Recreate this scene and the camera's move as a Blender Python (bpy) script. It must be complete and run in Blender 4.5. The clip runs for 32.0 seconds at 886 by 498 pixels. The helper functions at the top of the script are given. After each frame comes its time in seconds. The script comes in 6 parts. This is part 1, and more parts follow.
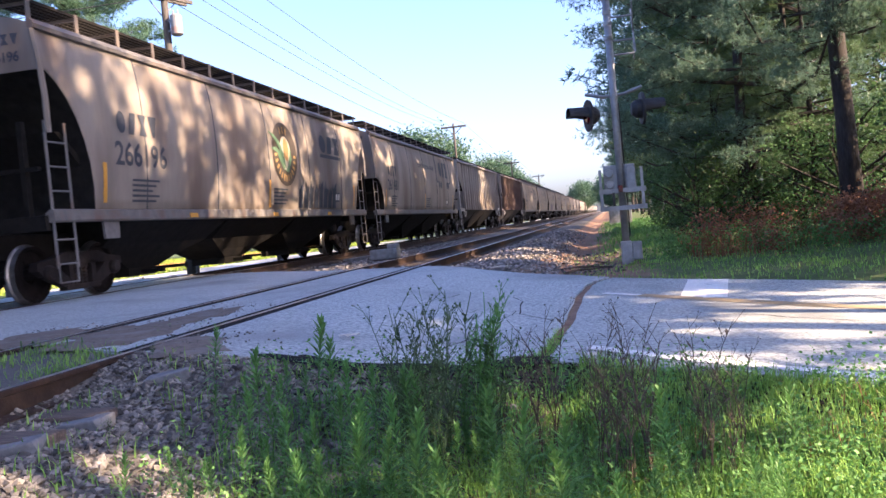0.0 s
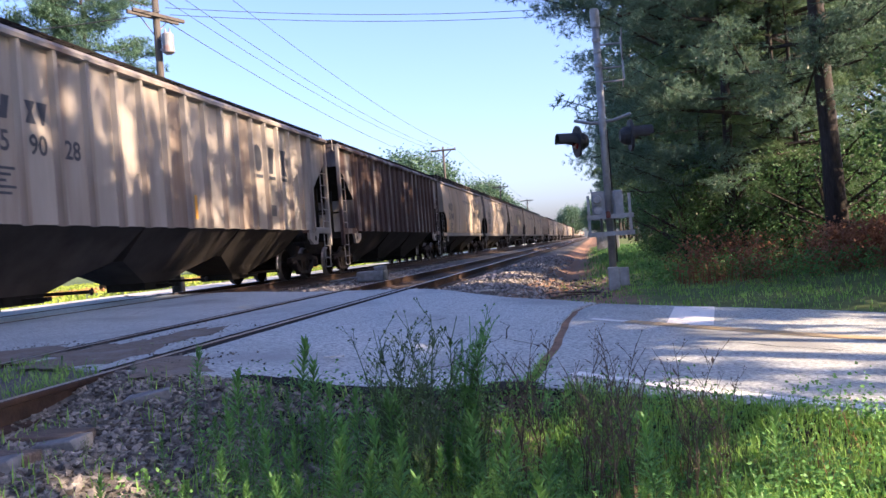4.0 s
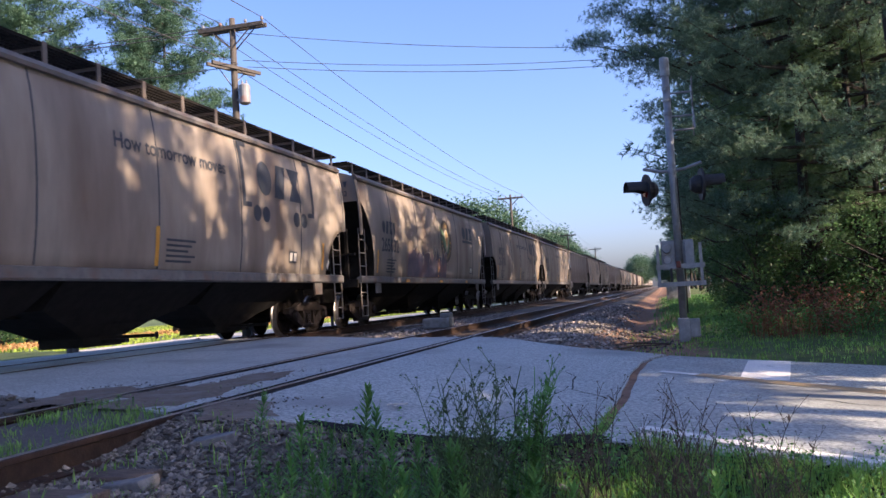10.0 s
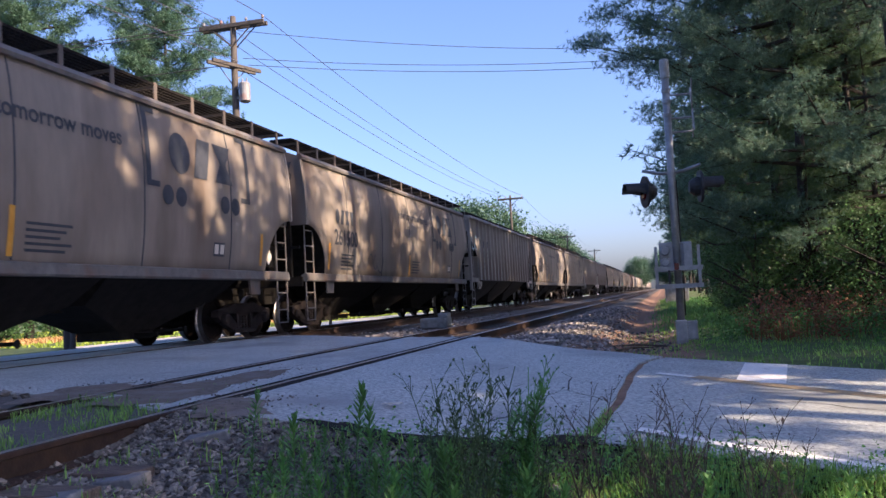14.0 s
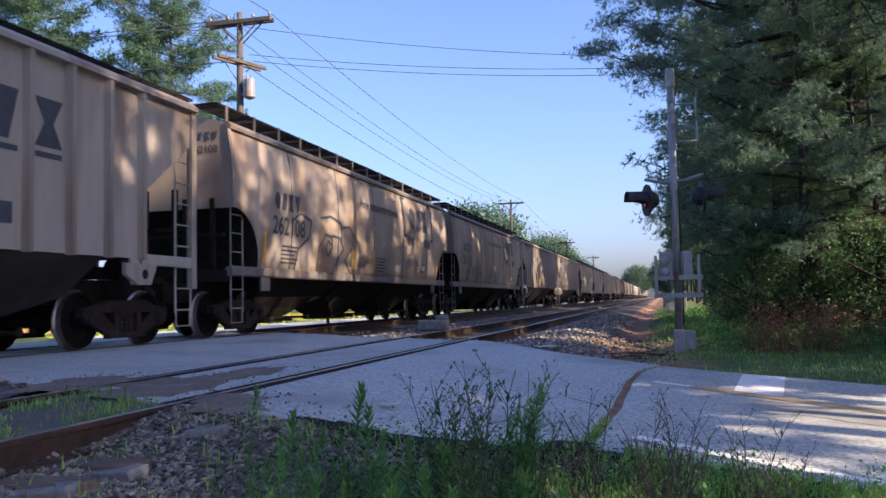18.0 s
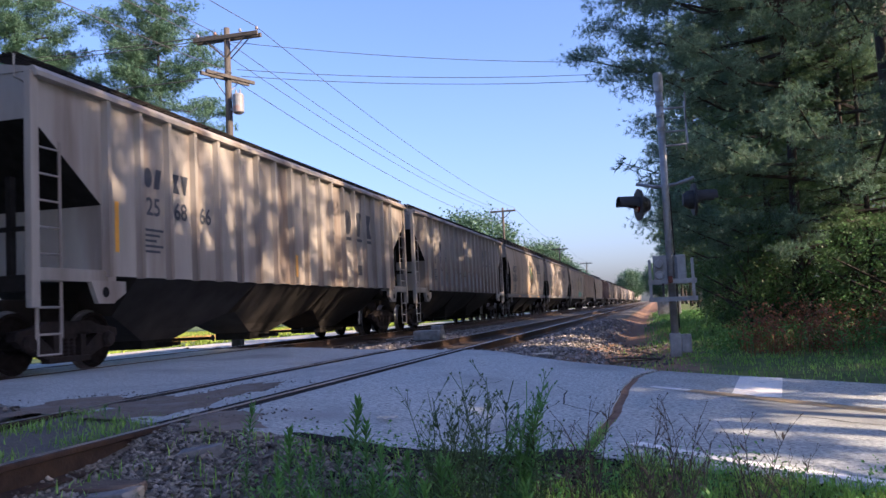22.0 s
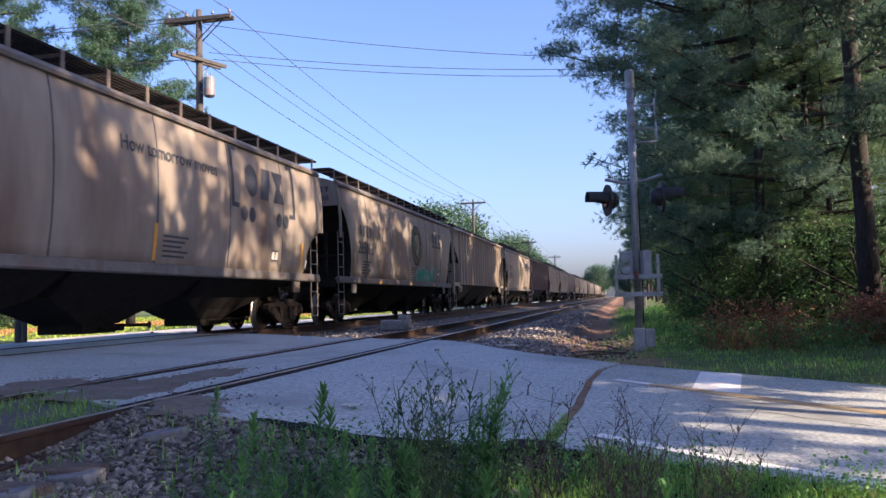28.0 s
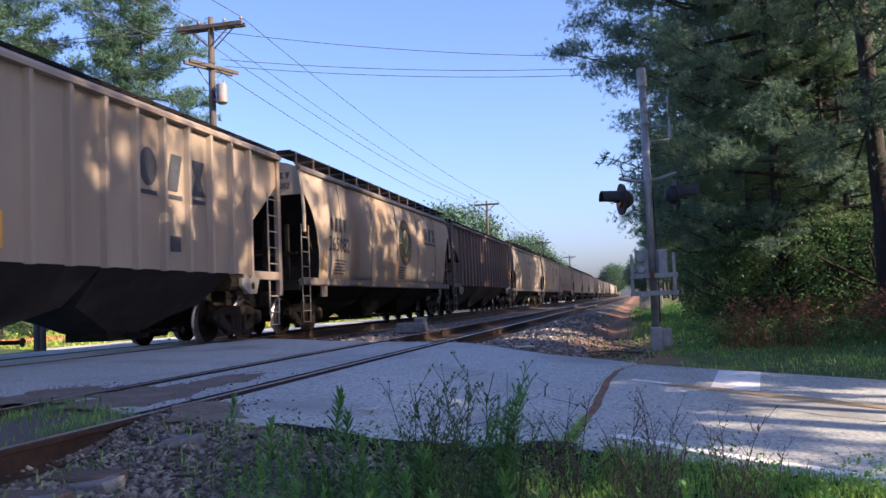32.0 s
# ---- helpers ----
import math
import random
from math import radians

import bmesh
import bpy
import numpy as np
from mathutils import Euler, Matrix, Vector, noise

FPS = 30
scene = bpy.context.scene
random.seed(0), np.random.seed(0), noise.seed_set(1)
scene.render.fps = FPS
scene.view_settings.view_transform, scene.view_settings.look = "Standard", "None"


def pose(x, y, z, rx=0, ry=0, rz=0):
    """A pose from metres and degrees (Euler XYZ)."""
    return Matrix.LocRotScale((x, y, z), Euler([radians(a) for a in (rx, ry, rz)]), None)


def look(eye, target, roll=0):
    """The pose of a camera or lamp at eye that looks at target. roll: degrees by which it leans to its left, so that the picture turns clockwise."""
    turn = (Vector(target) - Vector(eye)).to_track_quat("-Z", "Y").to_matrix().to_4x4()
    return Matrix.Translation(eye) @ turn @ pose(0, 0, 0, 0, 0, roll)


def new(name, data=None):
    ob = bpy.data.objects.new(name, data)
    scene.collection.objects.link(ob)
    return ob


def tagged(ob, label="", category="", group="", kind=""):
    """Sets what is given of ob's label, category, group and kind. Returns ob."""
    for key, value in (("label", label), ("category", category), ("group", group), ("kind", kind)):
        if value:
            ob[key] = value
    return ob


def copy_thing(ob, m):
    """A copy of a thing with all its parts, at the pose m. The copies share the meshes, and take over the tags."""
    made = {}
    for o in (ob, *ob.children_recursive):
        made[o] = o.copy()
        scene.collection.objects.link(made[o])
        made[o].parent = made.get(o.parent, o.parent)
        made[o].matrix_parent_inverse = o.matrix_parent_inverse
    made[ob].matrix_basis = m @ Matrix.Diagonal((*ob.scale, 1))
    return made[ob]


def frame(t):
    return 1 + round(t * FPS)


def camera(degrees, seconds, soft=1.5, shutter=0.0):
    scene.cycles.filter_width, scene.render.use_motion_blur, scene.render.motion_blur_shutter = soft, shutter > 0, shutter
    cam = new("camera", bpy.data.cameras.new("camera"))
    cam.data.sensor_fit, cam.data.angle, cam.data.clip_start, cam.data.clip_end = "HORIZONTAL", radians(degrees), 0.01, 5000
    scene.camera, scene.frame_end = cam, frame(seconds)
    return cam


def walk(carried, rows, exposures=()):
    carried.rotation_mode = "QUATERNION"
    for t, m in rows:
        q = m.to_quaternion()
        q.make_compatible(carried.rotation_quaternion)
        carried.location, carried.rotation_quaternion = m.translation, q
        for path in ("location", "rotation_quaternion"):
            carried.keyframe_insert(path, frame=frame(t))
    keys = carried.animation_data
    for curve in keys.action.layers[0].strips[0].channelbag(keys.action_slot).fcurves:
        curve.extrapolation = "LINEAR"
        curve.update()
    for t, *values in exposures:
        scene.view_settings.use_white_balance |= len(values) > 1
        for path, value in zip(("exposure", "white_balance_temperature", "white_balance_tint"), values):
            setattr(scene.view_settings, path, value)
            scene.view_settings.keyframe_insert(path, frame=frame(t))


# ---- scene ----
cam = camera(56.0, 32.0, soft=1.5, shutter=0.12)
# ---------------- camera ----------------
EYE_Z = 0.69
PATH = (
    (0.0, -0.019, -0.053, 0.000, 11.15, -1.65, 5.30),
    (0.5, -0.012, -0.033, -0.003, 10.82, -1.25, 5.81),
    (1.0, -0.007, -0.032, 0.003, 10.84, -0.74, 5.48),
    (1.5, -0.010, -0.016, 0.005, 10.94, -0.29, 5.37),
    (2.0, -0.005, -0.021, 0.008, 11.03, -0.24, 5.07),
    (2.5, -0.015, -0.022, 0.008, 10.88, -0.21, 4.58),
    (3.0, -0.023, -0.028, 0.007, 10.63, -0.18, 4.35),
    (3.5, -0.020, -0.025, 0.001, 10.43, -0.08, 4.45),
    (5.5, -0.013, -0.038, 0.004, 10.18, -0.53, 3.44),
    (6.0, -0.005, -0.027, 0.012, 11.08, 0.42, 3.70),
    (6.5, 0.014, 0.006, 0.012, 12.43, 1.57, 3.57),
    (7.0, 0.047, 0.056, -0.007, 13.79, 1.84, 2.59),
    (7.5, 0.053, 0.049, -0.010, 14.34, 2.31, 2.22),
    (8.0, 0.014, -0.001, 0.002, 15.54, 3.27, 1.48),
    (8.5, -0.014, -0.025, -0.006, 15.77, 3.32, 0.85),
    (9.0, -0.021, -0.023, -0.007, 15.54, 3.12, 1.51),
    (9.5, -0.012, -0.014, 0.002, 15.22, 3.33, 2.50),
    (10.0, -0.012, -0.009, 0.005, 14.89, 3.41, 3.48),
    (10.5, -0.010, -0.009, 0.005, 15.08, 3.56, 3.85),
    (11.0, -0.010, -0.009, 0.011, 15.45, 3.74, 3.98),
    (11.5, -0.011, -0.019, 0.010, 15.35, 3.50, 3.58),
    (12.0, -0.009, -0.011, 0.008, 15.05, 3.24, 3.56),
    (12.5, -0.011, -0.012, 0.002, 14.83, 2.98, 3.51),
    (13.0, 0.003, -0.003, 0.000, 14.41, 3.05, 3.13),
    (13.5, 0.006, 0.003, -0.000, 14.44, 3.37, 3.20),
    (14.0, 0.008, 0.011, -0.002, 14.82, 3.42, 2.94),
    (14.5, 0.009, 0.005, 0.000, 14.74, 3.58, 2.40),
    (16.5, 0.005, 0.008, -0.003, 14.22, 3.12, 1.94),
    (17.0, -0.001, 0.013, -0.002, 14.27, 3.38, 1.91),
    (17.5, -0.009, 0.014, 0.002, 14.39, 3.48, 1.70),
    (18.0, -0.018, -0.000, -0.002, 14.64, 3.57, 1.21),
    (18.5, -0.039, -0.009, 0.002, 15.05, 3.46, 1.58),
    (19.0, -0.033, -0.000, 0.004, 14.98, 3.29, 2.59),
    (19.5, -0.038, 0.003, 0.003, 14.70, 3.18, 2.49),
    (20.0, -0.042, 0.004, 0.001, 14.70, 2.96, 2.10),
    (20.5, -0.036, 0.014, 0.005, 14.83, 2.85, 2.50),
    (21.0, -0.031, 0.015, 0.002, 15.09, 2.96, 2.94),
    (21.5, -0.027, 0.013, 0.006, 14.75, 3.59, 2.80),
    (22.0, -0.029, 0.032, 0.005, 14.27, 4.22, 2.78),
    (22.5, -0.023, 0.020, 0.008, 14.17, 4.42, 2.78),
    (23.0, -0.021, 0.026, 0.006, 14.21, 4.45, 2.77),
    (23.5, -0.014, 0.032, 0.008, 14.19, 4.40, 2.88),
    (24.0, -0.006, 0.030, 0.008, 14.26, 4.49, 3.01),
    (24.5, -0.003, 0.040, -0.001, 14.18, 4.23, 2.99),
    (25.0, 0.002, 0.036, 0.002, 13.89, 4.08, 2.88),
    (25.5, -0.008, 0.039, -0.004, 13.80, 3.62, 2.05),
    (27.5, -0.023, 0.008, -0.009, 12.00, 3.17, 1.16),
    (28.0, -0.015, -0.003, -0.001, 12.07, 3.49, 1.46),
    (28.5, -0.016, 0.005, -0.002, 12.33, 3.69, 1.75),
    (29.0, -0.020, 0.006, -0.001, 12.63, 3.62, 1.95),
    (29.5, -0.025, 0.002, 0.000, 12.77, 3.68, 1.94),
    (30.0, -0.025, 0.001, -0.003, 12.76, 3.67, 1.98),
    (30.5, -0.023, -0.003, 0.001, 12.82, 3.62, 2.08),
    (31.0, -0.020, 0.002, -0.005, 13.02, 3.51, 1.95),
    (31.5, -0.021, -0.005, -0.002, 13.21, 3.60, 2.20),
    (32.0, -0.016, 0.006, 0.002, 13.12, 3.67, 2.38),
)
EXPOSURES = ((0.0, 2.62, 5230, 18), (1.0, 2.43, 5210, 18), (3.0, 2.26, 5170, 17), (5.5, 2.32, 5130, 17), (6.5, 2.2, 5070, 17), (7.5, 1.98, 5030, 16), (9.0, 1.85, 5020, 16), (32.0, 1.85, 5020, 16))
walk(cam, [(t, pose(x, y, EYE_Z + z, 90 + p, r, w)) for t, x, y, z, w, p, r in PATH], EXPOSURES)

# ---------------- sky and sun ----------------
SUN_ELEV, SUN_AZ = radians(30), radians(-12)  # azimuth from +X towards +Y
sun_dir = Vector((math.cos(SUN_ELEV) * math.cos(SUN_AZ), math.cos(SUN_ELEV) * math.sin(SUN_AZ), math.sin(SUN_ELEV)))
world = bpy.data.worlds.new("sky")
world.use_nodes = True
scene.world = world
wn = world.node_tree.nodes
sky = wn.new("ShaderNodeTexSky")
sky.sky_type = "NISHITA"
sky.sun_disc = False
sky.sun_elevation = SUN_ELEV
sky.sun_rotation = math.pi / 2 - SUN_AZ
sky.air_density, sky.dust_density, sky.ozone_density = 1.0, 2.4, 1.1
sky_tint = wn.new("ShaderNodeMix")      # colour tint multiplied onto the sky light, takes a little green out
sky_tint.data_type, sky_tint.blend_type = "RGBA", "MULTIPLY"
sky_tint.inputs[0].default_value = 1.0
sky_tint.inputs[7].default_value = (1.0, 0.905, 0.96, 1)
world.node_tree.links.new(sky.outputs[0], sky_tint.inputs[6])
world.node_tree.links.new(sky_tint.outputs[2], wn["Background"].inputs[0])
wn["Background"].inputs[1].default_value = 0.07
sun_data = bpy.data.lights.new("sun", "SUN")
sun_data.energy, sun_data.angle, sun_data.color = 4.4, radians(0.55), (1.0, 0.67, 0.345)
sun_lamp = new("sun", sun_data)
sun_lamp.matrix_world = look(sun_dir * 60, (0, 0, 0))


# ---------------- materials ----------------
def mat(name, c1, c2, scale=4.0, rough=0.8, metal=0.0, bump=0.0, bump_scale=60.0, c3=None, s3=0.6, stretch=(1, 1, 1), island=0.0, obj=0.0, trans=0.0, f3=(0.5, 0.7), spec=0.4):
    """Two-tone noise colour, a second larger stain, fine relief."""
    m = bpy.data.materials.new(name)
    m.use_nodes = True
    nt = m.node_tree
    n, l = nt.nodes, nt.links
    b = n["Principled BSDF"]
    tc = n.new("ShaderNodeTexCoord")
    mp = n.new("ShaderNodeMapping")
    mp.inputs["Scale"].default_value = stretch
    l.new(tc.outputs["Object"], mp.inputs[0])
    nz = n.new("ShaderNodeTexNoise")
    nz.inputs["Scale"].default_value = scale
    nz.inputs["Detail"].default_value = 7
    nz.inputs["Roughness"].default_value = 0.62
    l.new(mp.outputs[0], nz.inputs["Vector"])
    rp = n.new("ShaderNodeValToRGB")
    rp.color_ramp.elements[0].position, rp.color_ramp.elements[1].position = 0.33, 0.67
    rp.color_ramp.elements[0].color, rp.color_ramp.elements[1].color = (*c1, 1), (*c2, 1)
    l.new(nz.outputs[0], rp.inputs[0])
    col = rp.outputs[0]
    if c3:
        n3 = n.new("ShaderNodeTexNoise")
        n3.inputs["Scale"].default_value = s3
        n3.inputs["Detail"].default_value = 5
        l.new(mp.outputs[0], n3.inputs["Vector"])
        r3 = n.new("ShaderNodeValToRGB")
        r3.color_ramp.elements[0].position, r3.color_ramp.elements[1].position = f3
        l.new(n3.outputs[0], r3.inputs[0])
        mx = n.new("ShaderNodeMix")
        mx.data_type = "RGBA"
        l.new(r3.outputs[0], mx.inputs[0])
        l.new(col, mx.inputs[6])
        mx.inputs[7].default_value = (*c3, 1)
        col = mx.outputs[2]
    for amount, socket in ((island, "geo"), (obj, "obj")):
        if amount:
            g = n.new("ShaderNodeNewGeometry") if socket == "geo" else n.new("ShaderNodeObjectInfo")
            mr = n.new("ShaderNodeMapRange")
            mr.inputs["To Min"].default_value, mr.inputs["To Max"].default_value = 1 - amount, 1 + amount
            l.new(g.outputs["Random Per Island" if socket == "geo" else "Random"], mr.inputs[0])
            hs = n.new("ShaderNodeHueSaturation")
            l.new(mr.outputs[0], hs.inputs["Value"])
            l.new(col, hs.inputs["Color"])
            col = hs.outputs[0]
    l.new(col, b.inputs["Base Color"])
    b.inputs["Roughness"].default_value = rough
    b.inputs["Metallic"].default_value = metal
    b.inputs["Specular IOR Level"].default_value = spec
    if bump:
        nb = n.new("ShaderNodeTexNoise")
        nb.inputs["Scale"].default_value = bump_scale
        nb.inputs["Detail"].default_value = 4
        l.new(tc.outputs["Object"], nb.inputs["Vector"])
        bp = n.new("ShaderNodeBump")
        bp.inputs["Strength"].default_value = bump
        bp.inputs["Distance"].default_value = 0.02
        l.new(nb.outputs[0], bp.inputs["Height"])
        l.new(bp.outputs[0], b.inputs["Normal"])
    if trans:
        tr = n.new("ShaderNodeBsdfTranslucent")
        l.new(col, tr.inputs[0])
        ms = n.new("ShaderNodeMixShader")
        ms.inputs[0].default_value = trans
        l.new(b.outputs[0], ms.inputs[1])
        l.new(tr.outputs[0], ms.inputs[2])
        l.new(ms.outputs[0], n["Material Output"].inputs[0])
    return m


M_ASPHALT = mat("asphalt", (0.15, 0.168, 0.17), (0.56, 0.595, 0.59), 30, 0.6, bump=0.35, bump_scale=150, c3=(0.23, 0.242, 0.242), s3=0.6)
M_ASPHALT_OLD = mat("asphalt_worn", (0.16, 0.175, 0.175), (0.56, 0.59, 0.58), 28, 0.6, bump=0.35, bump_scale=150, c3=(0.2, 0.208, 0.205), s3=0.7)
M_TAR = mat("tar", (0.014, 0.014, 0.0145), (0.034, 0.033, 0.031), 30, 0.95, bump=0.3, spec=0.06)
M_WHITE = mat("road_paint_white", (0.68, 0.68, 0.66), (0.84, 0.83, 0.81), 25, 0.6, c3=(0.42, 0.42, 0.41), s3=6, f3=(0.6, 0.78))
M_YELLOW = mat("road_paint_yellow", (0.28, 0.22, 0.13), (0.4, 0.31, 0.18), 25, 0.6, c3=(0.25, 0.21, 0.14), s3=5)
M_STONE = mat("ballast_stone", (0.078, 0.072, 0.065), (0.21, 0.192, 0.172), 9, 0.9, island=0.7, bump=0.3)
# paler copy of the ballast stone, with its sunlit tone in the colour
M_STONE_LIT = mat("pale_ballast_stone", (0.15, 0.135, 0.125), (0.32, 0.295, 0.28), 5, 0.9, island=0.55, bump=0.3)
M_RAIL = mat("rail_steel", (0.022, 0.014, 0.011), (0.055, 0.033, 0.024), 12, 0.7, 0.3, bump=0.2)
M_RAILTOP = mat("rail_head", (0.42, 0.4, 0.38), (0.56, 0.54, 0.52), 20, 0.3, 0.8, stretch=(8, 0.6, 1), c3=(0.16, 0.12, 0.1), s3=2.5)
M_TIE = mat("tie_wood", (0.05, 0.038, 0.03), (0.13, 0.1, 0.08), 8, 0.9, bump=0.4, stretch=(1, 8, 8), obj=0.3)
M_CARGREY = mat("hopper_paint_grey", (0.2, 0.172, 0.145), (0.3, 0.258, 0.215), 1.6, 0.62, bump=0.05, c3=(0.14, 0.105, 0.08), s3=0.7, stretch=(1, 1, 0.28), obj=0.16)
M_CARTAN = mat("hopper_paint_tan", (0.265, 0.22, 0.172), (0.34, 0.287, 0.228), 1.2, 0.62, bump=0.05, c3=(0.2, 0.145, 0.1), s3=0.6, stretch=(1, 1, 0.25), obj=0.1)
M_RIBGREY = mat("ribbed_hopper_paint", (0.225, 0.206, 0.185), (0.31, 0.285, 0.255), 1.5, 0.65, bump=0.05, c3=(0.15, 0.115, 0.09), s3=0.9, stretch=(1, 1.4, 0.2), obj=0.12)
M_RIBRUST = mat("ribbed_hopper_rusty", (0.27, 0.26, 0.25), (0.13, 0.11, 0.1), 2.2, 0.75, bump=0.1, c3=(0.05, 0.03, 0.026), s3=1.1, stretch=(1, 1.5, 0.2), f3=(0.41, 0.56))
M_RIBDARK = mat("ribbed_hopper_dark", (0.12, 0.09, 0.085), (0.17, 0.13, 0.12), 1.6, 0.75, c3=(0.07, 0.05, 0.05), s3=0.9, stretch=(1, 1.3, 0.22))
# black underframe paint, taken darker to hold the shade below the sill
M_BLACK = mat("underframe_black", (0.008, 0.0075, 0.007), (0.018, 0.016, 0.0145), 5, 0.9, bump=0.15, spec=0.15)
M_TRUCK = mat("truck_steel", (0.01, 0.008, 0.0075), (0.024, 0.018, 0.016), 6, 0.85, bump=0.2, spec=0.2)
M_WHEEL = mat("wheel_steel", (0.006, 0.005, 0.0048), (0.015, 0.012, 0.011), 8, 0.95, 0.0, spec=0.08)
M_TREAD = mat("wheel_tread", (0.2, 0.19, 0.18), (0.32, 0.3, 0.29), 8, 0.4, 0.9)
M_INK = mat("stencil_paint", (0.03, 0.035, 0.05), (0.05, 0.055, 0.07), 9, 0.6)
M_LADDER = mat("ladder_paint", (0.1, 0.094, 0.09), (0.165, 0.155, 0.147), 6, 0.65, c3=(0.12, 0.085, 0.065), s3=3)
M_GALV = mat("galvanised_steel", (0.22, 0.225, 0.235), (0.32, 0.325, 0.335), 9, 0.5, 0.35, bump=0.05, c3=(0.17, 0.165, 0.16), s3=3)
M_SIGNALBLACK = mat("signal_black", (0.015, 0.015, 0.017), (0.03, 0.03, 0.032), 8, 0.6)
M_REDLENS = mat("red_lens", (0.06, 0.004, 0.005), (0.1, 0.006, 0.008), 8, 0.2)
M_POLEWOOD = mat("pole_wood", (0.05, 0.045, 0.041), (0.1, 0.09, 0.081), 6, 0.9, bump=0.3, stretch=(6, 6, 0.4))
M_WIRE = mat("wire", (0.05, 0.05, 0.055), (0.08, 0.08, 0.085), 5, 0.6)
M_BARK = mat("pine_bark", (0.02, 0.0175, 0.016), (0.05, 0.042, 0.037), 9, 0.95, bump=0.6, bump_scale=14, stretch=(3, 3, 0.6))
M_NEEDLE = mat("pine_needles", (0.085, 0.15, 0.108), (0.165, 0.25, 0.172), 1.2, 0.4, island=0.5, obj=0.2, trans=0.5)
# darker copy of the needles: shade put into the colour of over-lit crowns
M_NEEDLE_DIM = mat("deep_pine_needles", (0.055, 0.1, 0.07), (0.11, 0.165, 0.108), 1.2, 0.4, island=0.5, obj=0.2, trans=0.5)
M_NEEDLE_SUN = mat("young_pine_needles", (0.08, 0.14, 0.065), (0.15, 0.225, 0.1), 1.2, 0.5, island=0.4, obj=0.2, trans=0.5)
M_NEEDLE_FAR = mat("sunlit_pine_needles", (0.05, 0.11, 0.065), (0.11, 0.185, 0.11), 1.2, 0.6, island=0.3, obj=0.1, trans=0.3)
M_LEAF = mat("broad_leaves", (0.045, 0.1, 0.035), (0.105, 0.19, 0.068), 1.0, 0.45, island=0.4, obj=0.2, trans=0.6)
M_GRASS = mat("grass_blades", (0.13, 0.26, 0.05), (0.33, 0.52, 0.11), 1.3, 0.6, island=0.4, trans=0.45)
M_STRAW = mat("orange_dry_grass", (0.4, 0.22, 0.08), (0.55, 0.34, 0.13), 0.5, 0.8, island=0.3, trans=0.3)
M_MEADOW = mat("meadow_grass", (0.22, 0.32, 0.03), (0.38, 0.46, 0.06), 0.3, 0.7, island=0.3, trans=0.4)
M_DRYGRASS = mat("dry_grass", (0.12, 0.06, 0.03), (0.26, 0.16, 0.075), 1.5, 0.8, island=0.35, trans=0.3)
M_WEED = mat("weed_leaves", (0.075, 0.17, 0.045), (0.16, 0.32, 0.08), 3, 0.55, island=0.35, obj=0.2, trans=0.4)
M_SCRUB = mat("scrub_stems", (0.04, 0.075, 0.03), (0.09, 0.14, 0.05), 4, 0.6, island=0.4, obj=0.15, trans=0.2)
M_DRYSTEM = mat("dry_stems", (0.05, 0.04, 0.03), (0.11, 0.085, 0.06), 6, 0.85, island=0.2)
M_CREAM = mat("cream_paint", (0.6, 0.57, 0.5), (0.7, 0.66, 0.58), 6, 0.6)
M_GOLD = mat("gold_paint", (0.55, 0.33, 0.05), (0.62, 0.4, 0.08), 6, 0.6)
M_EMBLEM = mat("emblem_paint", (0.03, 0.024, 0.02), (0.06, 0.048, 0.038), 3, 0.6)
M_CORN = mat("corn_paint", (0.24, 0.15, 0.05), (0.34, 0.22, 0.08), 5, 0.6, c3=(0.14, 0.1, 0.06), s3=3)
M_EMBLEMLEAF = mat("leaf_green_paint", (0.07, 0.13, 0.075), (0.12, 0.19, 0.11), 5, 0.6)
M_GRAFF_DARK = mat("graffiti_dark_blue", (0.045, 0.045, 0.075), (0.1, 0.085, 0.12), 3, 0.6, c3=(0.13, 0.075, 0.075), s3=1.4)
M_FADED = mat("faded_cream", (0.3, 0.28, 0.23), (0.4, 0.37, 0.31), 5, 0.6)
M_ORANGE = mat("reflector_yellow", (0.55, 0.27, 0.03), (0.62, 0.33, 0.05), 10, 0.5)
M_GRAFF_GREEN = mat("graffiti_green", (0.03, 0.19, 0.14), (0.06, 0.3, 0.2), 4, 0.6, c3=(0.3, 0.31, 0.28), s3=2)
M_GRAFF_BLUE = mat("graffiti_blue", (0.25, 0.36, 0.45), (0.4, 0.48, 0.52), 4, 0.6)
M_TRANSFORMER = mat("transformer_grey", (0.17, 0.175, 0.19), (0.25, 0.255, 0.27), 6, 0.5, c3=(0.24, 0.1, 0.06), s3=3)
M_SOILROAD = mat("pale_concrete_road", (0.34, 0.33, 0.31), (0.46, 0.45, 0.42), 12, 0.9, c3=(0.28, 0.27, 0.25), s3=0.5)


# ---------------- helpers ----------------
def part(name, bm, material, parent=None, label="", smooth=False):
    me = bpy.data.meshes.new(name)
    if smooth:
        for f in bm.faces:
            f.smooth = True
    bm.to_mesh(me)
    bm.free()
    for m in material if isinstance(material, (list, tuple)) else (material,):
        me.materials.append(m)
    ob = new(name, me)
    if parent:
        ob.parent = parent
    if label:
        ob["label"] = label
    return ob


def again(ob, m=None, parent=None):
    """One more piece on the same mesh."""
    c = new(ob.name.split(".")[0], ob.data)
    c.parent = parent or ob.parent
    if m is not None:
        c.matrix_basis = m
    if "label" in ob:
        c["label"] = ob["label"]
    return c


def thing(name, label, category, m=None, group="", kind=""):
    e = tagged(new(name), label, category, group, kind)
    if m is not None:
        e.matrix_basis = m
    return e


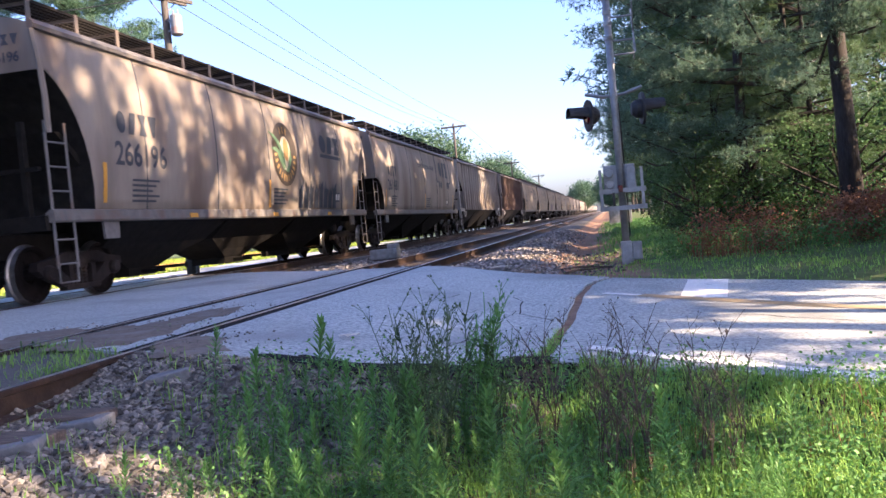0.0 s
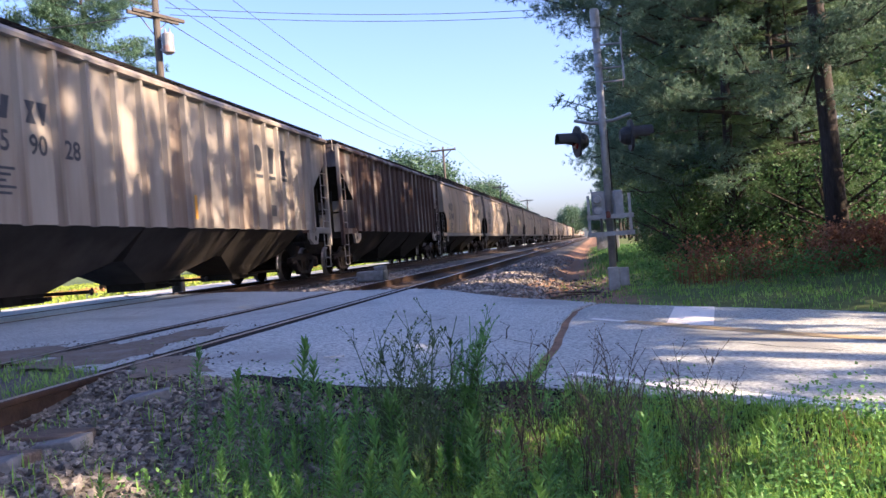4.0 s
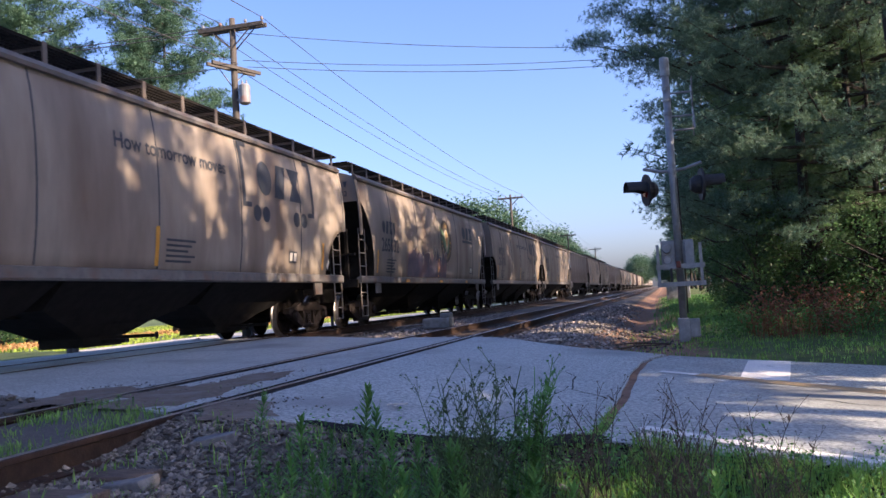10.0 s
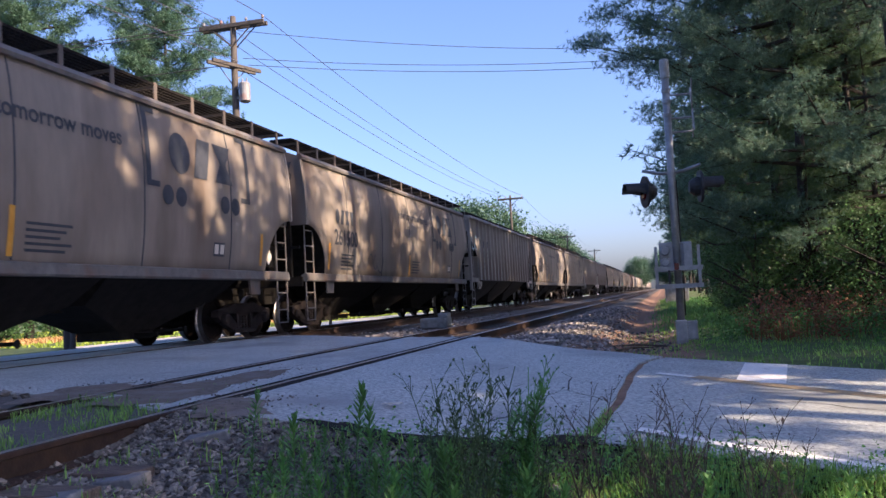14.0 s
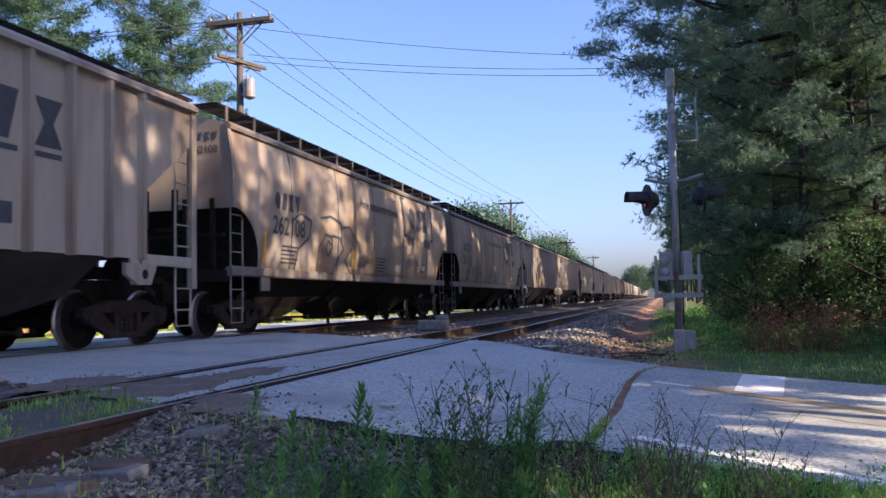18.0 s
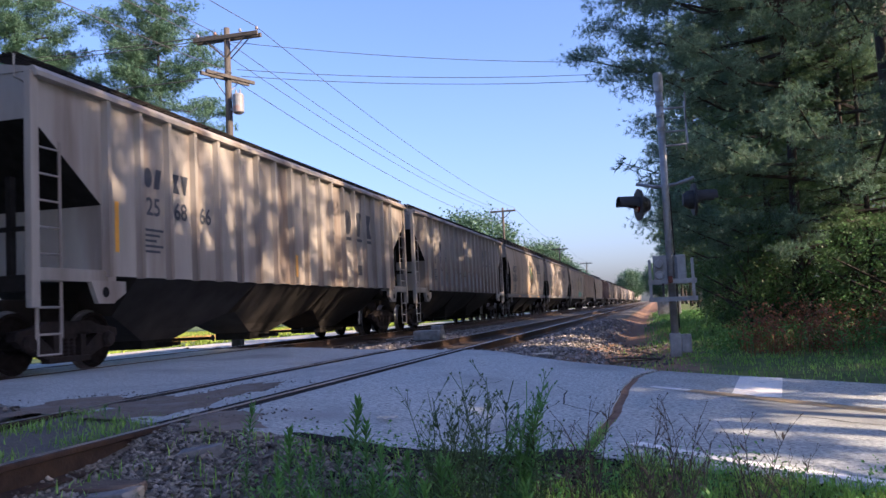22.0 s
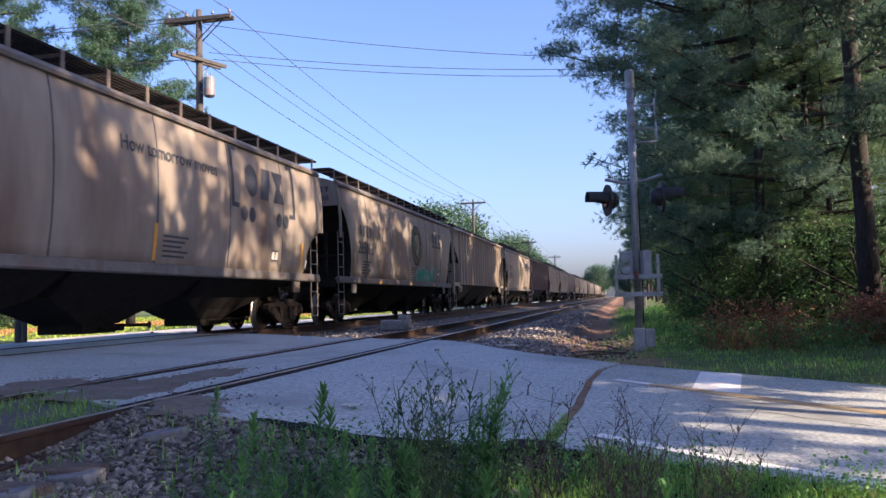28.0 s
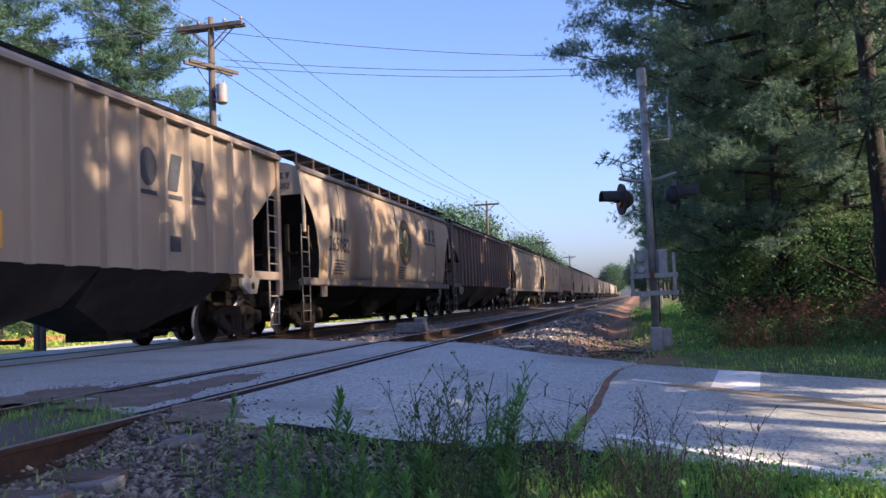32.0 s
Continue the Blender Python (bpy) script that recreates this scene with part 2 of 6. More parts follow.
def box(bm, x0, x1, y0, y1, z0, z1, bev=0.0):
    vs = [bm.verts.new(c) for c in ((x0, y0, z0), (x1, y0, z0), (x1, y1, z0), (x0, y1, z0), (x0, y0, z1), (x1, y0, z1), (x1, y1, z1), (x0, y1, z1))]
    fs = [bm.faces.new([vs[i] for i in q]) for q in ((3, 2, 1, 0), (4, 5, 6, 7), (0, 1, 5, 4), (1, 2, 6, 5), (2, 3, 7, 6), (3, 0, 4, 7))]
    if bev:
        bmesh.ops.bevel(bm, geom=list({e for f in fs for e in f.edges}), offset=bev, segments=2, affect="EDGES", profile=0.5)
    return bm


def tube(bm, pts, radii, sides=6, cap=True):
    """A tapered tube through points."""
    if isinstance(radii, (int, float)):
        radii = [radii] * len(pts)
    pts = [Vector(p) for p in pts]
    rings = []
    for i, p in enumerate(pts):
        d = (pts[min(i + 1, len(pts) - 1)] - pts[max(i - 1, 0)]).normalized()
        u = d.cross(Vector((0, 0, 1)) if abs(d.z) < 0.9 else Vector((1, 0, 0))).normalized()
        v = d.cross(u)
        rings.append([bm.verts.new(p + (u * math.cos(a) + v * math.sin(a)) * radii[i]) for a in (2 * math.pi * k / sides for k in range(sides))])
    for a, b in zip(rings, rings[1:]):
        for k in range(sides):
            bm.faces.new((a[k], a[(k + 1) % sides], b[(k + 1) % sides], b[k]))
    if cap:
        bm.faces.new(rings[0][::-1])
        bm.faces.new(rings[-1])
    return bm


def prism(bm, poly, axis, a, b):
    """Extrudes a 2D polygon along an axis from a to b."""
    def p3(u, v, w):
        return (w, u, v) if axis == "x" else (u, w, v) if axis == "y" else (u, v, w)
    lo = [bm.verts.new(p3(u, v, a)) for u, v in poly]
    hi = [bm.verts.new(p3(u, v, b)) for u, v in poly]
    n = len(poly)
    bm.faces.new(lo[::-1])
    bm.faces.new(hi)
    for i in range(n):
        bm.faces.new((lo[i], lo[(i + 1) % n], hi[(i + 1) % n], hi[i]))
    bmesh.ops.recalc_face_normals(bm, faces=bm.faces[:])
    return bm


def mesh_from(name, verts, faces, material, parent=None, label="", smooth=False):
    me = bpy.data.meshes.new(name)
    me.from_pydata(verts, [], faces)
    if smooth:
        me.polygons.foreach_set("use_smooth", [True] * len(me.polygons))
    for m in material if isinstance(material, (list, tuple)) else (material,):
        me.materials.append(m)
    ob = new(name, me)
    ob.parent = parent
    if label:
        ob["label"] = label
    return ob


def lerp_table(x, table):
    for (x0, y0), (x1, y1) in zip(table, table[1:]):
        if x <= x1:
            return y0 + (y1 - y0) * max(0.0, (x - x0)) / (x1 - x0)
    (x0, y0), (x1, y1) = table[-2:]
    return y1 + (y1 - y0) * (x - x1) / (x1 - x0)


def smooth01(a, b, x):
    t = min(1, max(0, (x - a) / (b - a)))
    return t * t * (3 - 2 * t)


# ---------------- ground ----------------
NEAR_C, FAR_C = -4.17, -9.62      # track centre lines
FAR_RAISE = 0.05                  # rail top of the far track
ROAD_NEAR = [(-26, 17.5), (-15, 10.8), (-12, 9.2), (-8.6, 7.8), (-4.95, 6.35), (-3.5, 5.35), (-2.6, 5.2), (-1.6, 5.3), (-0.75, 5.6), (-0.42, 5.75), (0.0, 5.62), (1.2, 4.96), (40, -16.4)]
ROAD_FAR = [(-26, 27.5), (-15, 21.5), (-12, 19.4), (-7, 16.8), (-3.2, 14.4), (-2.35, 13.2), (-1.28, 11.65), (-0.3, 10.85), (0.2, 10.75), (1.0, 10.5), (2.3, 9.95), (40, -10.8)]


def road_plane(x, y):
    return -0.25 - 0.0452 * (x + 0.37) + 0.025 * (y - 8)


def road_z(x, y):
    if x < -11.5:
        return 0.05 - 0.32 * smooth01(-11.5, -15.5, x)
    top = 0.05 * smooth01(-5.6, -8.0, x)
    if x < NEAR_C - 0.8:
        return top - 0.012
    if x < -3.2:
        return -0.013
    low = max(road_plane(x, y), -1.4)
    return -0.013 + (low + 0.013) * smooth01(-3.4, -1.0, x)


def ground_z(x, y):
    """The land off the road."""
    rough = 0.035 * noise.noise(Vector((x * 0.8, y * 0.8, 0))) + 0.06 * noise.noise(Vector((x * 0.21, y * 0.21, 3)))
    # track bed with its shoulders
    bed = lerp_table(x, [(-40, -0.62), (-16.5, -0.5), (-13.2, -0.62), (-11.9, -0.2), (-7.4, -0.2), (-6.9, -0.2), (-5.1, -0.1), (-4.99, -0.07), (-4.2, -0.05), (-3.55, -0.07), (-3.45, -0.1), (-3.35, -0.185), (-2.75, -0.25), (-1.8, -0.46), (-0.9, -0.6), (-0.3, -0.68), (0.8, -0.55), (6, -0.45), (12, -0.2), (60, 0.6)])
    if y > 6:   # beyond the road
        far = lerp_table(x, [(-40, -0.62), (-16.5, -0.5), (-13.2, -0.62), (-11.9, -0.2), (-7.4, -0.2), (-6.9, -0.26), (-3.3, -0.24), (-2.7, -0.13), (-2.1, -0.1), (-1.5, -0.2), (-0.8, -0.44), (-0.2, -0.42), (0.4, -0.31), (3.2, -0.35), (8, -0.1), (20, 0.3), (60, 1.2)])
        bed = bed + (far - bed) * smooth01(6, 10, y)
    else:
        fall = smooth01(5.5, 3.2, y) * smooth01(-2.8, -1.4, x) * 0.12
        bed -= fall
    if -13 < x < -2.4:
        rough *= 0.4
    return bed + rough


def land_z(x, y):
    """The ground sheet itself, drawn up to the road's edges."""
    z = ground_z(x, y)
    if -26 <= x <= 40:
        d = max(lerp_table(x, ROAD_NEAR) - y, y - lerp_table(x, ROAD_FAR))
        w = 1.1 if y < 9 else 0.6
        if d < w:
            z += (road_z(x, y) - (0.06 if d < -0.3 and not -0.7 < x < 0.1 else 0.02) - z) * (1 - smooth01(0.0, w, d))
    return z


def in_road(x, y, grow=0.0):
    if x < -26 or x > 40:
        return False
    return lerp_table(x, ROAD_NEAR) - grow < y < lerp_table(x, ROAD_FAR) + grow


def axis_steps(cuts):
    out = []
    for a, b, n in cuts:
        out += [a + (b - a) * i / n for i in range(n)]
    return out + [cuts[-1][1]]


def ground_material():
    m = mat("ground", (0.05, 0.042, 0.03), (0.1, 0.085, 0.06), 6, 0.95, bump=0.6, bump_scale=25)
    nt = m.node_tree
    n, l = nt.nodes, nt.links
    b = n["Principled BSDF"]
    base = b.inputs["Base Color"].links[0].from_socket
    at = n.new("ShaderNodeVertexColor")
    at.layer_name = "zone"
    sep = n.new("ShaderNodeSeparateColor")
    l.new(at.outputs[0], sep.inputs[0])
    nz = n.new("ShaderNodeTexNoise")
    nz.inputs["Scale"].default_value, nz.inputs["Detail"].default_value = 2.2, 8
    tc = n.new("ShaderNodeTexCoord")
    l.new(tc.outputs["Object"], nz.inputs["Vector"])
    for i, (c1, c2, sc) in enumerate((((0.06, 0.056, 0.052), (0.13, 0.12, 0.11), 45), ((0.05, 0.08, 0.02), (0.1, 0.13, 0.035), 5), ((0.16, 0.09, 0.055), (0.27, 0.17, 0.11), 9))):
        n2 = n.new("ShaderNodeTexNoise")
        n2.inputs["Scale"].default_value, n2.inputs["Detail"].default_value = sc, 6
        l.new(tc.outputs["Object"], n2.inputs["Vector"])
        rp = n.new("ShaderNodeValToRGB")
        rp.color_ramp.elements[0].position, rp.color_ramp.elements[1].position = 0.35, 0.65
        rp.color_ramp.elements[0].color, rp.color_ramp.elements[1].color = (*c1, 1), (*c2, 1)
        l.new(n2.outputs[0], rp.inputs[0])
        add = n.new("ShaderNodeMath")
        add.operation = "ADD"
        l.new(sep.outputs[i], add.inputs[0])
        l.new(nz.outputs[0], add.inputs[1])
        mr = n.new("ShaderNodeMapRange")
        mr.inputs["From Min"].default_value, mr.inputs["From Max"].default_value = 0.85, 1.15
        l.new(add.outputs[0], mr.inputs[0])
        mx = n.new("ShaderNodeMix")
        mx.data_type = "RGBA"
        l.new(mr.outputs[0], mx.inputs[0])
        l.new(base, mx.inputs[6])
        l.new(rp.outputs[0], mx.inputs[7])
        base = mx.outputs[2]
    l.new(base, b.inputs["Base Color"])
    return m


def zone_at(x, y):
    gravel = grass = dirt = 0.0
    if -13 < x < -2.2:
        gravel = 1.0
    elif x <= -13:
        grass = 1.0
    elif y < 6:
        gravel = 1.0 - smooth01(-2.0, -0.9, x)
        grass = smooth01(-1.3, 0.2, x) * 0.75
    else:
        gravel = 1 - smooth01(-2.2, -1.2, x)
        dirt = smooth01(-1.9, -1.2, x) * (1 - smooth01(0.0, 1.2, x)) * 0.8
        grass = smooth01(-0.2, 0.6, x) * (1 - 0.6 * smooth01(4, 8, x))
    return gravel, grass, dirt


def build_ground():
    xs = axis_steps([(-900, -120, 8), (-120, -30, 12), (-30, -14, 16), (-14, -5.2, 22), (-5.2, -3.2, 40), (-3.2, -2.8, 4), (-2.8, 3, 50), (3, 12, 30), (12, 40, 14), (40, 120, 8), (120, 900, 6)])
    ys = axis_steps([(-300, -40, 6), (-40, 1, 16), (1, 20, 120), (20, 50, 50), (50, 120, 20), (120, 400, 14), (400, 1500, 8)])
    verts, cols = [], []
    for y in ys:
        for x in xs:
            z = land_z(x, y)
            verts.append((x, y, z))
            cols.append((*zone_at(x, y), 1.0))
    w = len(xs)
    faces = [(j * w + i, j * w + i + 1, (j + 1) * w + i + 1, (j + 1) * w + i) for j in range(len(ys) - 1) for i in range(w - 1)]
    g = mesh_from("ground", verts, faces, ground_material(), smooth=True)
    ca = g.data.color_attributes.new("zone", "FLOAT_COLOR", "POINT")
    ca.data.foreach_set("color", [c for row in cols for c in row])
    tagged(g, "uneven verge ground of grass, gravel and red-brown dirt", "ground", kind="structure")


build_ground()


def seam_shift(y):
    """The seam leans and bends along the crossing."""
    return 0.05 * (y - 9.6) + 0.018 * math.sin(y * 1.9) + 0.01 * math.sin(y * 5.3) + 0.3 * max(0.0, y - 10.0) ** 2


def road_strip(bm, x0, x1, lift=0.0, step=0.5, dz=0.05):
    """Asphalt between two lines along the tracks, from the near to the far edge of the road."""
    n = max(1, math.ceil((x1 - x0) / step))
    cols = []
    for i in range(n + 1):
        x = x0 + (x1 - x0) * i / n
        a, b = lerp_table(x, ROAD_NEAR), lerp_table(x, ROAD_FAR)
        if -3.3 < x < 1.5:
            a += 0.1 * noise.noise(Vector((x * 3.1, 0, 7)))
            b += 0.1 * noise.noise(Vector((x * 2.3, 5, 7)))
        k = 14
        near_seam = max(0.0, 1 - abs(x + 0.34) / 1.2)
        col = []
        for j in range(k + 1):
            y = a + (b - a) * j / k
            col.append(bm.verts.new((x + near_seam * seam_shift(y), y, road_z(x, y) + lift)))
        cols.append(col)
    for c, d in zip(cols, cols[1:]):
        for j in range(len(c) - 1):
            bm.faces.new((c[j], d[j], d[j + 1], c[j + 1]))
    edge = [c[0] for c in cols] + [v for v in cols[-1][1:]] + [c[-1] for c in reversed(cols[:-1])] + [v for v in reversed(cols[0][1:-1])]
    low = [bm.verts.new((v.co.x, v.co.y, v.co.z - dz)) for v in edge]
    for i in range(len(edge)):
        j = (i + 1) % len(edge)
        bm.faces.new((edge[j], edge[i], low[i], low[j]))
    return bm


DRIFTS = ((-4.3, 6.6, 0.5, 0.95, 12, 1), (-5.3, 6.75, 0.45, 0.8, 20, 5), (-3.15, 5.6, 0.3, 0.55, 30, 9), (-4.2, 7.9, 0.3, 0.8, 10, 14))
TAR_EDGE = ((-2.05, 5.28, 0.4, 0.13, -5, 21), (-1.3, 5.4, 0.45, 0.14, 10, 24), (-0.72, 5.62, 0.3, 0.16, 25, 28))
CRACKS = (((-1.3, 6.0), (-1.15, 7.0), (-0.95, 8.2)), ((-1.6, 6.1), (-1.25, 6.3), (-0.6, 6.5)), ((-0.55, 7.4), (-0.9, 7.9), (-1.1, 9.3)), ((-2.2, 7.8), (-1.7, 9.4)), ((1.0, 7.6), (1.9, 7.0), (2.9, 6.6)))
M_DIRT = mat("washed_dirt", (0.1, 0.08, 0.064), (0.19, 0.155, 0.125), 14, 0.95, bump=0.5, bump_scale=60, c3=(0.19, 0.175, 0.16), s3=3.0)


def build_road():
    road = thing("road", "grey country road with a worn asphalt level crossing", "road", kind="structure")
    rails = [FAR_C - 0.7525, FAR_C + 0.7525, NEAR_C - 0.7525, NEAR_C + 0.7525]
    cuts = [-14.9]
    for i, r in enumerate(rails):
        inner = 0.11 if i % 2 == 0 else 0.055
        outer = 0.055 if i % 2 == 0 else 0.11
        cuts += [r - outer, r + inner]
    cuts += [-0.385]
    for i in range(0, len(cuts), 2):
        part("asphalt_slab", road_strip(bmesh.new(), cuts[i], cuts[i + 1]), M_ASPHALT, road, smooth=False)
    part("asphalt_lane", road_strip(bmesh.new(), -0.3, 40.0), M_ASPHALT_OLD, road, "paler worn asphalt lane")

    def stripe(name, pts, width, material, label=""):
        bm = bmesh.new()
        fine = []
        for (xa, ya), (xb, yb) in zip(pts, pts[1:]):
            n = max(2, int(math.hypot(xb - xa, yb - ya) / 0.4))
            fine += [(xa + (xb - xa) * k / n, ya + (yb - ya) * k / n) for k in range(n)]
        fine.append(pts[-1])
        rows = []
        for i, (x, y) in enumerate(fine):
            xa, ya = fine[max(0, i - 1)]
            xb, yb = fine[min(len(fine) - 1, i + 1)]
            l = math.hypot(xb - xa, yb - ya)
            nx, ny = -(yb - ya) / l * width / 2, (xb - xa) / l * width / 2
            wob = 0.06 * width * noise.noise(Vector((x * 9, y * 9, 1)))
            rows.append([bm.verts.new((x + s * nx * (1 + wob), y + s * ny * (1 + wob), road_z(x + s * nx, y + s * ny) + 0.006)) for s in (-1, 0, 1)])
        for a, b in zip(rows, rows[1:]):
            for k in (0, 1):
                bm.faces.new((a[k], b[k], b[k + 1], a[k + 1]))
        return part(name, bm, material, road, label)

    def drift(name, cx, cy, rx, ry, turn, seed, material, label):
        """Washed-on dirt or loose tar with a ragged outline, thin on the asphalt."""
        bm = bmesh.new()
        c, q = math.cos(radians(turn)), math.sin(radians(turn))
        rings = []
        for k, f in enumerate((0.0, 0.5, 0.85, 1.0)):
            ring = []
            for i in range(48):
                a = 2 * math.pi * i / 48
                r = f * (1 + 0.45 * noise.noise(Vector((2.2 * math.cos(a), 2.2 * math.sin(a), seed))) + 0.2 * noise.noise(Vector((7 * math.cos(a), 7 * math.sin(a), seed))))
                u, v = rx * r * math.cos(a), ry * r * math.sin(a)
                x, y = cx + c * u - q * v, cy + q * u + c * v
                ring.append(bm.verts.new((x, y, road_z(x, y) + (0.012 if k < 2 else 0.008 if k == 2 else 0.001))))
            rings.append(ring)
        for p, r in zip(rings[1:], rings[2:]):
            for i in range(48):
                bm.faces.new((p[i], r[i], r[(i + 1) % 48], p[(i + 1) % 48]))
        bm.faces.new(rings[1])
        bmesh.ops.delete(bm, geom=rings[0], context="VERTS")
        bmesh.ops.recalc_face_normals(bm, faces=bm.faces[:])
        return part(name, bm, material, road, label)

    for cx, cy, rx, ry, turn, seed in DRIFTS:
        drift("dirt_drift", cx, cy, rx, ry, turn, seed, M_DIRT, "brown dirt washed over the asphalt edge")
    for cx, cy, rx, ry, turn, seed in TAR_EDGE:
        drift("crumbled_edge", cx, cy, rx, ry, turn, seed, M_TAR, "black crumbled tar along the road edge")

    def crack(pts, seed):
        """A thin dark crack that wanders between points."""
        fine = []
        for (xa, ya), (xb, yb) in zip(pts, pts[1:]):
            n = max(3, int(math.hypot(xb - xa, yb - ya) / 0.12))
            fine += [(xa + (xb - xa) * k / n, ya + (yb - ya) * k / n) for k in range(n)]
        fine = [(x + 0.09 * noise.noise(Vector((x * 3, y * 3, seed))), y + 0.09 * noise.noise(Vector((x * 3, y * 3, seed + 9)))) for x, y in fine]
        bm = bmesh.new()
        rows = []
        for i, (x, y) in enumerate(fine):
            xa, ya = fine[max(0, i - 1)]
            xb, yb = fine[min(len(fine) - 1, i + 1)]
            l = math.hypot(xb - xa, yb - ya)
            w = 0.006 * (0.6 + abs(noise.noise(Vector((x * 5, y * 5, seed)))) * 2)
            rows.append([bm.verts.new((x + e * -(yb - ya) / l * w, y + e * (xb - xa) / l * w, road_z(x, y) + 0.004)) for e in (-1, 1)])
        for p, r in zip(rows, rows[1:]):
            bm.faces.new((p[0], r[0], r[1], p[1]))
        bmesh.ops.recalc_face_normals(bm, faces=bm.faces[:])
        part("pavement_crack", bm, M_TAR, road, "thin dark crack in the asphalt")

    for i, pts in enumerate(CRACKS):
        crack(pts, i * 3.7)

    stripe("edge_line", [(-0.24, 6.12), (0.45, 5.6), (1.2, 5.18), (40, -16.1)], 0.12, M_WHITE, "worn white edge line")
    stripe("centre_line_end", [(-0.12, 9.3), (0.25, 9.05)], 0.11, M_WHITE, "white start of the centre line")
    stripe("centre_line", [(0.25, 9.05), (1.0, 8.5), (1.9, 7.9), (40, -13.0)], 0.2, M_YELLOW, "worn yellow centre line")
    stripe("stop_bar", [(0.86, 8.68), (1.1, 10.35)], 0.46, M_WHITE, "broad white stop bar")
    return road


road = build_road()


# ---------------- tracks ----------------
def rail_profile():
    return [(-0.07, -0.178), (0.07, -0.178), (0.07, -0.168), (0.009, -0.145), (0.009, -0.045), (0.036, -0.035), (0.036, -0.006), (0.028, 0.0), (-0.028, 0.0), (-0.036, -0.006), (-0.036, -0.035), (-0.009, -0.045), (-0.009, -0.145), (-0.07, -0.168)]


def build_track(name, centre, top, label):
    track = thing(name, label, "railway track", kind="structure")
    for s in (-1, 1):
        x = centre + s * 0.7525
        bm = bmesh.new()
        prism(bm, [(x + u, top + v) for u, v in rail_profile()], "y", -60, 700)
        for f in bm.faces:
            if f.normal.z > 0.9 and f.calc_center_median().z > top - 0.01:
                f.material_index = 1
        part("rail", bm, [M_RAIL, M_RAILTOP], track, "rusty steel rail with a worn bright head")
    bm = bmesh.new()
    box(bm, -1.3, 1.3, -0.115, 0.115, -0.17, 0, 0.012)
    tie = None
    rest = []
    y = -8.0
    while y < 260:
        near_edge, far_edge = lerp_table(centre, ROAD_NEAR), lerp_table(centre, ROAD_FAR)
        off = not (near_edge - 0.1 < y < far_edge + 0.1)
        m = pose(centre + random.uniform(-0.05, 0.05), y, top - 0.178 + random.uniform(-0.008, 0.0), 0, 0, random.uniform(-1.2, 1.2))
        if off and y < 75:
            if tie is None:
                tie = part("tie", bm, M_TIE, track)
                tie.matrix_basis = m
            else:
                again(tie, m)
        elif off:
            rest.append(y)
        y += 0.53
    bm = bmesh.new()
    for y in rest:
        box(bm, centre - 1.3, centre + 1.3, y - 0.115, y + 0.115, top - 0.34, top - 0.18)
    part("far_ties", bm, M_TIE, track)
    return track


near_track = build_track("near_track", NEAR_C, 0.0, "rusty siding rails sunk in asphalt at the crossing")
for s in (-1, 1):   # dark filled grooves beside the rails on the crossing
    for a, b in ((-0.15, -0.04), (0.04, 0.115)):
        x = NEAR_C + s * 0.7525
        bm = bmesh.new()
        box(bm, x + a, x + b, lerp_table(x, ROAD_NEAR) + 0.05, lerp_table(x, ROAD_FAR) - 0.05, -0.06, -0.008)
        part("flange_groove", bm, M_TAR, near_track, "dark tar-filled groove beside the rail")
far_track = build_track("far_track", FAR_C, FAR_RAISE, "main line rails under the passing freight train")


# ---------------- hopper cars ----------------
HALF = 8.25
ROUND_SIDE = [(1.3, 1.5), (1.55, 1.54), (1.9, 1.585), (2.3, 1.61), (2.7, 1.62), (3.1, 1.615), (3.5, 1.59), (3.85, 1.55), (4.1, 1.5)]
ROUND_ROOF = [(1.47, 4.2), (1.2, 4.3), (0.8, 4.39), (0.4, 4.43), (0.0, 4.44)]


def round_x(z):
    return lerp_table(z, ROUND_SIDE)


def end_cut(d, length=1.15, low=1.3, high=2.55):
    return low if d >= length else low + (high - low) * math.sqrt(max(0, 1 - (d / length) ** 2))


def deep_cut(d, length=1.1, low=1.3, high=3.5):
    """The taller curved corner of the emblem cars."""
    return low if d >= length else low + (high - low) * (1 - (d / length) ** 1.6) ** 0.55


def ladder(bm, x, y0, y1, z0, z1, step=0.37, r=0.017):
    for y in (y0, y1):
        box(bm, x - 0.008, x + 0.008, y - 0.028, y + 0.028, z0, z1)
    z = z0 + 0.06
    while z < z1:
        tube(bm, [(x, y0, z), (x, y1, z)], r, 5)
        z += step
    return bm


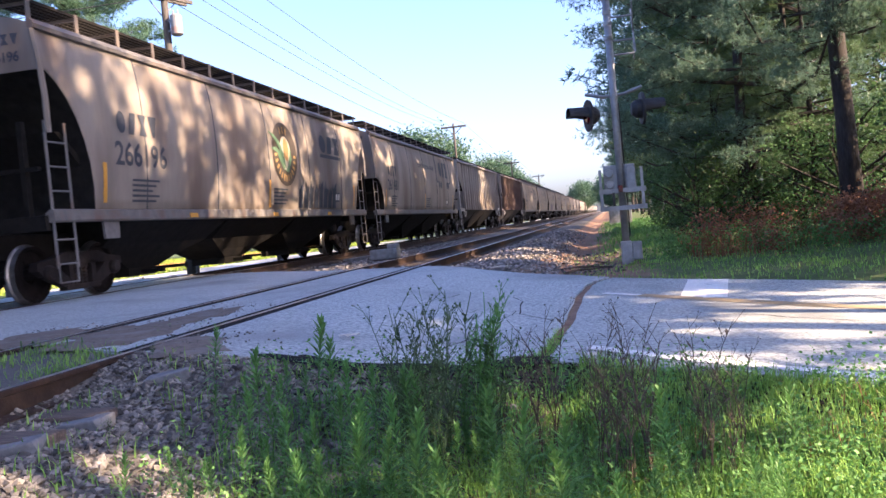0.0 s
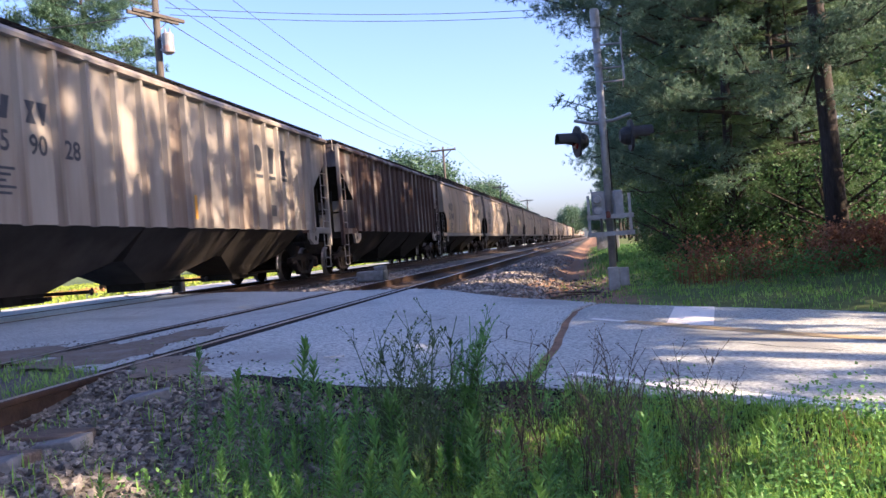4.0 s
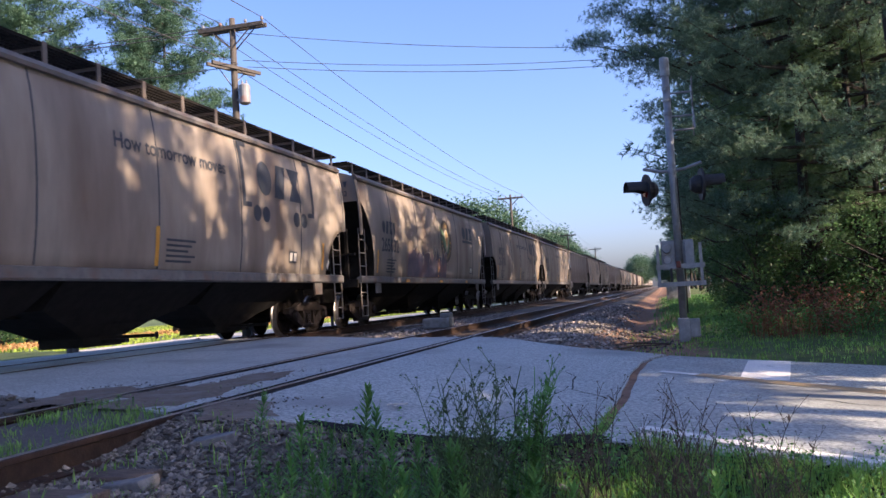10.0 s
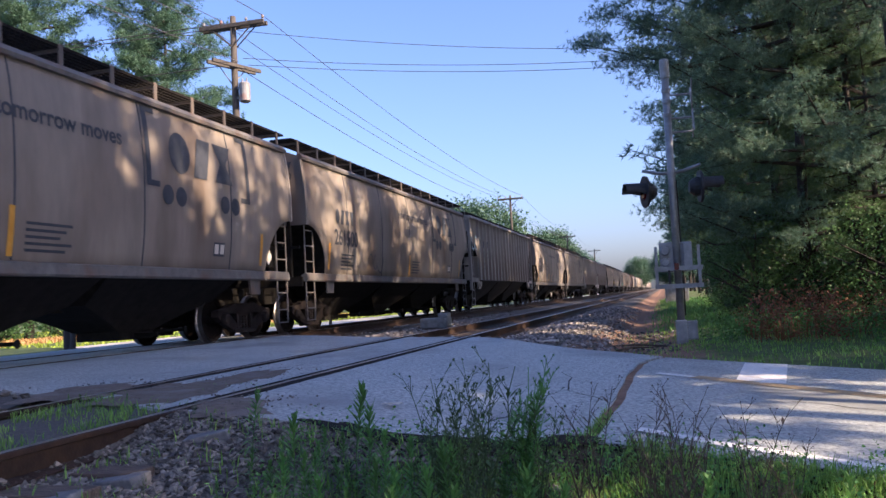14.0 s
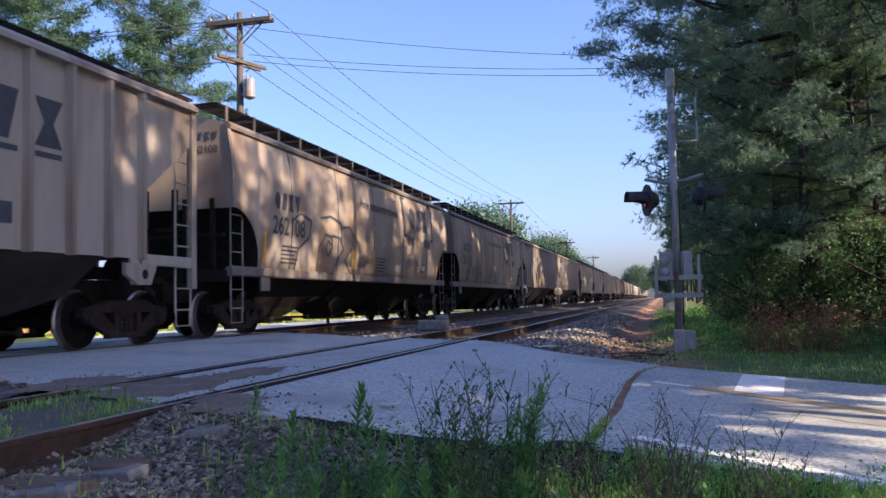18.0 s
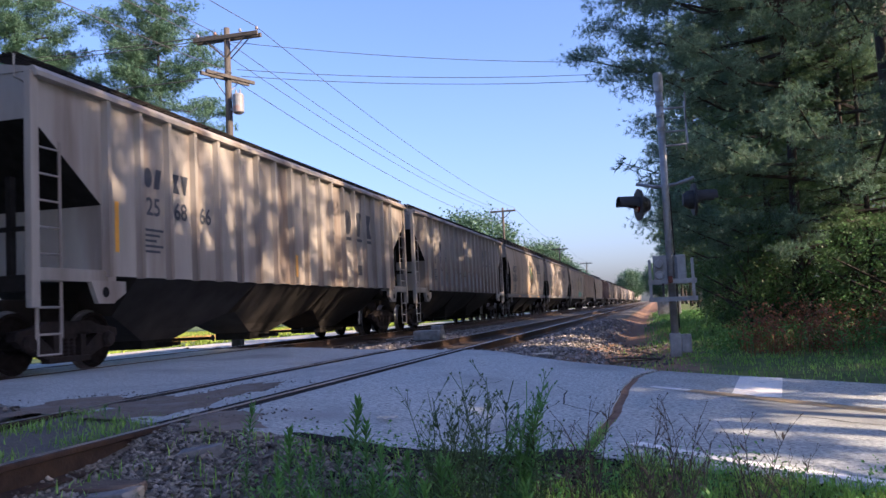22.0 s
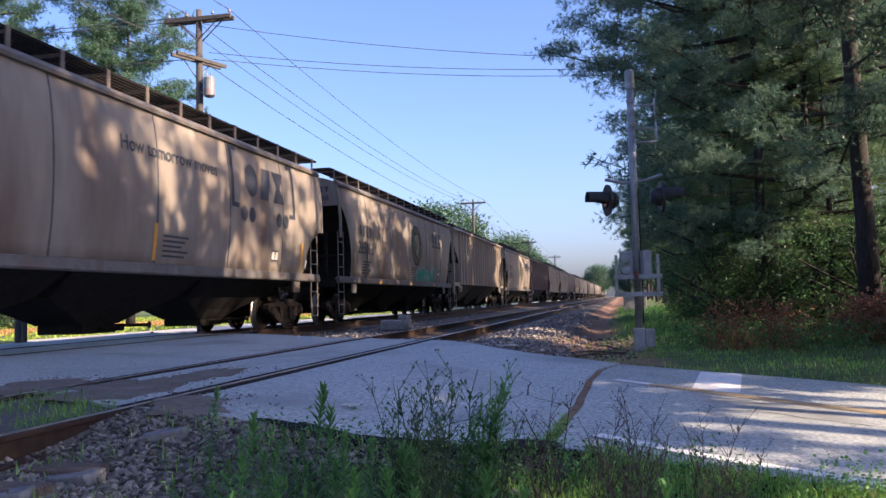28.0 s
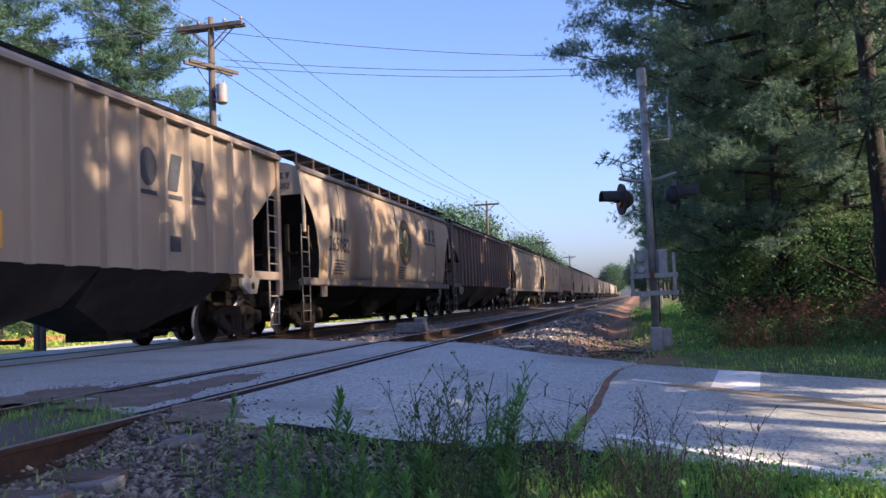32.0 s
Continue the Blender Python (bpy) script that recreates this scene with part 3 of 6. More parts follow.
def build_truck(car, y):
    truck = new("truck")
    truck.parent = car
    truck.matrix_basis = pose(0, y, 0)
    for s in (1, -1):
        bm = bmesh.new()
        # side frame with two windows: top chord, tension members, columns
        prism(bm, [(-1.12, 0.5), (-1.1, 0.63), (-0.72, 0.68), (-0.45, 0.76), (0.45, 0.76), (0.72, 0.68), (1.1, 0.63), (1.12, 0.5), (0.6, 0.56), (-0.6, 0.56)], "x", 0.93, 1.08)
        for k in (-1, 1):
            prism(bm, [(k * 0.98, 0.42), (k * 1.1, 0.52), (k * 0.7, 0.6), (k * 0.28, 0.3), (k * 0.28, 0.16), (k * 0.45, 0.2)], "x", 0.94, 1.07)
            prism(bm, [(k * 0.24, 0.2), (k * 0.34, 0.2), (k * 0.36, 0.6), (k * 0.24, 0.6)], "x", 0.93, 1.08)
        box(bm, 0.93, 1.09, -0.46, 0.46, 0.15, 0.24, 0.015)
        ob = part("side_frame", bm, M_TRUCK, truck)
        if s < 0:
            ob.matrix_basis = pose(0, 0, 0, 0, 0, 180)
        for k in (-0.865, 0.865):
            bm = bmesh.new()
            tube(bm, [(s * 1.06, k, 0.457), (s * 1.12, k, 0.457), (s * 1.16, k, 0.457)], [0.13, 0.125, 0.09], 14)
            part("bearing_cap", bm, M_TRUCK, truck)
    bm = bmesh.new()
    for k in (-0.13, 0.0, 0.13):
        pts, rad = [], []
        for i in range(11):
            pts.append((1.0, k, 0.24 + 0.028 * i))
            rad.append(0.06 if i % 2 else 0.047)
        tube(bm, pts, rad, 6)
    part("spring_nest", bm, M_TRUCK, truck)
    bm = bmesh.new()
    box(bm, -1.05, 1.05, -0.2, 0.2, 0.5, 0.72, 0.02)
    part("bolster", bm, M_TRUCK, truck)
    bm = bmesh.new()
    for k in (-0.36, 0.36):
        box(bm, -0.8, 0.8, k - 0.05, k + 0.05, 0.33, 0.43)
    part("brake_beam", bm, M_TRUCK, truck)
    return truck


def wheelset_mesh():
    bm = bmesh.new()
    for s in (-1, 1):
        prof = [(0.0, 0.72), (0.12, 0.72), (0.16, 0.745), (0.36, 0.765), (0.4, 0.82), (0.445, 0.825), (0.455, 0.74), (0.482, 0.715), (0.48, 0.69), (0.4, 0.69), (0.36, 0.74), (0.14, 0.7), (0.0, 0.68)]
        n = 22
        rings = [[bm.verts.new((s * x, r * math.cos(2 * math.pi * i / n), r * math.sin(2 * math.pi * i / n))) for i in range(n)] if r > 0 else None for r, x in prof]
        for (a, pa), (b, pb) in zip(zip(rings, prof), list(zip(rings, prof))[1:]):
            if a and b:
                for i in range(n):
                    f = bm.faces.new((a[i], a[(i + 1) % n], b[(i + 1) % n], b[i]))
                    if pa[0] >= 0.44 and pb[0] >= 0.44:
                        f.material_index = 1
        # casting marks on the wheel plate
        for k in range(3):
            a = 2.1 * k
            box(bm, s * 0.77 - 0.006, s * 0.77 + 0.006, 0.24 * math.cos(a) - 0.03, 0.24 * math.cos(a) + 0.03, 0.24 * math.sin(a) - 0.015, 0.24 * math.sin(a) + 0.015)
    tube(bm, [(-1.05, 0, 0), (1.05, 0, 0)], 0.085, 10)
    bmesh.ops.recalc_face_normals(bm, faces=bm.faces[:])
    me = bpy.data.meshes.new("wheelset")
    bm.to_mesh(me)
    bm.free()
    me.materials.append(M_WHEEL)
    me.materials.append(M_TREAD)
    return me


WHEELSET = wheelset_mesh()


def common_gear(car, half, sill_z, ladder_mat, ladder_top):
    """Couplers, centre sill, ladders, brake gear, trucks."""
    bm = bmesh.new()
    box(bm, -0.25, 0.25, -half - 0.32, half + 0.32, 0.72, 1.12, 0.02)
    part("centre_sill", bm, M_BLACK, car)
    for s in (-1, 1):
        bm = bmesh.new()
        y = s * (half + 0.32)
        box(bm, -0.09, 0.09, min(y, y + s * 0.3), max(y, y + s * 0.3), 0.8, 0.97, 0.02)
        prism(bm, [(-0.14, y + s * 0.22), (0.16, y + s * 0.22), (0.17, y + s * 0.4), (0.06, y + s * 0.36), (-0.02, y + s * 0.42), (-0.15, y + s * 0.38)], "z", 0.74, 1.02)
        part("coupler", bm, M_TRUCK, car)
        bm = bmesh.new()
        box(bm, -1.45, 1.45, s * half - 0.06, s * half + 0.06, sill_z - 0.25, sill_z - 0.02, 0.01)
        part("end_sill", bm, M_BLACK, car)
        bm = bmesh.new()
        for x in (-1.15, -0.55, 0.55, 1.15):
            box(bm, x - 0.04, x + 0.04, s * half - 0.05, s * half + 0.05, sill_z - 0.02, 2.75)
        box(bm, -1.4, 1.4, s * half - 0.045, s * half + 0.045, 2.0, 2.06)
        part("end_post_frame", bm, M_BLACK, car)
        bm = bmesh.new()
        tube(bm, [(0.2, s * (half + 0.12), 0.95), (0.24, s * (half + 0.3), 0.6), (0.1, s * (half + 0.42), 0.5)], 0.025, 6)
        part("air_hose", bm, M_BLACK, car)
        for side in (1, -1):
            yc = s * (half - 0.3)
            part("ladder", ladder(bmesh.new(), side * 1.5, yc - 0.24, yc + 0.24, 0.52, ladder_top), ladder_mat, car)
            bm = bmesh.new()
            x = side * 1.5
            tube(bm, [(x, yc - 0.22, 0.62), (x, yc - 0.22, 0.3), (x, yc + 0.22, 0.3), (x, yc + 0.22, 0.62)], 0.018, 5)
            part("stirrup_step", bm, ladder_mat, car)
        # jacking bracket under the side sill
        for side in (1, -1):
            bm = bmesh.new()
            y = s * (half - 1.55)
            prism(bm, [(y - 0.24, sill_z), (y + 0.24, sill_z), (y + 0.2, sill_z - 0.42), (y - 0.2, sill_z - 0.42)], "x", side * 1.46, side * 1.5)
            part("jacking_pad", bm, ladder_mat, car)
    bm = bmesh.new()
    tube(bm, [(-0.75, -half - 0.1, 2.0), (-0.75, -half - 0.2, 2.0)], 0.02, 6)
    for a in range(16):
        p, q = 2 * math.pi * a / 16, 2 * math.pi * (a + 1) / 16
        tube(bm, [(-0.75 + 0.27 * math.cos(p), -half - 0.2, 2 + 0.27 * math.sin(p)), (-0.75 + 0.27 * math.cos(q), -half - 0.2, 2 + 0.27 * math.sin(q))], 0.016, 5, False)
    for a in range(4):
        p = math.pi * a / 2
        tube(bm, [(-0.75, -half - 0.2, 2), (-0.75 + 0.27 * math.cos(p), -half - 0.2, 2 + 0.27 * math.sin(p))], 0.014, 5, False)
    part("brake_wheel", bm, M_TRUCK, car)
    bm = bmesh.new()
    tube(bm, [(0.6, half - 1.0, 1.3), (0.6, half - 0.35, 1.3)], 0.2, 12)
    part("air_reservoir", bm, M_BLACK, car)
    for s in (-1, 1):
        truck = build_truck(car, s * (half - 1.25))
        for k in (-0.865, 0.865):
            w = new("wheelset", WHEELSET)
            w.parent = truck
            w.matrix_basis = pose(0, k, 0.457)


def pocket(car, y, reach, top, wide, material):
    """A hopper pocket: upright sides, steep slope sheets below, and a small outlet gate."""
    bm = bmesh.new()
    rings = []
    for z, l, w in ((top, reach, wide), (0.82, 0.93 * reach, 0.86), (0.56, 0.52 * reach, 0.6), (0.36, 0.54, 0.46)):
        rings.append([bm.verts.new((sx * w, y + sy * l, z)) for sx, sy in ((-1, -1), (1, -1), (1, 1), (-1, 1))])
    for p, q in zip(rings, rings[1:]):
        for i in range(4):
            bm.faces.new((p[i], p[(i + 1) % 4], q[(i + 1) % 4], q[i]))
    bm.faces.new(rings[0])
    bm.faces.new(rings[-1][::-1])
    bmesh.ops.recalc_face_normals(bm, faces=bm.faces[:])
    hop = part("hopper_chute", bm, material, car)
    bm = bmesh.new()
    box(bm, -0.44, 0.44, y - 0.5, y + 0.5, 0.2, 0.37, 0.01)
    box(bm, 0.44, 0.9, y - 0.06, y + 0.06, 0.24, 0.31)
    part("outlet_gate", bm, M_BLACK, hop)
    return hop


def build_round_car(cut=end_cut):
    car = thing("hopper_car", "round-sided covered hopper car in dusty grey paint", "freight car", group="freight train cars")
    # shell
    ds = [0, 0.06, 0.15, 0.3, 0.5, 0.7, 0.85, 0.97, 1.06, 1.12, 1.15, 1.6]
    ys = [-HALF + d for d in ds] + [-HALF + 1.6 + (2 * HALF - 3.2) * i / 12 for i in range(1, 12)] + [HALF - d for d in reversed(ds)]
    bm = bmesh.new()
    rings = []
    for y in ys:
        lo = cut(HALF - abs(y))
        zs = [lo + (4.1 - lo) * i / 9 for i in range(10)]
        right = [(round_x(z), z) for z in zs] + ROUND_ROOF
        pts = right + [(-x, z) for x, z in reversed(right[:-1])]
        rings.append([bm.verts.new((x, y, z)) for x, z in pts])
    m = len(rings[0])
    for a, b in zip(rings, rings[1:]):
        for k in range(m - 1):
            bm.faces.new((a[k], b[k], b[k + 1], a[k + 1]))
        # underside strip in black, with the shade under the car in its colour
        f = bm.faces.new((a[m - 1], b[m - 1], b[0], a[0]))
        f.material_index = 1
    bm.faces.new(rings[0])
    bm.faces.new(rings[-1][::-1])
    bmesh.ops.recalc_face_normals(bm, faces=bm.faces[:])
    for f in bm.faces:
        if f.material_index == 0 and len(f.verts) == 4:
            f.smooth = True
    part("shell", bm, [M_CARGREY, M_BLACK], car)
    # eave lip, side sill
    for s in (1, -1):
        bm = bmesh.new()
        prism(bm, [(s * 1.46, 4.1), (s * 1.56, 4.11), (s * 1.57, 4.17), (s * 1.5, 4.26), (s * 1.44, 4.24)], "y", -HALF - 0.03, HALF + 0.03)
        part("eave_rail", bm, M_LADDER, car)
        bm = bmesh.new()
        prism(bm, [(s * 1.4, 1.22), (s * 1.54, 1.22), (s * 1.56, 1.25), (s * 1.55, 1.4), (s * 1.5, 1.42), (s * 1.4, 1.36)], "y", -HALF + 0.02, HALF - 0.02)
        part("side_sill", bm, M_LADDER, car)
        for d in (-5.6, -2.8, 0.0, 2.8, 5.6):
            bm = bmesh.new()
            zs = [1.42 + (4.1 - 1.42) * i / 10 for i in range(11)]
            for za, zb in zip(zs, zs[1:]):
                xa, xb = s * round_x(za), s * round_x(zb)
                e = s * 0.008
                vs = [bm.verts.new(c) for c in ((xa, d - 0.02, za), (xa + e, d - 0.008, za), (xa + e, d + 0.008, za), (xa, d + 0.02, za), (xb, d - 0.02, zb), (xb + e, d - 0.008, zb), (xb + e, d + 0.008, zb), (xb, d + 0.02, zb))]
                for q in ((0, 1, 5, 4), (1, 2, 6, 5), (2, 3, 7, 6)):
                    bm.faces.new([vs[i] for i in q])
            bmesh.ops.recalc_face_normals(bm, faces=bm.faces[:])
            part("panel_seam", bm, M_INK, car)
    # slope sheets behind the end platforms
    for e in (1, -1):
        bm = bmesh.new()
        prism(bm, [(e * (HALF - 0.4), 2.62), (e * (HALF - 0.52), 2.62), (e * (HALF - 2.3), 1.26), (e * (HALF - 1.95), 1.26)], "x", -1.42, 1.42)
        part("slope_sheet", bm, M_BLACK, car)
    # corner posts
    for s in (1, -1):
        for e in (1, -1):
            bm = bmesh.new()
            zs = [2.55, 3.1, 3.6, 4.1]
            tube(bm, [(s * (round_x(z) + 0.0), e * HALF, z) for z in zs], 0.045, 6)
            part("corner_post", bm, M_CARGREY, car)
    # hoppers and outlet gates
    for y in (-4.15, 0.0, 4.15):
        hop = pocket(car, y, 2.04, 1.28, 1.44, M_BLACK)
        bm = bmesh.new()
        tube(bm, [(-0.5, y + 0.6, 0.32), (1.02, y + 0.6, 0.32), (1.06, y + 0.6, 0.32)], [0.03, 0.03, 0.07], 8)
        part("gate_shaft", bm, M_BLACK, hop)
    # roof walks
    for s in (1, -1):
        bm = bmesh.new()
        n = 176
        for i in range(n):
            y = -HALF - 0.25 + (2 * HALF + 0.5) * i / (n - 1)
            box(bm, min(s * 0.86, s * 1.4), max(s * 0.86, s * 1.4), y - 0.004, y + 0.004, 4.55, 4.59)
        for x in (0.86, 0.97, 1.08, 1.19, 1.3, 1.4):
            box(bm, s * x - 0.005, s * x + 0.005, -HALF - 0.25, HALF + 0.25, 4.545, 4.59)
        part("roof_walk", bm, M_BLACK, car)
        first = None
        for i in range(15):
            y = -HALF + 0.1 + (2 * HALF - 0.2) * i / 14
            if first is None:
                bm = bmesh.new()
                box(bm, s * 1.405 - 0.012, s * 1.405 + 0.012, -0.045, 0.045, 4.2, 4.6)
                box(bm, min(s * 0.86, s * 1.4), max(s * 0.86, s * 1.4), -0.02, 0.02, 4.5, 4.545)
                first = part("roof_walk_bracket", bm, M_LADDER, car)
                first.matrix_basis = pose(0, y, 0)
            else:
                again(first, pose(0, y, 0))
    bm = bmesh.new()
    for i in range(4):
        y0 = -HALF + 0.7 + i * 3.95
        box(bm, -0.42, 0.42, y0, y0 + 3.7, 4.4, 4.56, 0.03)
    part("hatch_cover", bm, M_CARGREY, car)
    common_gear(car, HALF, 1.35, M_LADDER, 2.75)
    return car


RIB_HALF = 8.68


def build_ribbed_car():
    car = thing("ribbed_hopper_car", "rib-sided covered hopper car in streaked grey paint", "freight car", group="freight train cars")
    h = RIB_HALF
    side = [(-h + 1.45, 1.42), (h - 1.45, 1.42), (h - 1.45, 2.5), (h, 3.55), (h, 4.2), (-h, 4.2), (-h, 3.55), (-h + 1.45, 2.5)]
    bm = bmesh.new()
    prism(bm, side, "x", -1.5, 1.5)
    ro = [(-1.52, 4.2), (1.52, 4.2), (1.5, 4.26), (0.8, 4.38), (0, 4.42), (-0.8, 4.38), (-1.5, 4.26)]
    prism(bm, ro, "y", -h - 0.02, h + 0.02)
    # faces that look down turn black: underside shade put into the colour
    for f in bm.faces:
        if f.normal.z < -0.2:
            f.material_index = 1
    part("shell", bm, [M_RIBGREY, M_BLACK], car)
    # outside posts
    n = 18
    for s in (1, -1):
        first = None
        for i in range(n):
            y = -h + 1.55 + (2 * h - 3.1) * i / (n - 1)
            if first is None:
                bm = bmesh.new()
                prism(bm, [(-0.07, 1.5), (-0.045, 1.6), (0.045, 1.6), (0.07, 1.5)], "z", 1.4, 4.18)
                for v in bm.verts:   # taper outwards
                    v.co = Vector((s * v.co.y, v.co.x, v.co.z))
                bmesh.ops.recalc_face_normals(bm, faces=bm.faces[:])
                first = part("side_post", bm, M_RIBGREY, car)
                first.matrix_basis = pose(0, y, 0)
            else:
                again(first, pose(0, y, 0))
        bm = bmesh.new()
        prism(bm, [(s * 1.49, 4.12), (s * 1.62, 4.13), (s * 1.62, 4.2), (s * 1.54, 4.28), (s * 1.49, 4.26)], "y", -h - 0.02, h + 0.02)
        part("eave_rail", bm, M_RIBGREY, car)
        for e in (1, -1):
            bm = bmesh.new()
            box(bm, min(s * 1.44, s * 1.55), max(s * 1.44, s * 1.55), e * h - 0.08, e * h + 0.08, 0.95, 4.2, 0.01)
            part("corner_post", bm, M_RIBGREY, car)
            bm = bmesh.new()
            ya, yb = sorted((e * h, e * (h - 1.55)))
            box(bm, min(s * 1.46, s * 1.54), max(s * 1.46, s * 1.54), ya, yb, 1.32, 1.5, 0.008)
            part("end_side_sill", bm, M_RIBGREY, car)
            bm = bmesh.new()
            c = e * (h - 1.55)
            prism(bm, [(c - e * 0.1, 1.0), (c + e * 0.25, 1.0), (c + e * 0.42, 1.34), (c - e * 0.42, 1.34), (c - e * 0.42, 1.16)], "x", min(s * 1.47, s * 1.545), max(s * 1.47, s * 1.545))
            plate = part("jacking_plate", bm, M_RIBGREY, car)
            bm = bmesh.new()
            tube(bm, [(s * 1.5, c + e * 0.08, 1.17), (s * 1.549, c + e * 0.08, 1.17)], 0.08, 14)
            part("plate_hole", bm, M_BLACK, plate, "dark round hole")
    # chutes: three pockets in one dark paint that also holds their shade
    for y in (-4.2, 0.0, 4.2):
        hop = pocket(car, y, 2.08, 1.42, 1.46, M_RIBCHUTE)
        bm = bmesh.new()
        tube(bm, [(-0.6, y + 0.62, 0.33), (1.2, y + 0.62, 0.33), (1.25, y + 0.62, 0.33)], [0.03, 0.03, 0.07], 8)
        part("gate_shaft", bm, M_BLACK, hop)
    # roof: hatches and running boards
    bm = bmesh.new()
    for i in range(4):
        y0 = -h + 0.6 + i * 3.85
        box(bm, -0.4, 0.4, y0, y0 + 3.6, 4.38, 4.5, 0.03)
    part("hatch_cover", bm, M_RIBGREY, car)
    for s in (1, -1):
        bm = bmesh.new()
        for x in (0.95, 1.04, 1.13, 1.22, 1.31, 1.4):
            box(bm, s * x - 0.012, s * x + 0.012, -h - 0.2, h + 0.2, 4.4, 4.43)
        for i in range(36):
            y = -h - 0.15 + (2 * h + 0.3) * i / 35
            box(bm, min(s * 0.95, s * 1.41), max(s * 0.95, s * 1.41), y - 0.01, y + 0.01, 4.385, 4.4)
        part("roof_walk", bm, M_BLACK, car)
        for e in (1, -1):
            bm = bmesh.new()
            tube(bm, [(s * 1.4, e * (h + 0.2), 4.4), (s * 1.4, e * (h + 0.2), 4.08), (s * 1.4, e * h, 4.05)], 0.016, 5)
            part("walk_brace", bm, M_RIBGREY, car)
    common_gear(car, h, 1.42, M_RIBGREY, 3.3)
    return car


# chute paint darkened: shade beneath the body is part of this colour
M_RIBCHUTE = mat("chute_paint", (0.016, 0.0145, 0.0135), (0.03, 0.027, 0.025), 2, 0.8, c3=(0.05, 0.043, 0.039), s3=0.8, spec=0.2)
round_car = build_round_car()
deep_car = build_round_car(deep_cut)
ribbed_car = build_ribbed_car()


# ---- lettering and marks ----
def text_mesh(s, size):
    cu = bpy.data.curves.new("letters", "FONT")
    cu.body, cu.size, cu.align_x, cu.align_y, cu.extrude, cu.offset = s, size, "CENTER", "CENTER", 0.0, 0.018 * size
    ob = bpy.data.objects.new("letters", cu)
    scene.collection.objects.link(ob)
    me = bpy.data.meshes.new_from_object(ob)
    bm = bmesh.new()
    bm.from_mesh(me)
    slice_rows(bm)
    bm.to_mesh(me)
    bm.free()
    bpy.data.objects.remove(ob)
    bpy.data.curves.remove(cu)
    return me


def side_x(car_round, z):
    return round_x(z) + 0.012 if car_round else 1.512


def wrap(me, car_round, y, z):
    """Lays a flat mesh (u right, v up) on the near side of a car; u runs towards the trailing end."""
    for v in me.vertices:
        u, w = v.co.x, v.co.y
        v.co = (side_x(car_round, z + w) + v.co.z, y + u, z + w)


def mark(name, car, car_round, me, y, z, material, label=""):
    wrap(me, car_round, y, z)
    me.materials.clear()
    me.materials.append(material)
    ob = new(name, me)
    ob.parent = car
    if label:
        ob["label"] = label
    return ob


def slice_rows(bm, step=0.16):
    """Cuts a flat mark into rows, so that it can follow the bowed side."""
    vs = [v.co.y for v in bm.verts]
    k = math.floor(min(vs) / step) + 1
    while k * step < max(vs):
        bmesh.ops.bisect_plane(bm, geom=bm.verts[:] + bm.edges[:] + bm.faces[:], plane_co=(0, k * step, 0), plane_no=(0, 1, 0))
        k += 1
    bmesh.ops.triangulate(bm, faces=bm.faces[:])


def stroke(pts, width):
    """A painted line of some width through points."""
    polys = []
    for (a, b), (c, d) in zip(pts, pts[1:]):
        l = math.hypot(c - a, d - b) or 1
        ox, oy = -(d - b) / l * width / 2, (c - a) / l * width / 2
        polys.append([(a - ox, b - oy), (c - ox, d - oy), (c + ox, d + oy), (a + ox, b + oy)])
    return polys


def flat(polys):
    bm = bmesh.new()
    for poly in polys:
        bm.faces.new([bm.verts.new((u, v, 0)) for u, v in poly])
    slice_rows(bm)
    me = bpy.data.meshes.new("mark")
    bm.to_mesh(me)
    bm.free()
    return me


def rect(u0, u1, v0, v1):
    return [(u0, v0), (u1, v0), (u1, v1), (u0, v1)]


def disc(r, u=0, v=0, n=28, squash=1.0):
    return [(u + r * math.cos(2 * math.pi * i / n), v + squash * r * math.sin(2 * math.pi * i / n)) for i in range(n)]


def plain_shape(kind, w, h):
    """A plain solid shape of a letter's size: oval, slanted bar, waisted block or wedge."""
    if kind == "oval":
        return [(0.5 * w * math.cos(2 * math.pi * i / 16), 0.5 * h * math.sin(2 * math.pi * i / 16)) for i in range(16)]
    if kind == "slant":
        return [(-0.5 * w, -0.5 * h), (0.18 * w, -0.5 * h), (0.5 * w, 0.5 * h), (-0.18 * w, 0.5 * h)]
    if kind == "waist":
        return [(-0.5 * w, -0.5 * h), (0.5 * w, -0.5 * h), (0.16 * w, 0), (0.5 * w, 0.5 * h), (-0.5 * w, 0.5 * h), (-0.16 * w, 0)]
    return [(-0.12 * w, -0.5 * h), (0.12 * w, -0.5 * h), (0.5 * w, 0.5 * h), (-0.5 * w, 0.5 * h)]


SHAPES = ("oval", "slant", "waist", "wedge")


def shape_row(n, w, h, gap):
    """The owner's initials as plain shapes, each with its offset along the row."""
    return [((i - (n - 1) / 2) * (w + gap), plain_shape(SHAPES[i], w, h)) for i in range(n)]


END_X, END_Z = 0.95, 3.72     # the number on the end


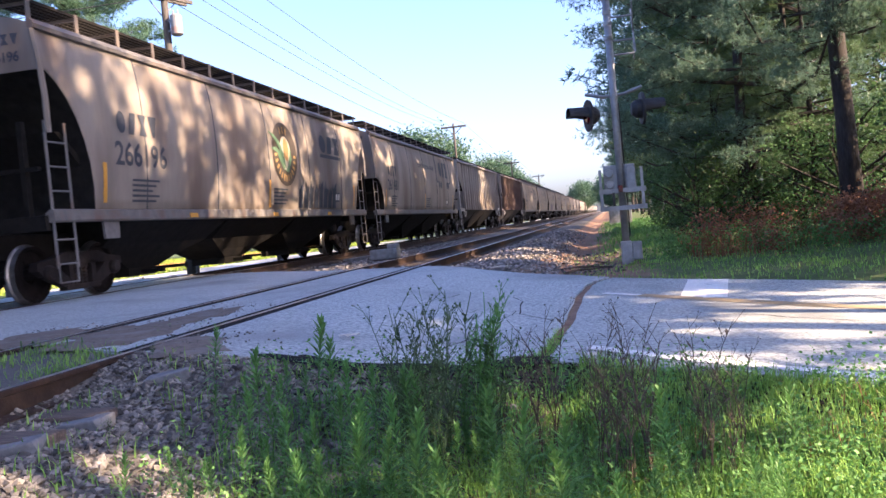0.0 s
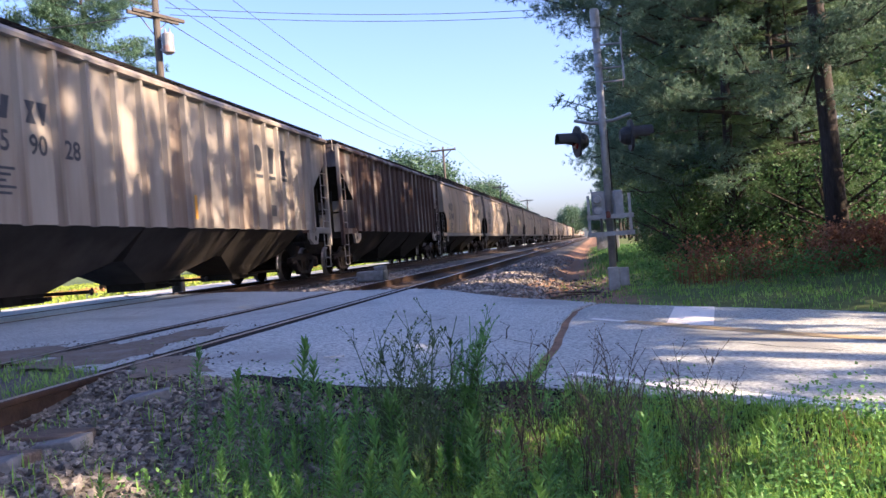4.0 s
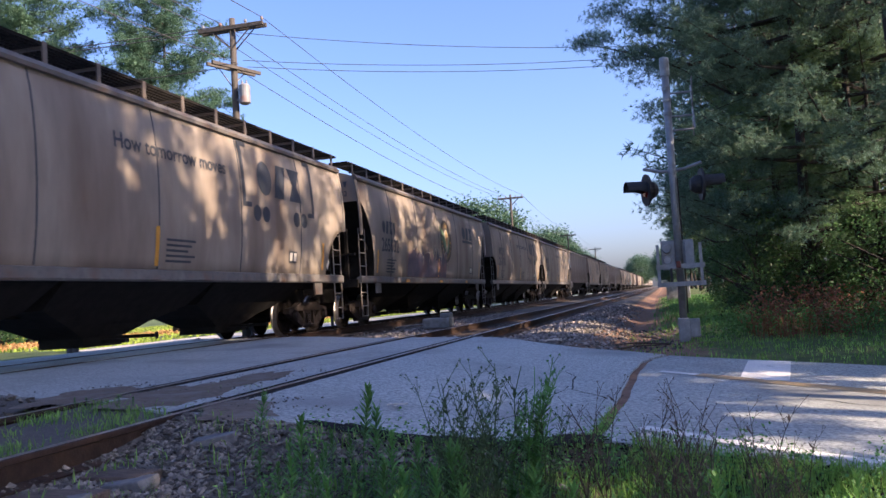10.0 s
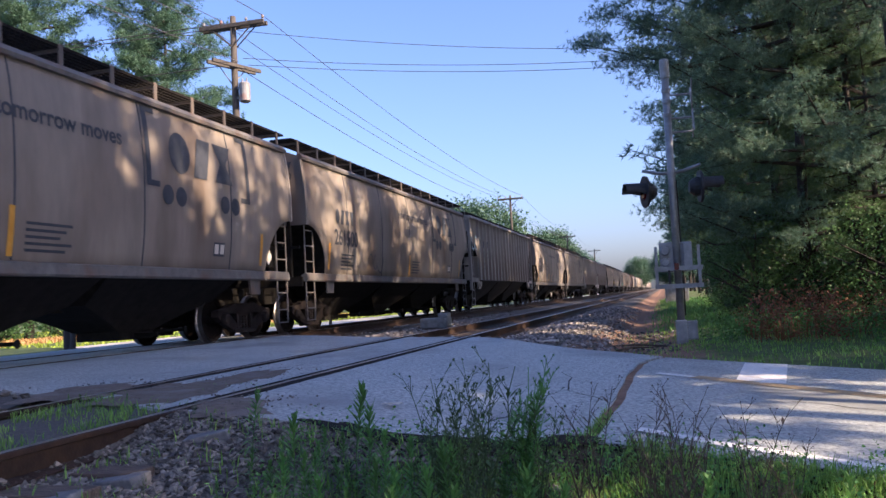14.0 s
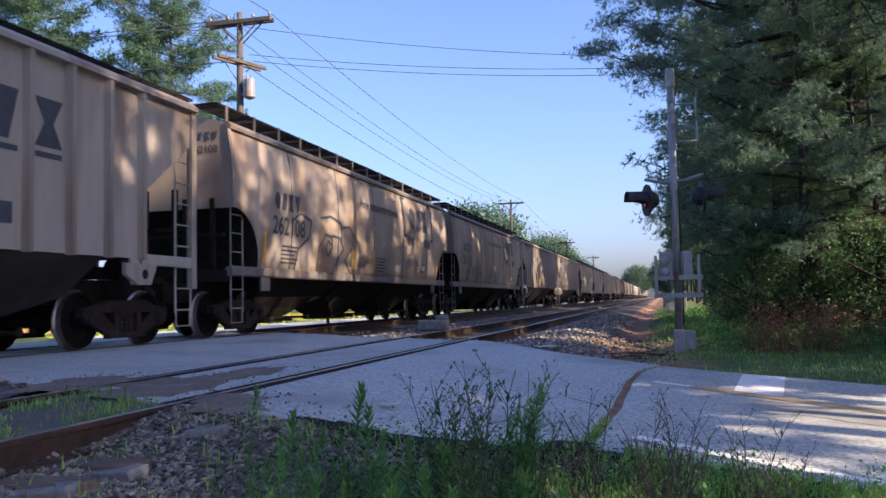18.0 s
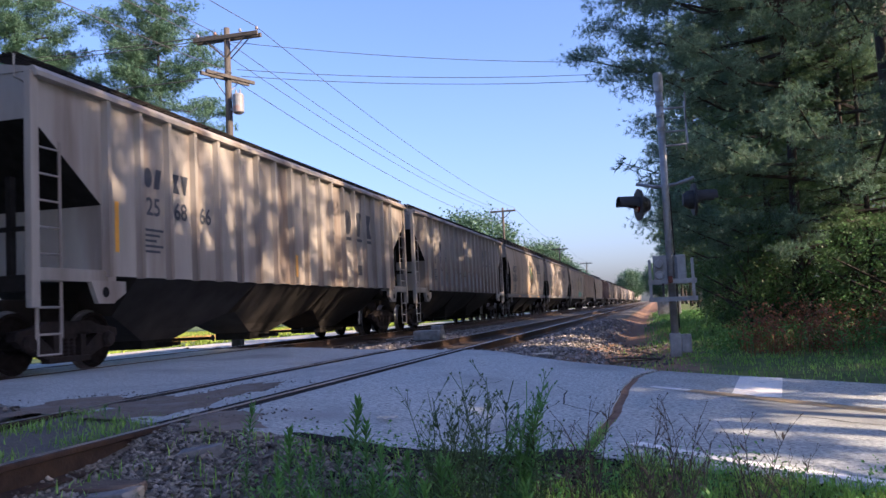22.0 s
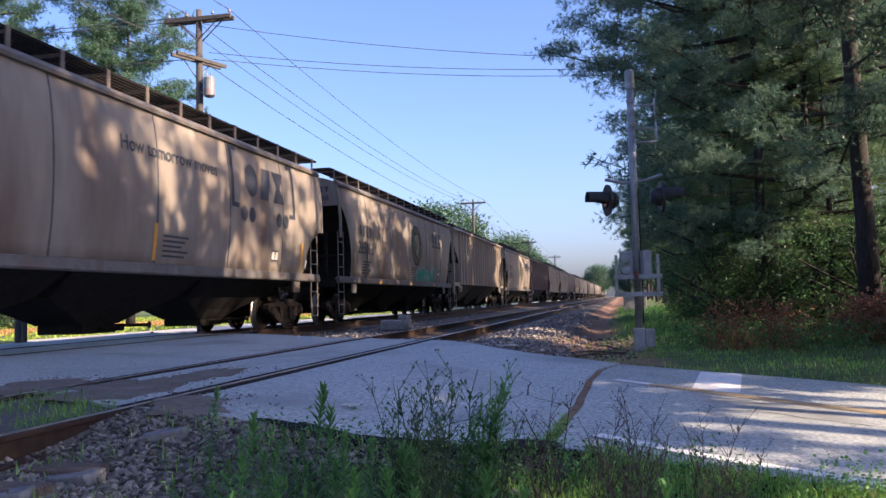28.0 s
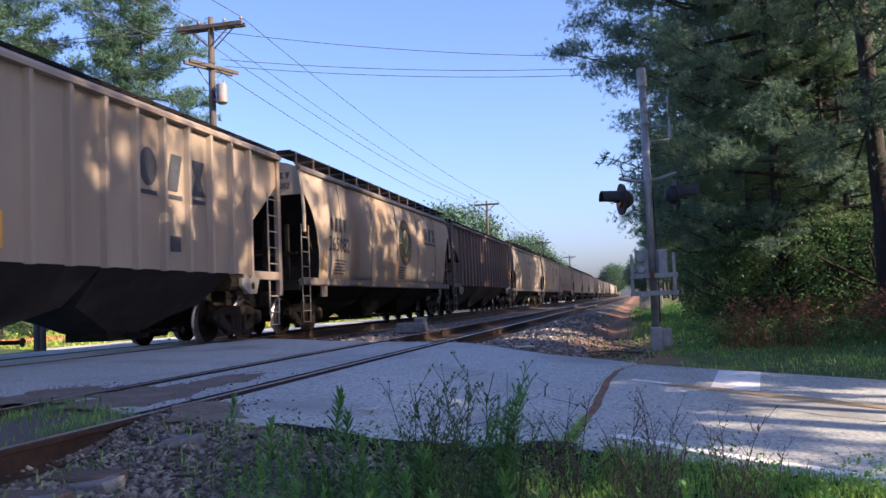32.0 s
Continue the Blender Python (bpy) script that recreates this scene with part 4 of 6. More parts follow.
def dress_round(car, number, style):
    f = -HALF
    rnd = True
    for u, poly in shape_row(4, 0.27, 0.38, 0.07):
        mark("owner_mark", car, rnd, flat([poly]), f + 2.42 + u, 2.9, M_INK, "plain dark shape of the owner's initials")
    mark("car_number", car, rnd, text_mesh(number, 0.56), f + 2.5, 2.34, M_INK)
    mark("reflector_strip", car, rnd, flat([rect(-0.05, 0.05, -0.33, 0.33)]), f + 1.35, 1.85, M_ORANGE)
    mark("reflector_strip", car, rnd, flat([rect(-0.05, 0.05, -0.33, 0.33)]), f + 8.2, 1.8, M_ORANGE)
    mark("reflector_strip", car, rnd, flat([rect(-0.05, 0.05, -0.33, 0.33)]), f + 15.1, 1.85, M_ORANGE)
    data = [rect(-0.45, 0.45 - 0.12 * (i % 3), 0.05 - 0.09 * i, 0.09 - 0.09 * i) for i in range(5)]
    for line in data:
        mark("data_line", car, rnd, flat([line]), f + 2.6, 1.85, M_INK, "small unreadable stencil line")
        mark("data_line", car, rnd, flat([line]), f + 8.9, 1.85, M_INK, "small unreadable stencil line")
    mark("data_panel", car, rnd, flat([rect(-0.2, 0.2, -0.13, 0.13)]), f + 13.4, 1.78, M_INK, "black data panel")
    mark("data_window", car, rnd, flat([rect(-0.17, -0.03, -0.09, 0.09), rect(0.03, 0.17, -0.09, 0.09)]), f + 13.4, 1.783, M_CREAM).location.x = 0.004
    for q, w in ((0.23, M_BLACK), (0.15, M_CREAM)):   # diamond placard on its board
        bm = bmesh.new()
        shape = [(-q, -q), (q, -q), (q, q), (-q, q)] if w is M_BLACK else [(-q, 0), (0, -q * 1.3), (q, 0), (0, q * 1.3)]
        prism(bm, [(HALF - 0.72 + u, 1.75 + v) for u, v in shape], "x", 1.38, 1.4 if w is M_BLACK else 1.406)
        part("placard_board" if w is M_BLACK else "placard", bm, w, car, "" if w is M_BLACK else "white diamond placard")
    # end: number and black door of the platform
    me = text_mesh(number, 0.21)
    for v in me.vertices:
        v.co = (v.co.x + END_X, -HALF - 0.012, END_Z + v.co.y)
    me.materials.append(M_INK)
    new("end_number", me).parent = car
    for u, poly in shape_row(4, 0.13, 0.16, 0.04):
        me = flat([poly])
        for v in me.vertices:
            v.co = (v.co.x + END_X + u, -HALF - 0.012, END_Z + 0.27 + v.co.y)
        me.materials.append(M_INK)
        new("end_owner_mark", me).parent = car
    if style == "bracket":
        mark("slogan", car, rnd, text_mesh("How tomorrow moves", 0.36), f + 8.8, 3.4, M_INK)
        z = 3.36
        for u, poly in shape_row(3, 0.66, 0.74, 0.08):
            mark("big_owner_mark", car, rnd, flat([poly]), f + 12.85 + u, z + 0.05, M_INK, "broad plain dark shape of the owner's initials")
        for q in (-1, 1):
            br = [[(q * u, v) for u, v in ((1.38, -0.62), (1.75, -0.62), (1.75, 0.72), (1.38, 0.72), (1.38, 0.62), (1.62, 0.62), (1.62, -0.52), (1.38, -0.52))]]
            mark("bracket_mark", car, rnd, flat(br), f + 12.85, z, M_INK, "dark square bracket")
        for u in (-1.15, -0.75, 0.75, 1.15):
            mark("wheel_dot", car, rnd, flat([disc(0.17)]), f + 12.85 + u, z - 0.72, M_INK)
    else:
        at = f + 9.3
        mark("round_emblem", car, rnd, flat([disc(0.82, n=40)]), at, 2.83, M_EMBLEM, "dark round emblem with an ear of corn")
        layers = (
            ("emblem_oval", M_FADED, [disc(0.36, 0.02, 0.02, 24, 1.22)]),
            ("emblem_corn", M_CORN, [disc(0.17, 0.06, 0.12, 20, 1.75)]),
            ("emblem_leaf", M_EMBLEMLEAF, [[(-1.0, 0.52), (-0.62, 0.46), (-0.3, 0.27), (-0.12, 0.02), (0.0, -0.38), (-0.2, -0.2), (-0.42, 0.14), (-0.66, 0.36)]]),
            ("emblem_leaf", M_EMBLEMLEAF, [[(-0.92, 0.1), (-0.6, 0.16), (-0.36, 0.04), (-0.1, -0.34), (-0.16, -0.42), (-0.38, -0.2), (-0.56, 0.02)]]),
            ("emblem_leaf", M_EMBLEMLEAF, [[(0.34, 0.16), (0.38, -0.12), (0.16, -0.46), (-0.06, -0.44), (0.12, -0.28), (0.22, -0.08)]]),
        )
        for i, (name, m, polys) in enumerate(layers):
            mark(name, car, rnd, flat(polys), at, 2.83, m).location.x = 0.004 + 0.003 * i
        for i in range(16):
            a = math.pi * (1.02 + 0.96 * i / 12) if i < 13 else math.pi * (0.4 + 0.1 * (i - 13))
            c, q = math.cos(a), math.sin(a)
            bar = [(c * 0.62 - q * e * 0.035 + c * g * 0.085, q * 0.62 + c * e * 0.035 + q * g * 0.085) for e, g in ((-1, -1), (1, -1), (1, 1), (-1, 1))]
            mark("emblem_letter_bar", car, rnd, flat([bar]), at, 2.83, M_CORN).location.x = 0.004
        for u in (4.3, 8.5, 12.6):
            bm = bmesh.new()
            box(bm, 1.55, 1.562, f + u - 0.16, f + u + 0.16, 1.25, 1.34)
            part("sill_reflector", bm, M_ORANGE, car)
        at = f + 12.95
        for u, poly in shape_row(3, 0.55, 0.52, 0.07):
            mark("big_owner_mark", car, rnd, flat([poly]), at + u, 3.33, M_INK, "broad plain dark shape of the owner's initials")
        mark("owner_underline", car, rnd, flat([rect(-0.95, 0.95, -0.05, 0.05)]), at, 2.97, M_INK)


def dress_ribbed(car, number):
    f = -RIB_HALF
    step = (2 * RIB_HALF - 3.1) / 17
    bay = [f + 1.55 + step * (i + 0.5) for i in range(17)]
    for i in (0, 1):
        for q in (0, 1):
            mark("owner_mark", car, False, flat([plain_shape(SHAPES[2 * i + q], 0.24, 0.34)]), bay[1 + i] + 0.28 * q - 0.14, 3.1, M_INK, "plain dark shape of the owner's initials")
    for i in (0, 1, 2):
        mark("car_number", car, False, text_mesh(number[2 * i:2 * i + 2], 0.42), bay[1 + i], 2.6, M_INK)
    data = [rect(-0.28, 0.28 - 0.1 * (i % 3), 0.05 - 0.09 * i, 0.09 - 0.09 * i) for i in range(5)]
    for line in data:
        mark("data_line", car, False, flat([line]), bay[1], 2.15, M_INK, "small unreadable stencil line")
    for i in (0, 1, 2):
        mark("big_owner_mark", car, False, flat([plain_shape(SHAPES[i], 0.54, 0.68)]), bay[12 + i], 3.2, M_INK, "broad plain dark shape of the owner's initials")
        mark("owner_underline", car, False, flat([rect(-0.26, 0.26, -0.04, 0.04)]), bay[12 + i], 2.75, M_INK)
    mark("data_panel", car, False, flat([rect(-0.18, 0.18, -0.14, 0.14)]), bay[13], 1.9, M_INK, "black data panel")
    mark("reflector_strip", car, False, flat([rect(-0.05, 0.05, -0.25, 0.25)]), bay[8] - 0.1, 1.85, M_ORANGE)
    mark("reflector_strip", car, False, flat([rect(-0.05, 0.05, -0.4, 0.4)]), bay[0] - 0.15, 2.2, M_ORANGE)
    me = text_mesh(number, 0.22)
    for v in me.vertices:
        v.co = (v.co.x + 0.2, -RIB_HALF - 0.012, 3.75 + v.co.y)
    me.materials.append(M_INK)
    new("end_number", me).parent = car


def spray_paint(car, k):
    """Unreadable painted tags."""
    rnd = k not in (3, 9, 13)
    f = -HALF if rnd else -RIB_HALF
    rng = random.Random(k)

    def loops(u, v, size, n, material, width=0.05):
        for i in range(n):
            cu, r = u + i * size * 0.85, size * rng.uniform(0.4, 0.6)
            a0, span = rng.uniform(0, 6.28), rng.uniform(3.4, 5.8)
            pts = [(cu + r * math.cos(a0 + span * j / 12) * 0.8, r * math.sin(a0 + span * j / 12) * rng.uniform(0.85, 1.1)) for j in range(13)]
            mark("graffiti_stroke", car, rnd, flat(stroke([(p - cu, q) for p, q in pts], width)), f + cu, v, material, "looping spray-paint tag")

    def scribble(u0, u1, z0, z1, n, material, width):
        """A spiky scrawl: bent up-and-down strokes that cross."""
        mid, h = (z0 + z1) / 2, (z1 - z0) / 2
        for i in range(n):
            u = u0 + (u1 - u0) * (i + 0.5) / n
            w = 0.8 * (u1 - u0) / n
            pts = [(rng.uniform(-w, 0), -h * rng.uniform(0.5, 1)), (rng.uniform(-0.6, 0.2) * w, h * rng.uniform(-0.2, 0.5)), (rng.uniform(-0.2, 0.6) * w, h * rng.uniform(0.5, 1)), (rng.uniform(0, 0.8) * w, h * rng.uniform(-0.5, 0.2)), (rng.uniform(0.3, 1.2) * w, -h * rng.uniform(0.3, 1))]
            mark("graffiti_stroke", car, rnd, flat(stroke(pts, width)), f + u, mid, material, "spiky spray-paint scrawl")

    def piece(u0, u1, z0, z1, n, fill, edge, wide=0.62):
        """A filled piece: overlapping jagged letters without meaning, each with a pale edge."""
        for i in range(n):
            u = u0 + (u1 - u0) * (i + 0.5) / n
            w, h = wide * (u1 - u0) / n, z1 - z0
            top = [rng.uniform(0.55, 1.0) * h for _ in range(4)]
            poly = [(-w, 0), (w, 0), (w * 0.9, top[0] * 0.6), (w * 1.05, top[0]), (w * 0.3, top[1] * 0.8), (0, top[2]), (-w * 0.4, top[1] * 0.7), (-w * 0.95, top[3])]
            mark("graffiti_panel", car, rnd, flat([poly]), f + u, z0, fill, "jagged spray-painted letter shape").location.x = 0.002 * (i % 2)
            mark("graffiti_edge", car, rnd, flat(stroke(poly[2:6], 0.035)), f + u, z0, edge, "thin pale painted edge").location.x = 0.006

    if k == 10:
        for u, pts in ((3.6, [(-1.0, 0.4), (-0.5, 0.62), (0.1, 0.5), (0.0, 0.1), (-0.6, -0.2), (-0.7, -0.7)]), (4.3, [(-0.15, -0.75), (-0.1, -0.1), (0.3, 0.25), (0.7, 0.2), (0.75, -0.1)]), (4.5, [(-0.25, 0.62), (0.4, 0.72), (1.1, 0.6), (1.15, 0.1)]), (4.75, [(0.2, -0.1), (0.05, -0.3), (-0.1, -0.15), (0.0, 0.1), (0.25, 0.0)]), (5.5, [(-0.5, 0.25), (0.0, 0.22), (0.3, -0.05), (-0.1, -0.4), (-0.35, -0.8)]), (6.1, [(-0.4, 0.5), (0.1, 0.55), (0.45, 0.3), (0.3, 0.0), (-0.15, -0.35), (0.15, -0.55), (0.5, -0.72)])):
            mark("graffiti_stroke", car, rnd, flat(stroke(pts, 0.06)), f + u, 2.1, M_INK, "broad looping spray-paint tag")
        scribble(6.9, 7.7, 1.55, 2.0, 5, M_INK, 0.03)
        mark("graffiti_patch", car, rnd, flat([rect(-0.12, 0.12, -0.25, 0.25)]), f + 6.6, 1.8, M_GOLD)
    elif k == 16:
        piece(9.2, 12.6, 1.44, 2.2, 5, M_GRAFF_GREEN, M_FADED)
        scribble(3.6, 6.0, 2.2, 3.6, 4, M_INK, 0.04)
    elif k == 6:
        piece(4.4, 9.2, 1.44, 2.65, 6, M_GRAFF_DARK, M_FADED)
    elif k == 0:
        piece(10.1, 13.3, 1.46, 2.25, 8, M_INK, M_INK, 0.4)
    elif k == 11:
        scribble(2.6, 5.4, 1.55, 2.35, 7, M_INK, 0.05)
        scribble(6.6, 8.5, 1.55, 2.15, 8, M_INK, 0.035)
    elif k == 5:
        scribble(2.9, 3.9, 1.5, 2.1, 3, M_INK, 0.03)
    elif k == 9:
        loops(0.7, 3.1, 0.7, 2, M_GRAFF_BLUE, 0.1)
    elif k == 13:
        piece(3.2, 12.0, 1.6, 2.5, 9, M_RIBFADE, M_EMBLEM)
    elif k == 8:
        loops(4.4, 1.8, 0.5, 3, M_INK, 0.04)
    else:
        loops(4.0, 1.75, 0.35, 3, M_INK, 0.04)


M_RIBFADE = mat("faded_graffiti", (0.15, 0.15, 0.16), (0.24, 0.23, 0.23), 3, 0.65)
# trailing corner of the car ahead of car 0, coupled lengths, and the train's speed from time to time
TAIL, PITCH_ROUND, PITCH_RIBBED = 9.69, 17.82, 18.5
SPEEDS = ((0, 9.69), (6, 9.79), (13, 9.79), (20, 10.19), (26, 9.81), (32, 10.04))
NUDGE = {3: 0.3, 7: 0.4, 16: 0.3}


def travelled(t):
    """Metres that the train has gone by t seconds."""
    s = 0.0
    for (a, va), (b, vb) in zip(SPEEDS, SPEEDS[1:]):
        if t > a:
            e = min(t, b)
            s += (va + va + (vb - va) * (e - a) / (b - a)) / 2 * (e - a)
    return s


CARS = [  # kind, number, paint
    ("circle", "266196", 0), ("bracket", "261481", 0), ("rib", "259028", 0), ("rib", "259565", 2), ("bracket", "261948", 1), ("bracket", "262104", 0), ("circle", "265032", 0), ("bracket", "261676", 0), ("bracket", "261500", 0), ("rib", "259028", 0), ("bracket", "262108", 0), ("bracket", "261155", 0), ("rib", "256866", 0), ("rib", "260961", 0), ("circle", "265001", 1), ("bracket", "261137", 0), ("circle", "265068", 0), ("rib", "260122", 1), ("circle", "265082", 1), ("rib", "257300", 3), ("bracket", "261480", 0), ("circle", "265110", 1),
]
REST = ["bracket", "bracket", "rib", "circle", "bracket", "rib", "rib", "bracket"]
trains = []


def swap_paint(car, names, materials):
    cache = swap_paint.cache
    for c in car.children:
        base = c.name.split(".")[0]
        if base in names:
            key = (c.data.name, materials.name)
            if key not in cache:
                me = c.data.copy()
                me.materials[0] = materials
                cache[key] = me
            c.data = cache[key]


swap_paint.cache = {}


def assemble_train():
    n = 40
    tail = TAIL - PITCH_ROUND
    for k in range(-1, n):
        kind, number, paint = CARS[k] if 0 <= k < len(CARS) else (REST[k % 8], "26%04d" % (1210 + 137 * (k + 2)), (k * 5) % 3 if REST[k % 8] != "rib" else 0)
        proto = ribbed_car if kind == "rib" else deep_car if kind == "circle" else round_car
        car = copy_thing(proto, pose(0, 0, 0))
        half = RIB_HALF if kind == "rib" else HALF
        if kind == "rib":
            if paint:
                swap_paint(car, ("shell", "side_post", "eave_rail", "corner_post", "end_side_sill"), (None, M_CARTAN, M_RIBRUST, M_RIBDARK)[paint])
                tagged(car, ("", "rib-sided covered hopper car in pale tan paint", "rib-sided grey covered hopper car streaked with dark rust", "rib-sided covered hopper car in dull dark brown")[paint])
        elif paint == 1:
            swap_paint(car, ("shell", "corner_post", "hatch_cover"), M_CARTAN)
            tagged(car, "round-sided covered hopper car in dusty tan paint")
        if k < 24:
            dress_ribbed(car, number) if kind == "rib" else dress_round(car, number, kind)
        if k in (0, 3, 5, 6, 8, 9, 10, 11, 13, 16):
            spray_paint(car, k)
        tail += PITCH_RIBBED if kind == "rib" else PITCH_ROUND
        trains.append((car, tail - half + NUDGE.get(k, 0.0), k))
    for ob in (round_car, deep_car, ribbed_car):
        for c in list(ob.children_recursive) + [ob]:
            bpy.data.objects.remove(c)


assemble_train()


# ---------------- foliage ----------------
def tri_mesh(name, tris):
    """A mesh of loose triangles from an (n, 3, 3) array."""
    tris = np.asarray(tris, dtype=np.float32)
    n = len(tris)
    me = bpy.data.meshes.new(name)
    me.vertices.add(3 * n)
    me.vertices.foreach_set("co", tris.reshape(-1))
    me.loops.add(3 * n)
    me.loops.foreach_set("vertex_index", np.arange(3 * n, dtype=np.int32))
    me.polygons.add(n)
    me.polygons.foreach_set("loop_start", np.arange(0, 3 * n, 3, dtype=np.int32))
    me.update(calc_edges=True)
    me.validate()
    return me


def spray(rng, centres, dirs, per, length, width, spread=1.0, flat_up=0.0):
    """Blades that burst from each centre; dirs lean them outwards."""
    c = np.repeat(np.asarray(centres), per, axis=0)
    d = np.repeat(np.asarray(dirs), per, axis=0)
    v = rng.normal(size=c.shape) * spread + d
    v[:, 2] += flat_up
    v /= np.linalg.norm(v, axis=1)[:, None] + 1e-9
    ln = length * rng.uniform(0.6, 1.2, (len(c), 1))
    side = np.cross(v, rng.normal(size=c.shape))
    side /= np.linalg.norm(side, axis=1)[:, None] + 1e-9
    base = c + v * ln * 0.05
    return np.stack([base - side * width / 2, base + side * width / 2, c + v * ln], axis=1)


def leaves(rng, centres, per, radius, size):
    """Small leaves (two triangles) scattered round each centre."""
    c = np.repeat(np.asarray(centres), per, axis=0)
    c = c + rng.normal(size=c.shape) * radius * 0.55
    v = rng.normal(size=c.shape)
    v[:, 2] *= 0.5
    v /= np.linalg.norm(v, axis=1)[:, None]
    s = np.cross(v, rng.normal(size=c.shape))
    s /= np.linalg.norm(s, axis=1)[:, None] + 1e-9
    z = size * rng.uniform(0.6, 1.3, (len(c), 1))
    a, b = c - v * z * 0.5, c + v * z * 0.5
    p, q = c - s * z * 0.32, c + s * z * 0.32
    return np.concatenate([np.stack([a, p, q], 1), np.stack([p, b, q], 1)])


def pine(seed, height, crown_base, reach, limbs, per=24, needle=0.23, width=0.012, tuft=8, lean=(0, 0), needle_mat=None, label="tall dark pine at the wood's edge", extra=(), nodes=3.0, ball=0.2):
    rng = np.random.default_rng(seed)
    tree = thing("pine_tree", label, "tree", group="pines of the wood")
    pts = []
    for i in range(9):
        f = i / 8
        pts.append((lean[0] * f + 0.12 * math.sin(5 * f + seed), lean[1] * f + 0.1 * math.cos(4 * f + seed), height * f - (0.25 if i == 0 else 0)))
    r0 = 0.0095 * height + 0.03
    bm = bmesh.new()
    tube(bm, pts, [r0 * (1.25 if i == 0 else 1 - 0.86 * i / 8) for i in range(9)], 10)
    part("trunk", bm, M_BARK, tree, smooth=True)
    bm = bmesh.new()
    cents, dirs = [], []
    for i in range(limbs + len(extra)):
        f = (i + rng.uniform(0, 1)) / limbs
        z = crown_base + (height - crown_base) * min(1, f) ** 0.9
        a = i * 2.4 + rng.uniform(-0.6, 0.6)
        L = reach * (0.35 + 0.65 * math.sin(math.pi * min(1, 0.18 + 0.82 * (1 - f)) * 0.62)) * rng.uniform(0.55, 1.12)
        if i >= limbs:
            z, a, L = extra[i - limbs]
            a = radians(a)
        t = min(0.999, z / height)
        k = min(7, int(t * 8))
        g = t * 8 - k
        p0 = Vector(pts[k]).lerp(Vector(pts[k + 1]), g)
        d = Vector((math.cos(a), math.sin(a), rng.uniform(-0.1, 0.25)))
        mid = p0 + d * L * 0.55 + Vector((0, 0, -0.04 * L))
        tip = p0 + d * L + Vector((0, 0, 0.16 * L))
        tube(bm, [p0, mid, tip], [0.025 + 0.009 * L, 0.015 + 0.004 * L, 0.008], 5, False)
        nt = max(3, int(L * nodes * (1.6 if i >= limbs else 1)))
        for j in range(nt):
            s = 0.3 + 0.72 * (j + rng.uniform(0, 1)) / nt
            q = p0.lerp(mid, s / 0.55) if s < 0.55 else mid.lerp(tip, (s - 0.55) / 0.45)
            w = 0.36 * L * (1.05 - s) + 0.22
            off = Vector(rng.normal(size=3)) * w * 0.55
            off.z *= 0.3
            e = q + off
            if off.length > 0.35:
                tube(bm, [q, e], [0.012, 0.006], 3, False)
            for _ in range(tuft):
                g = rng.normal(size=3) * ball
                cents.append(e + Vector((g[0], g[1], 0.55 * g[2])))
                o = (off.normalized() * 0.5 if off.length > 0.01 else Vector()) + d * 0.4
                dirs.append(o)
    part("branchwork", bm, M_BARK, tree)
    me = tri_mesh("crown", spray(rng, cents, dirs, per, needle, width, 0.75, 0.25))
    me.materials.append(needle_mat or M_NEEDLE)
    new("crown", me).parent = tree
    return tree


def broadleaf(seed, height, crown_base, reach, clumps, per=70, size=0.16, leaf_mat=None, label="leafy broadleaf tree", stems=1):
    rng = np.random.default_rng(seed)
    tree = thing("broadleaf_tree", label, "tree", group="broadleaf trees")
    bm = bmesh.new()
    r0 = 0.014 * height + 0.02
    pts = [(0.1 * math.sin(i + seed), 0.1 * math.cos(1.7 * i + seed), height * 0.85 * i / 6 - (0.25 if i == 0 else 0)) for i in range(7)]
    tube(bm, pts, [r0 * (1 - 0.8 * i / 6) for i in range(7)], 8)
    part("trunk", bm, M_BARK, tree, smooth=True)
    bm = bmesh.new()
    cents = []
    for i in range(clumps):
        v = rng.normal(size=3)
        v /= np.linalg.norm(v)
        r = rng.uniform(0.45, 1.0) ** 0.5
        lump = 1 + 0.3 * noise.noise(Vector(v * 2.2 + seed))
        c = Vector((v[0] * reach * r * lump, v[1] * reach * r * lump, crown_base + (height - crown_base) * (0.5 + 0.5 * v[2] * r * lump)))
        if c.z < crown_base * 0.8:
            continue
        cents.append(c)
        if i % 3 == 0:
            zz = max(crown_base * 0.7, c.z - 0.5 * reach)
            tube(bm, [(0, 0, min(zz, height * 0.8)), c], [0.05, 0.012], 4, False)
    part("branchwork", bm, M_BARK, tree)
    me = tri_mesh("crown", leaves(rng, cents, per, reach * 0.22, size))
    me.materials.append(leaf_mat or M_LEAF)
    new("crown", me).parent = tree
    return tree


def place(proto, spots):
    """The first spot takes the prototype, the rest take copies: x, y, turn, size."""
    for i, (x, y, turn, size) in enumerate(spots):
        m = pose(x, y, land_z(x, y) - 0.05, 0, 0, turn)
        ob = proto if i == 0 else copy_thing(proto, m)
        ob.matrix_basis = m @ Matrix.Scale(size, 4)


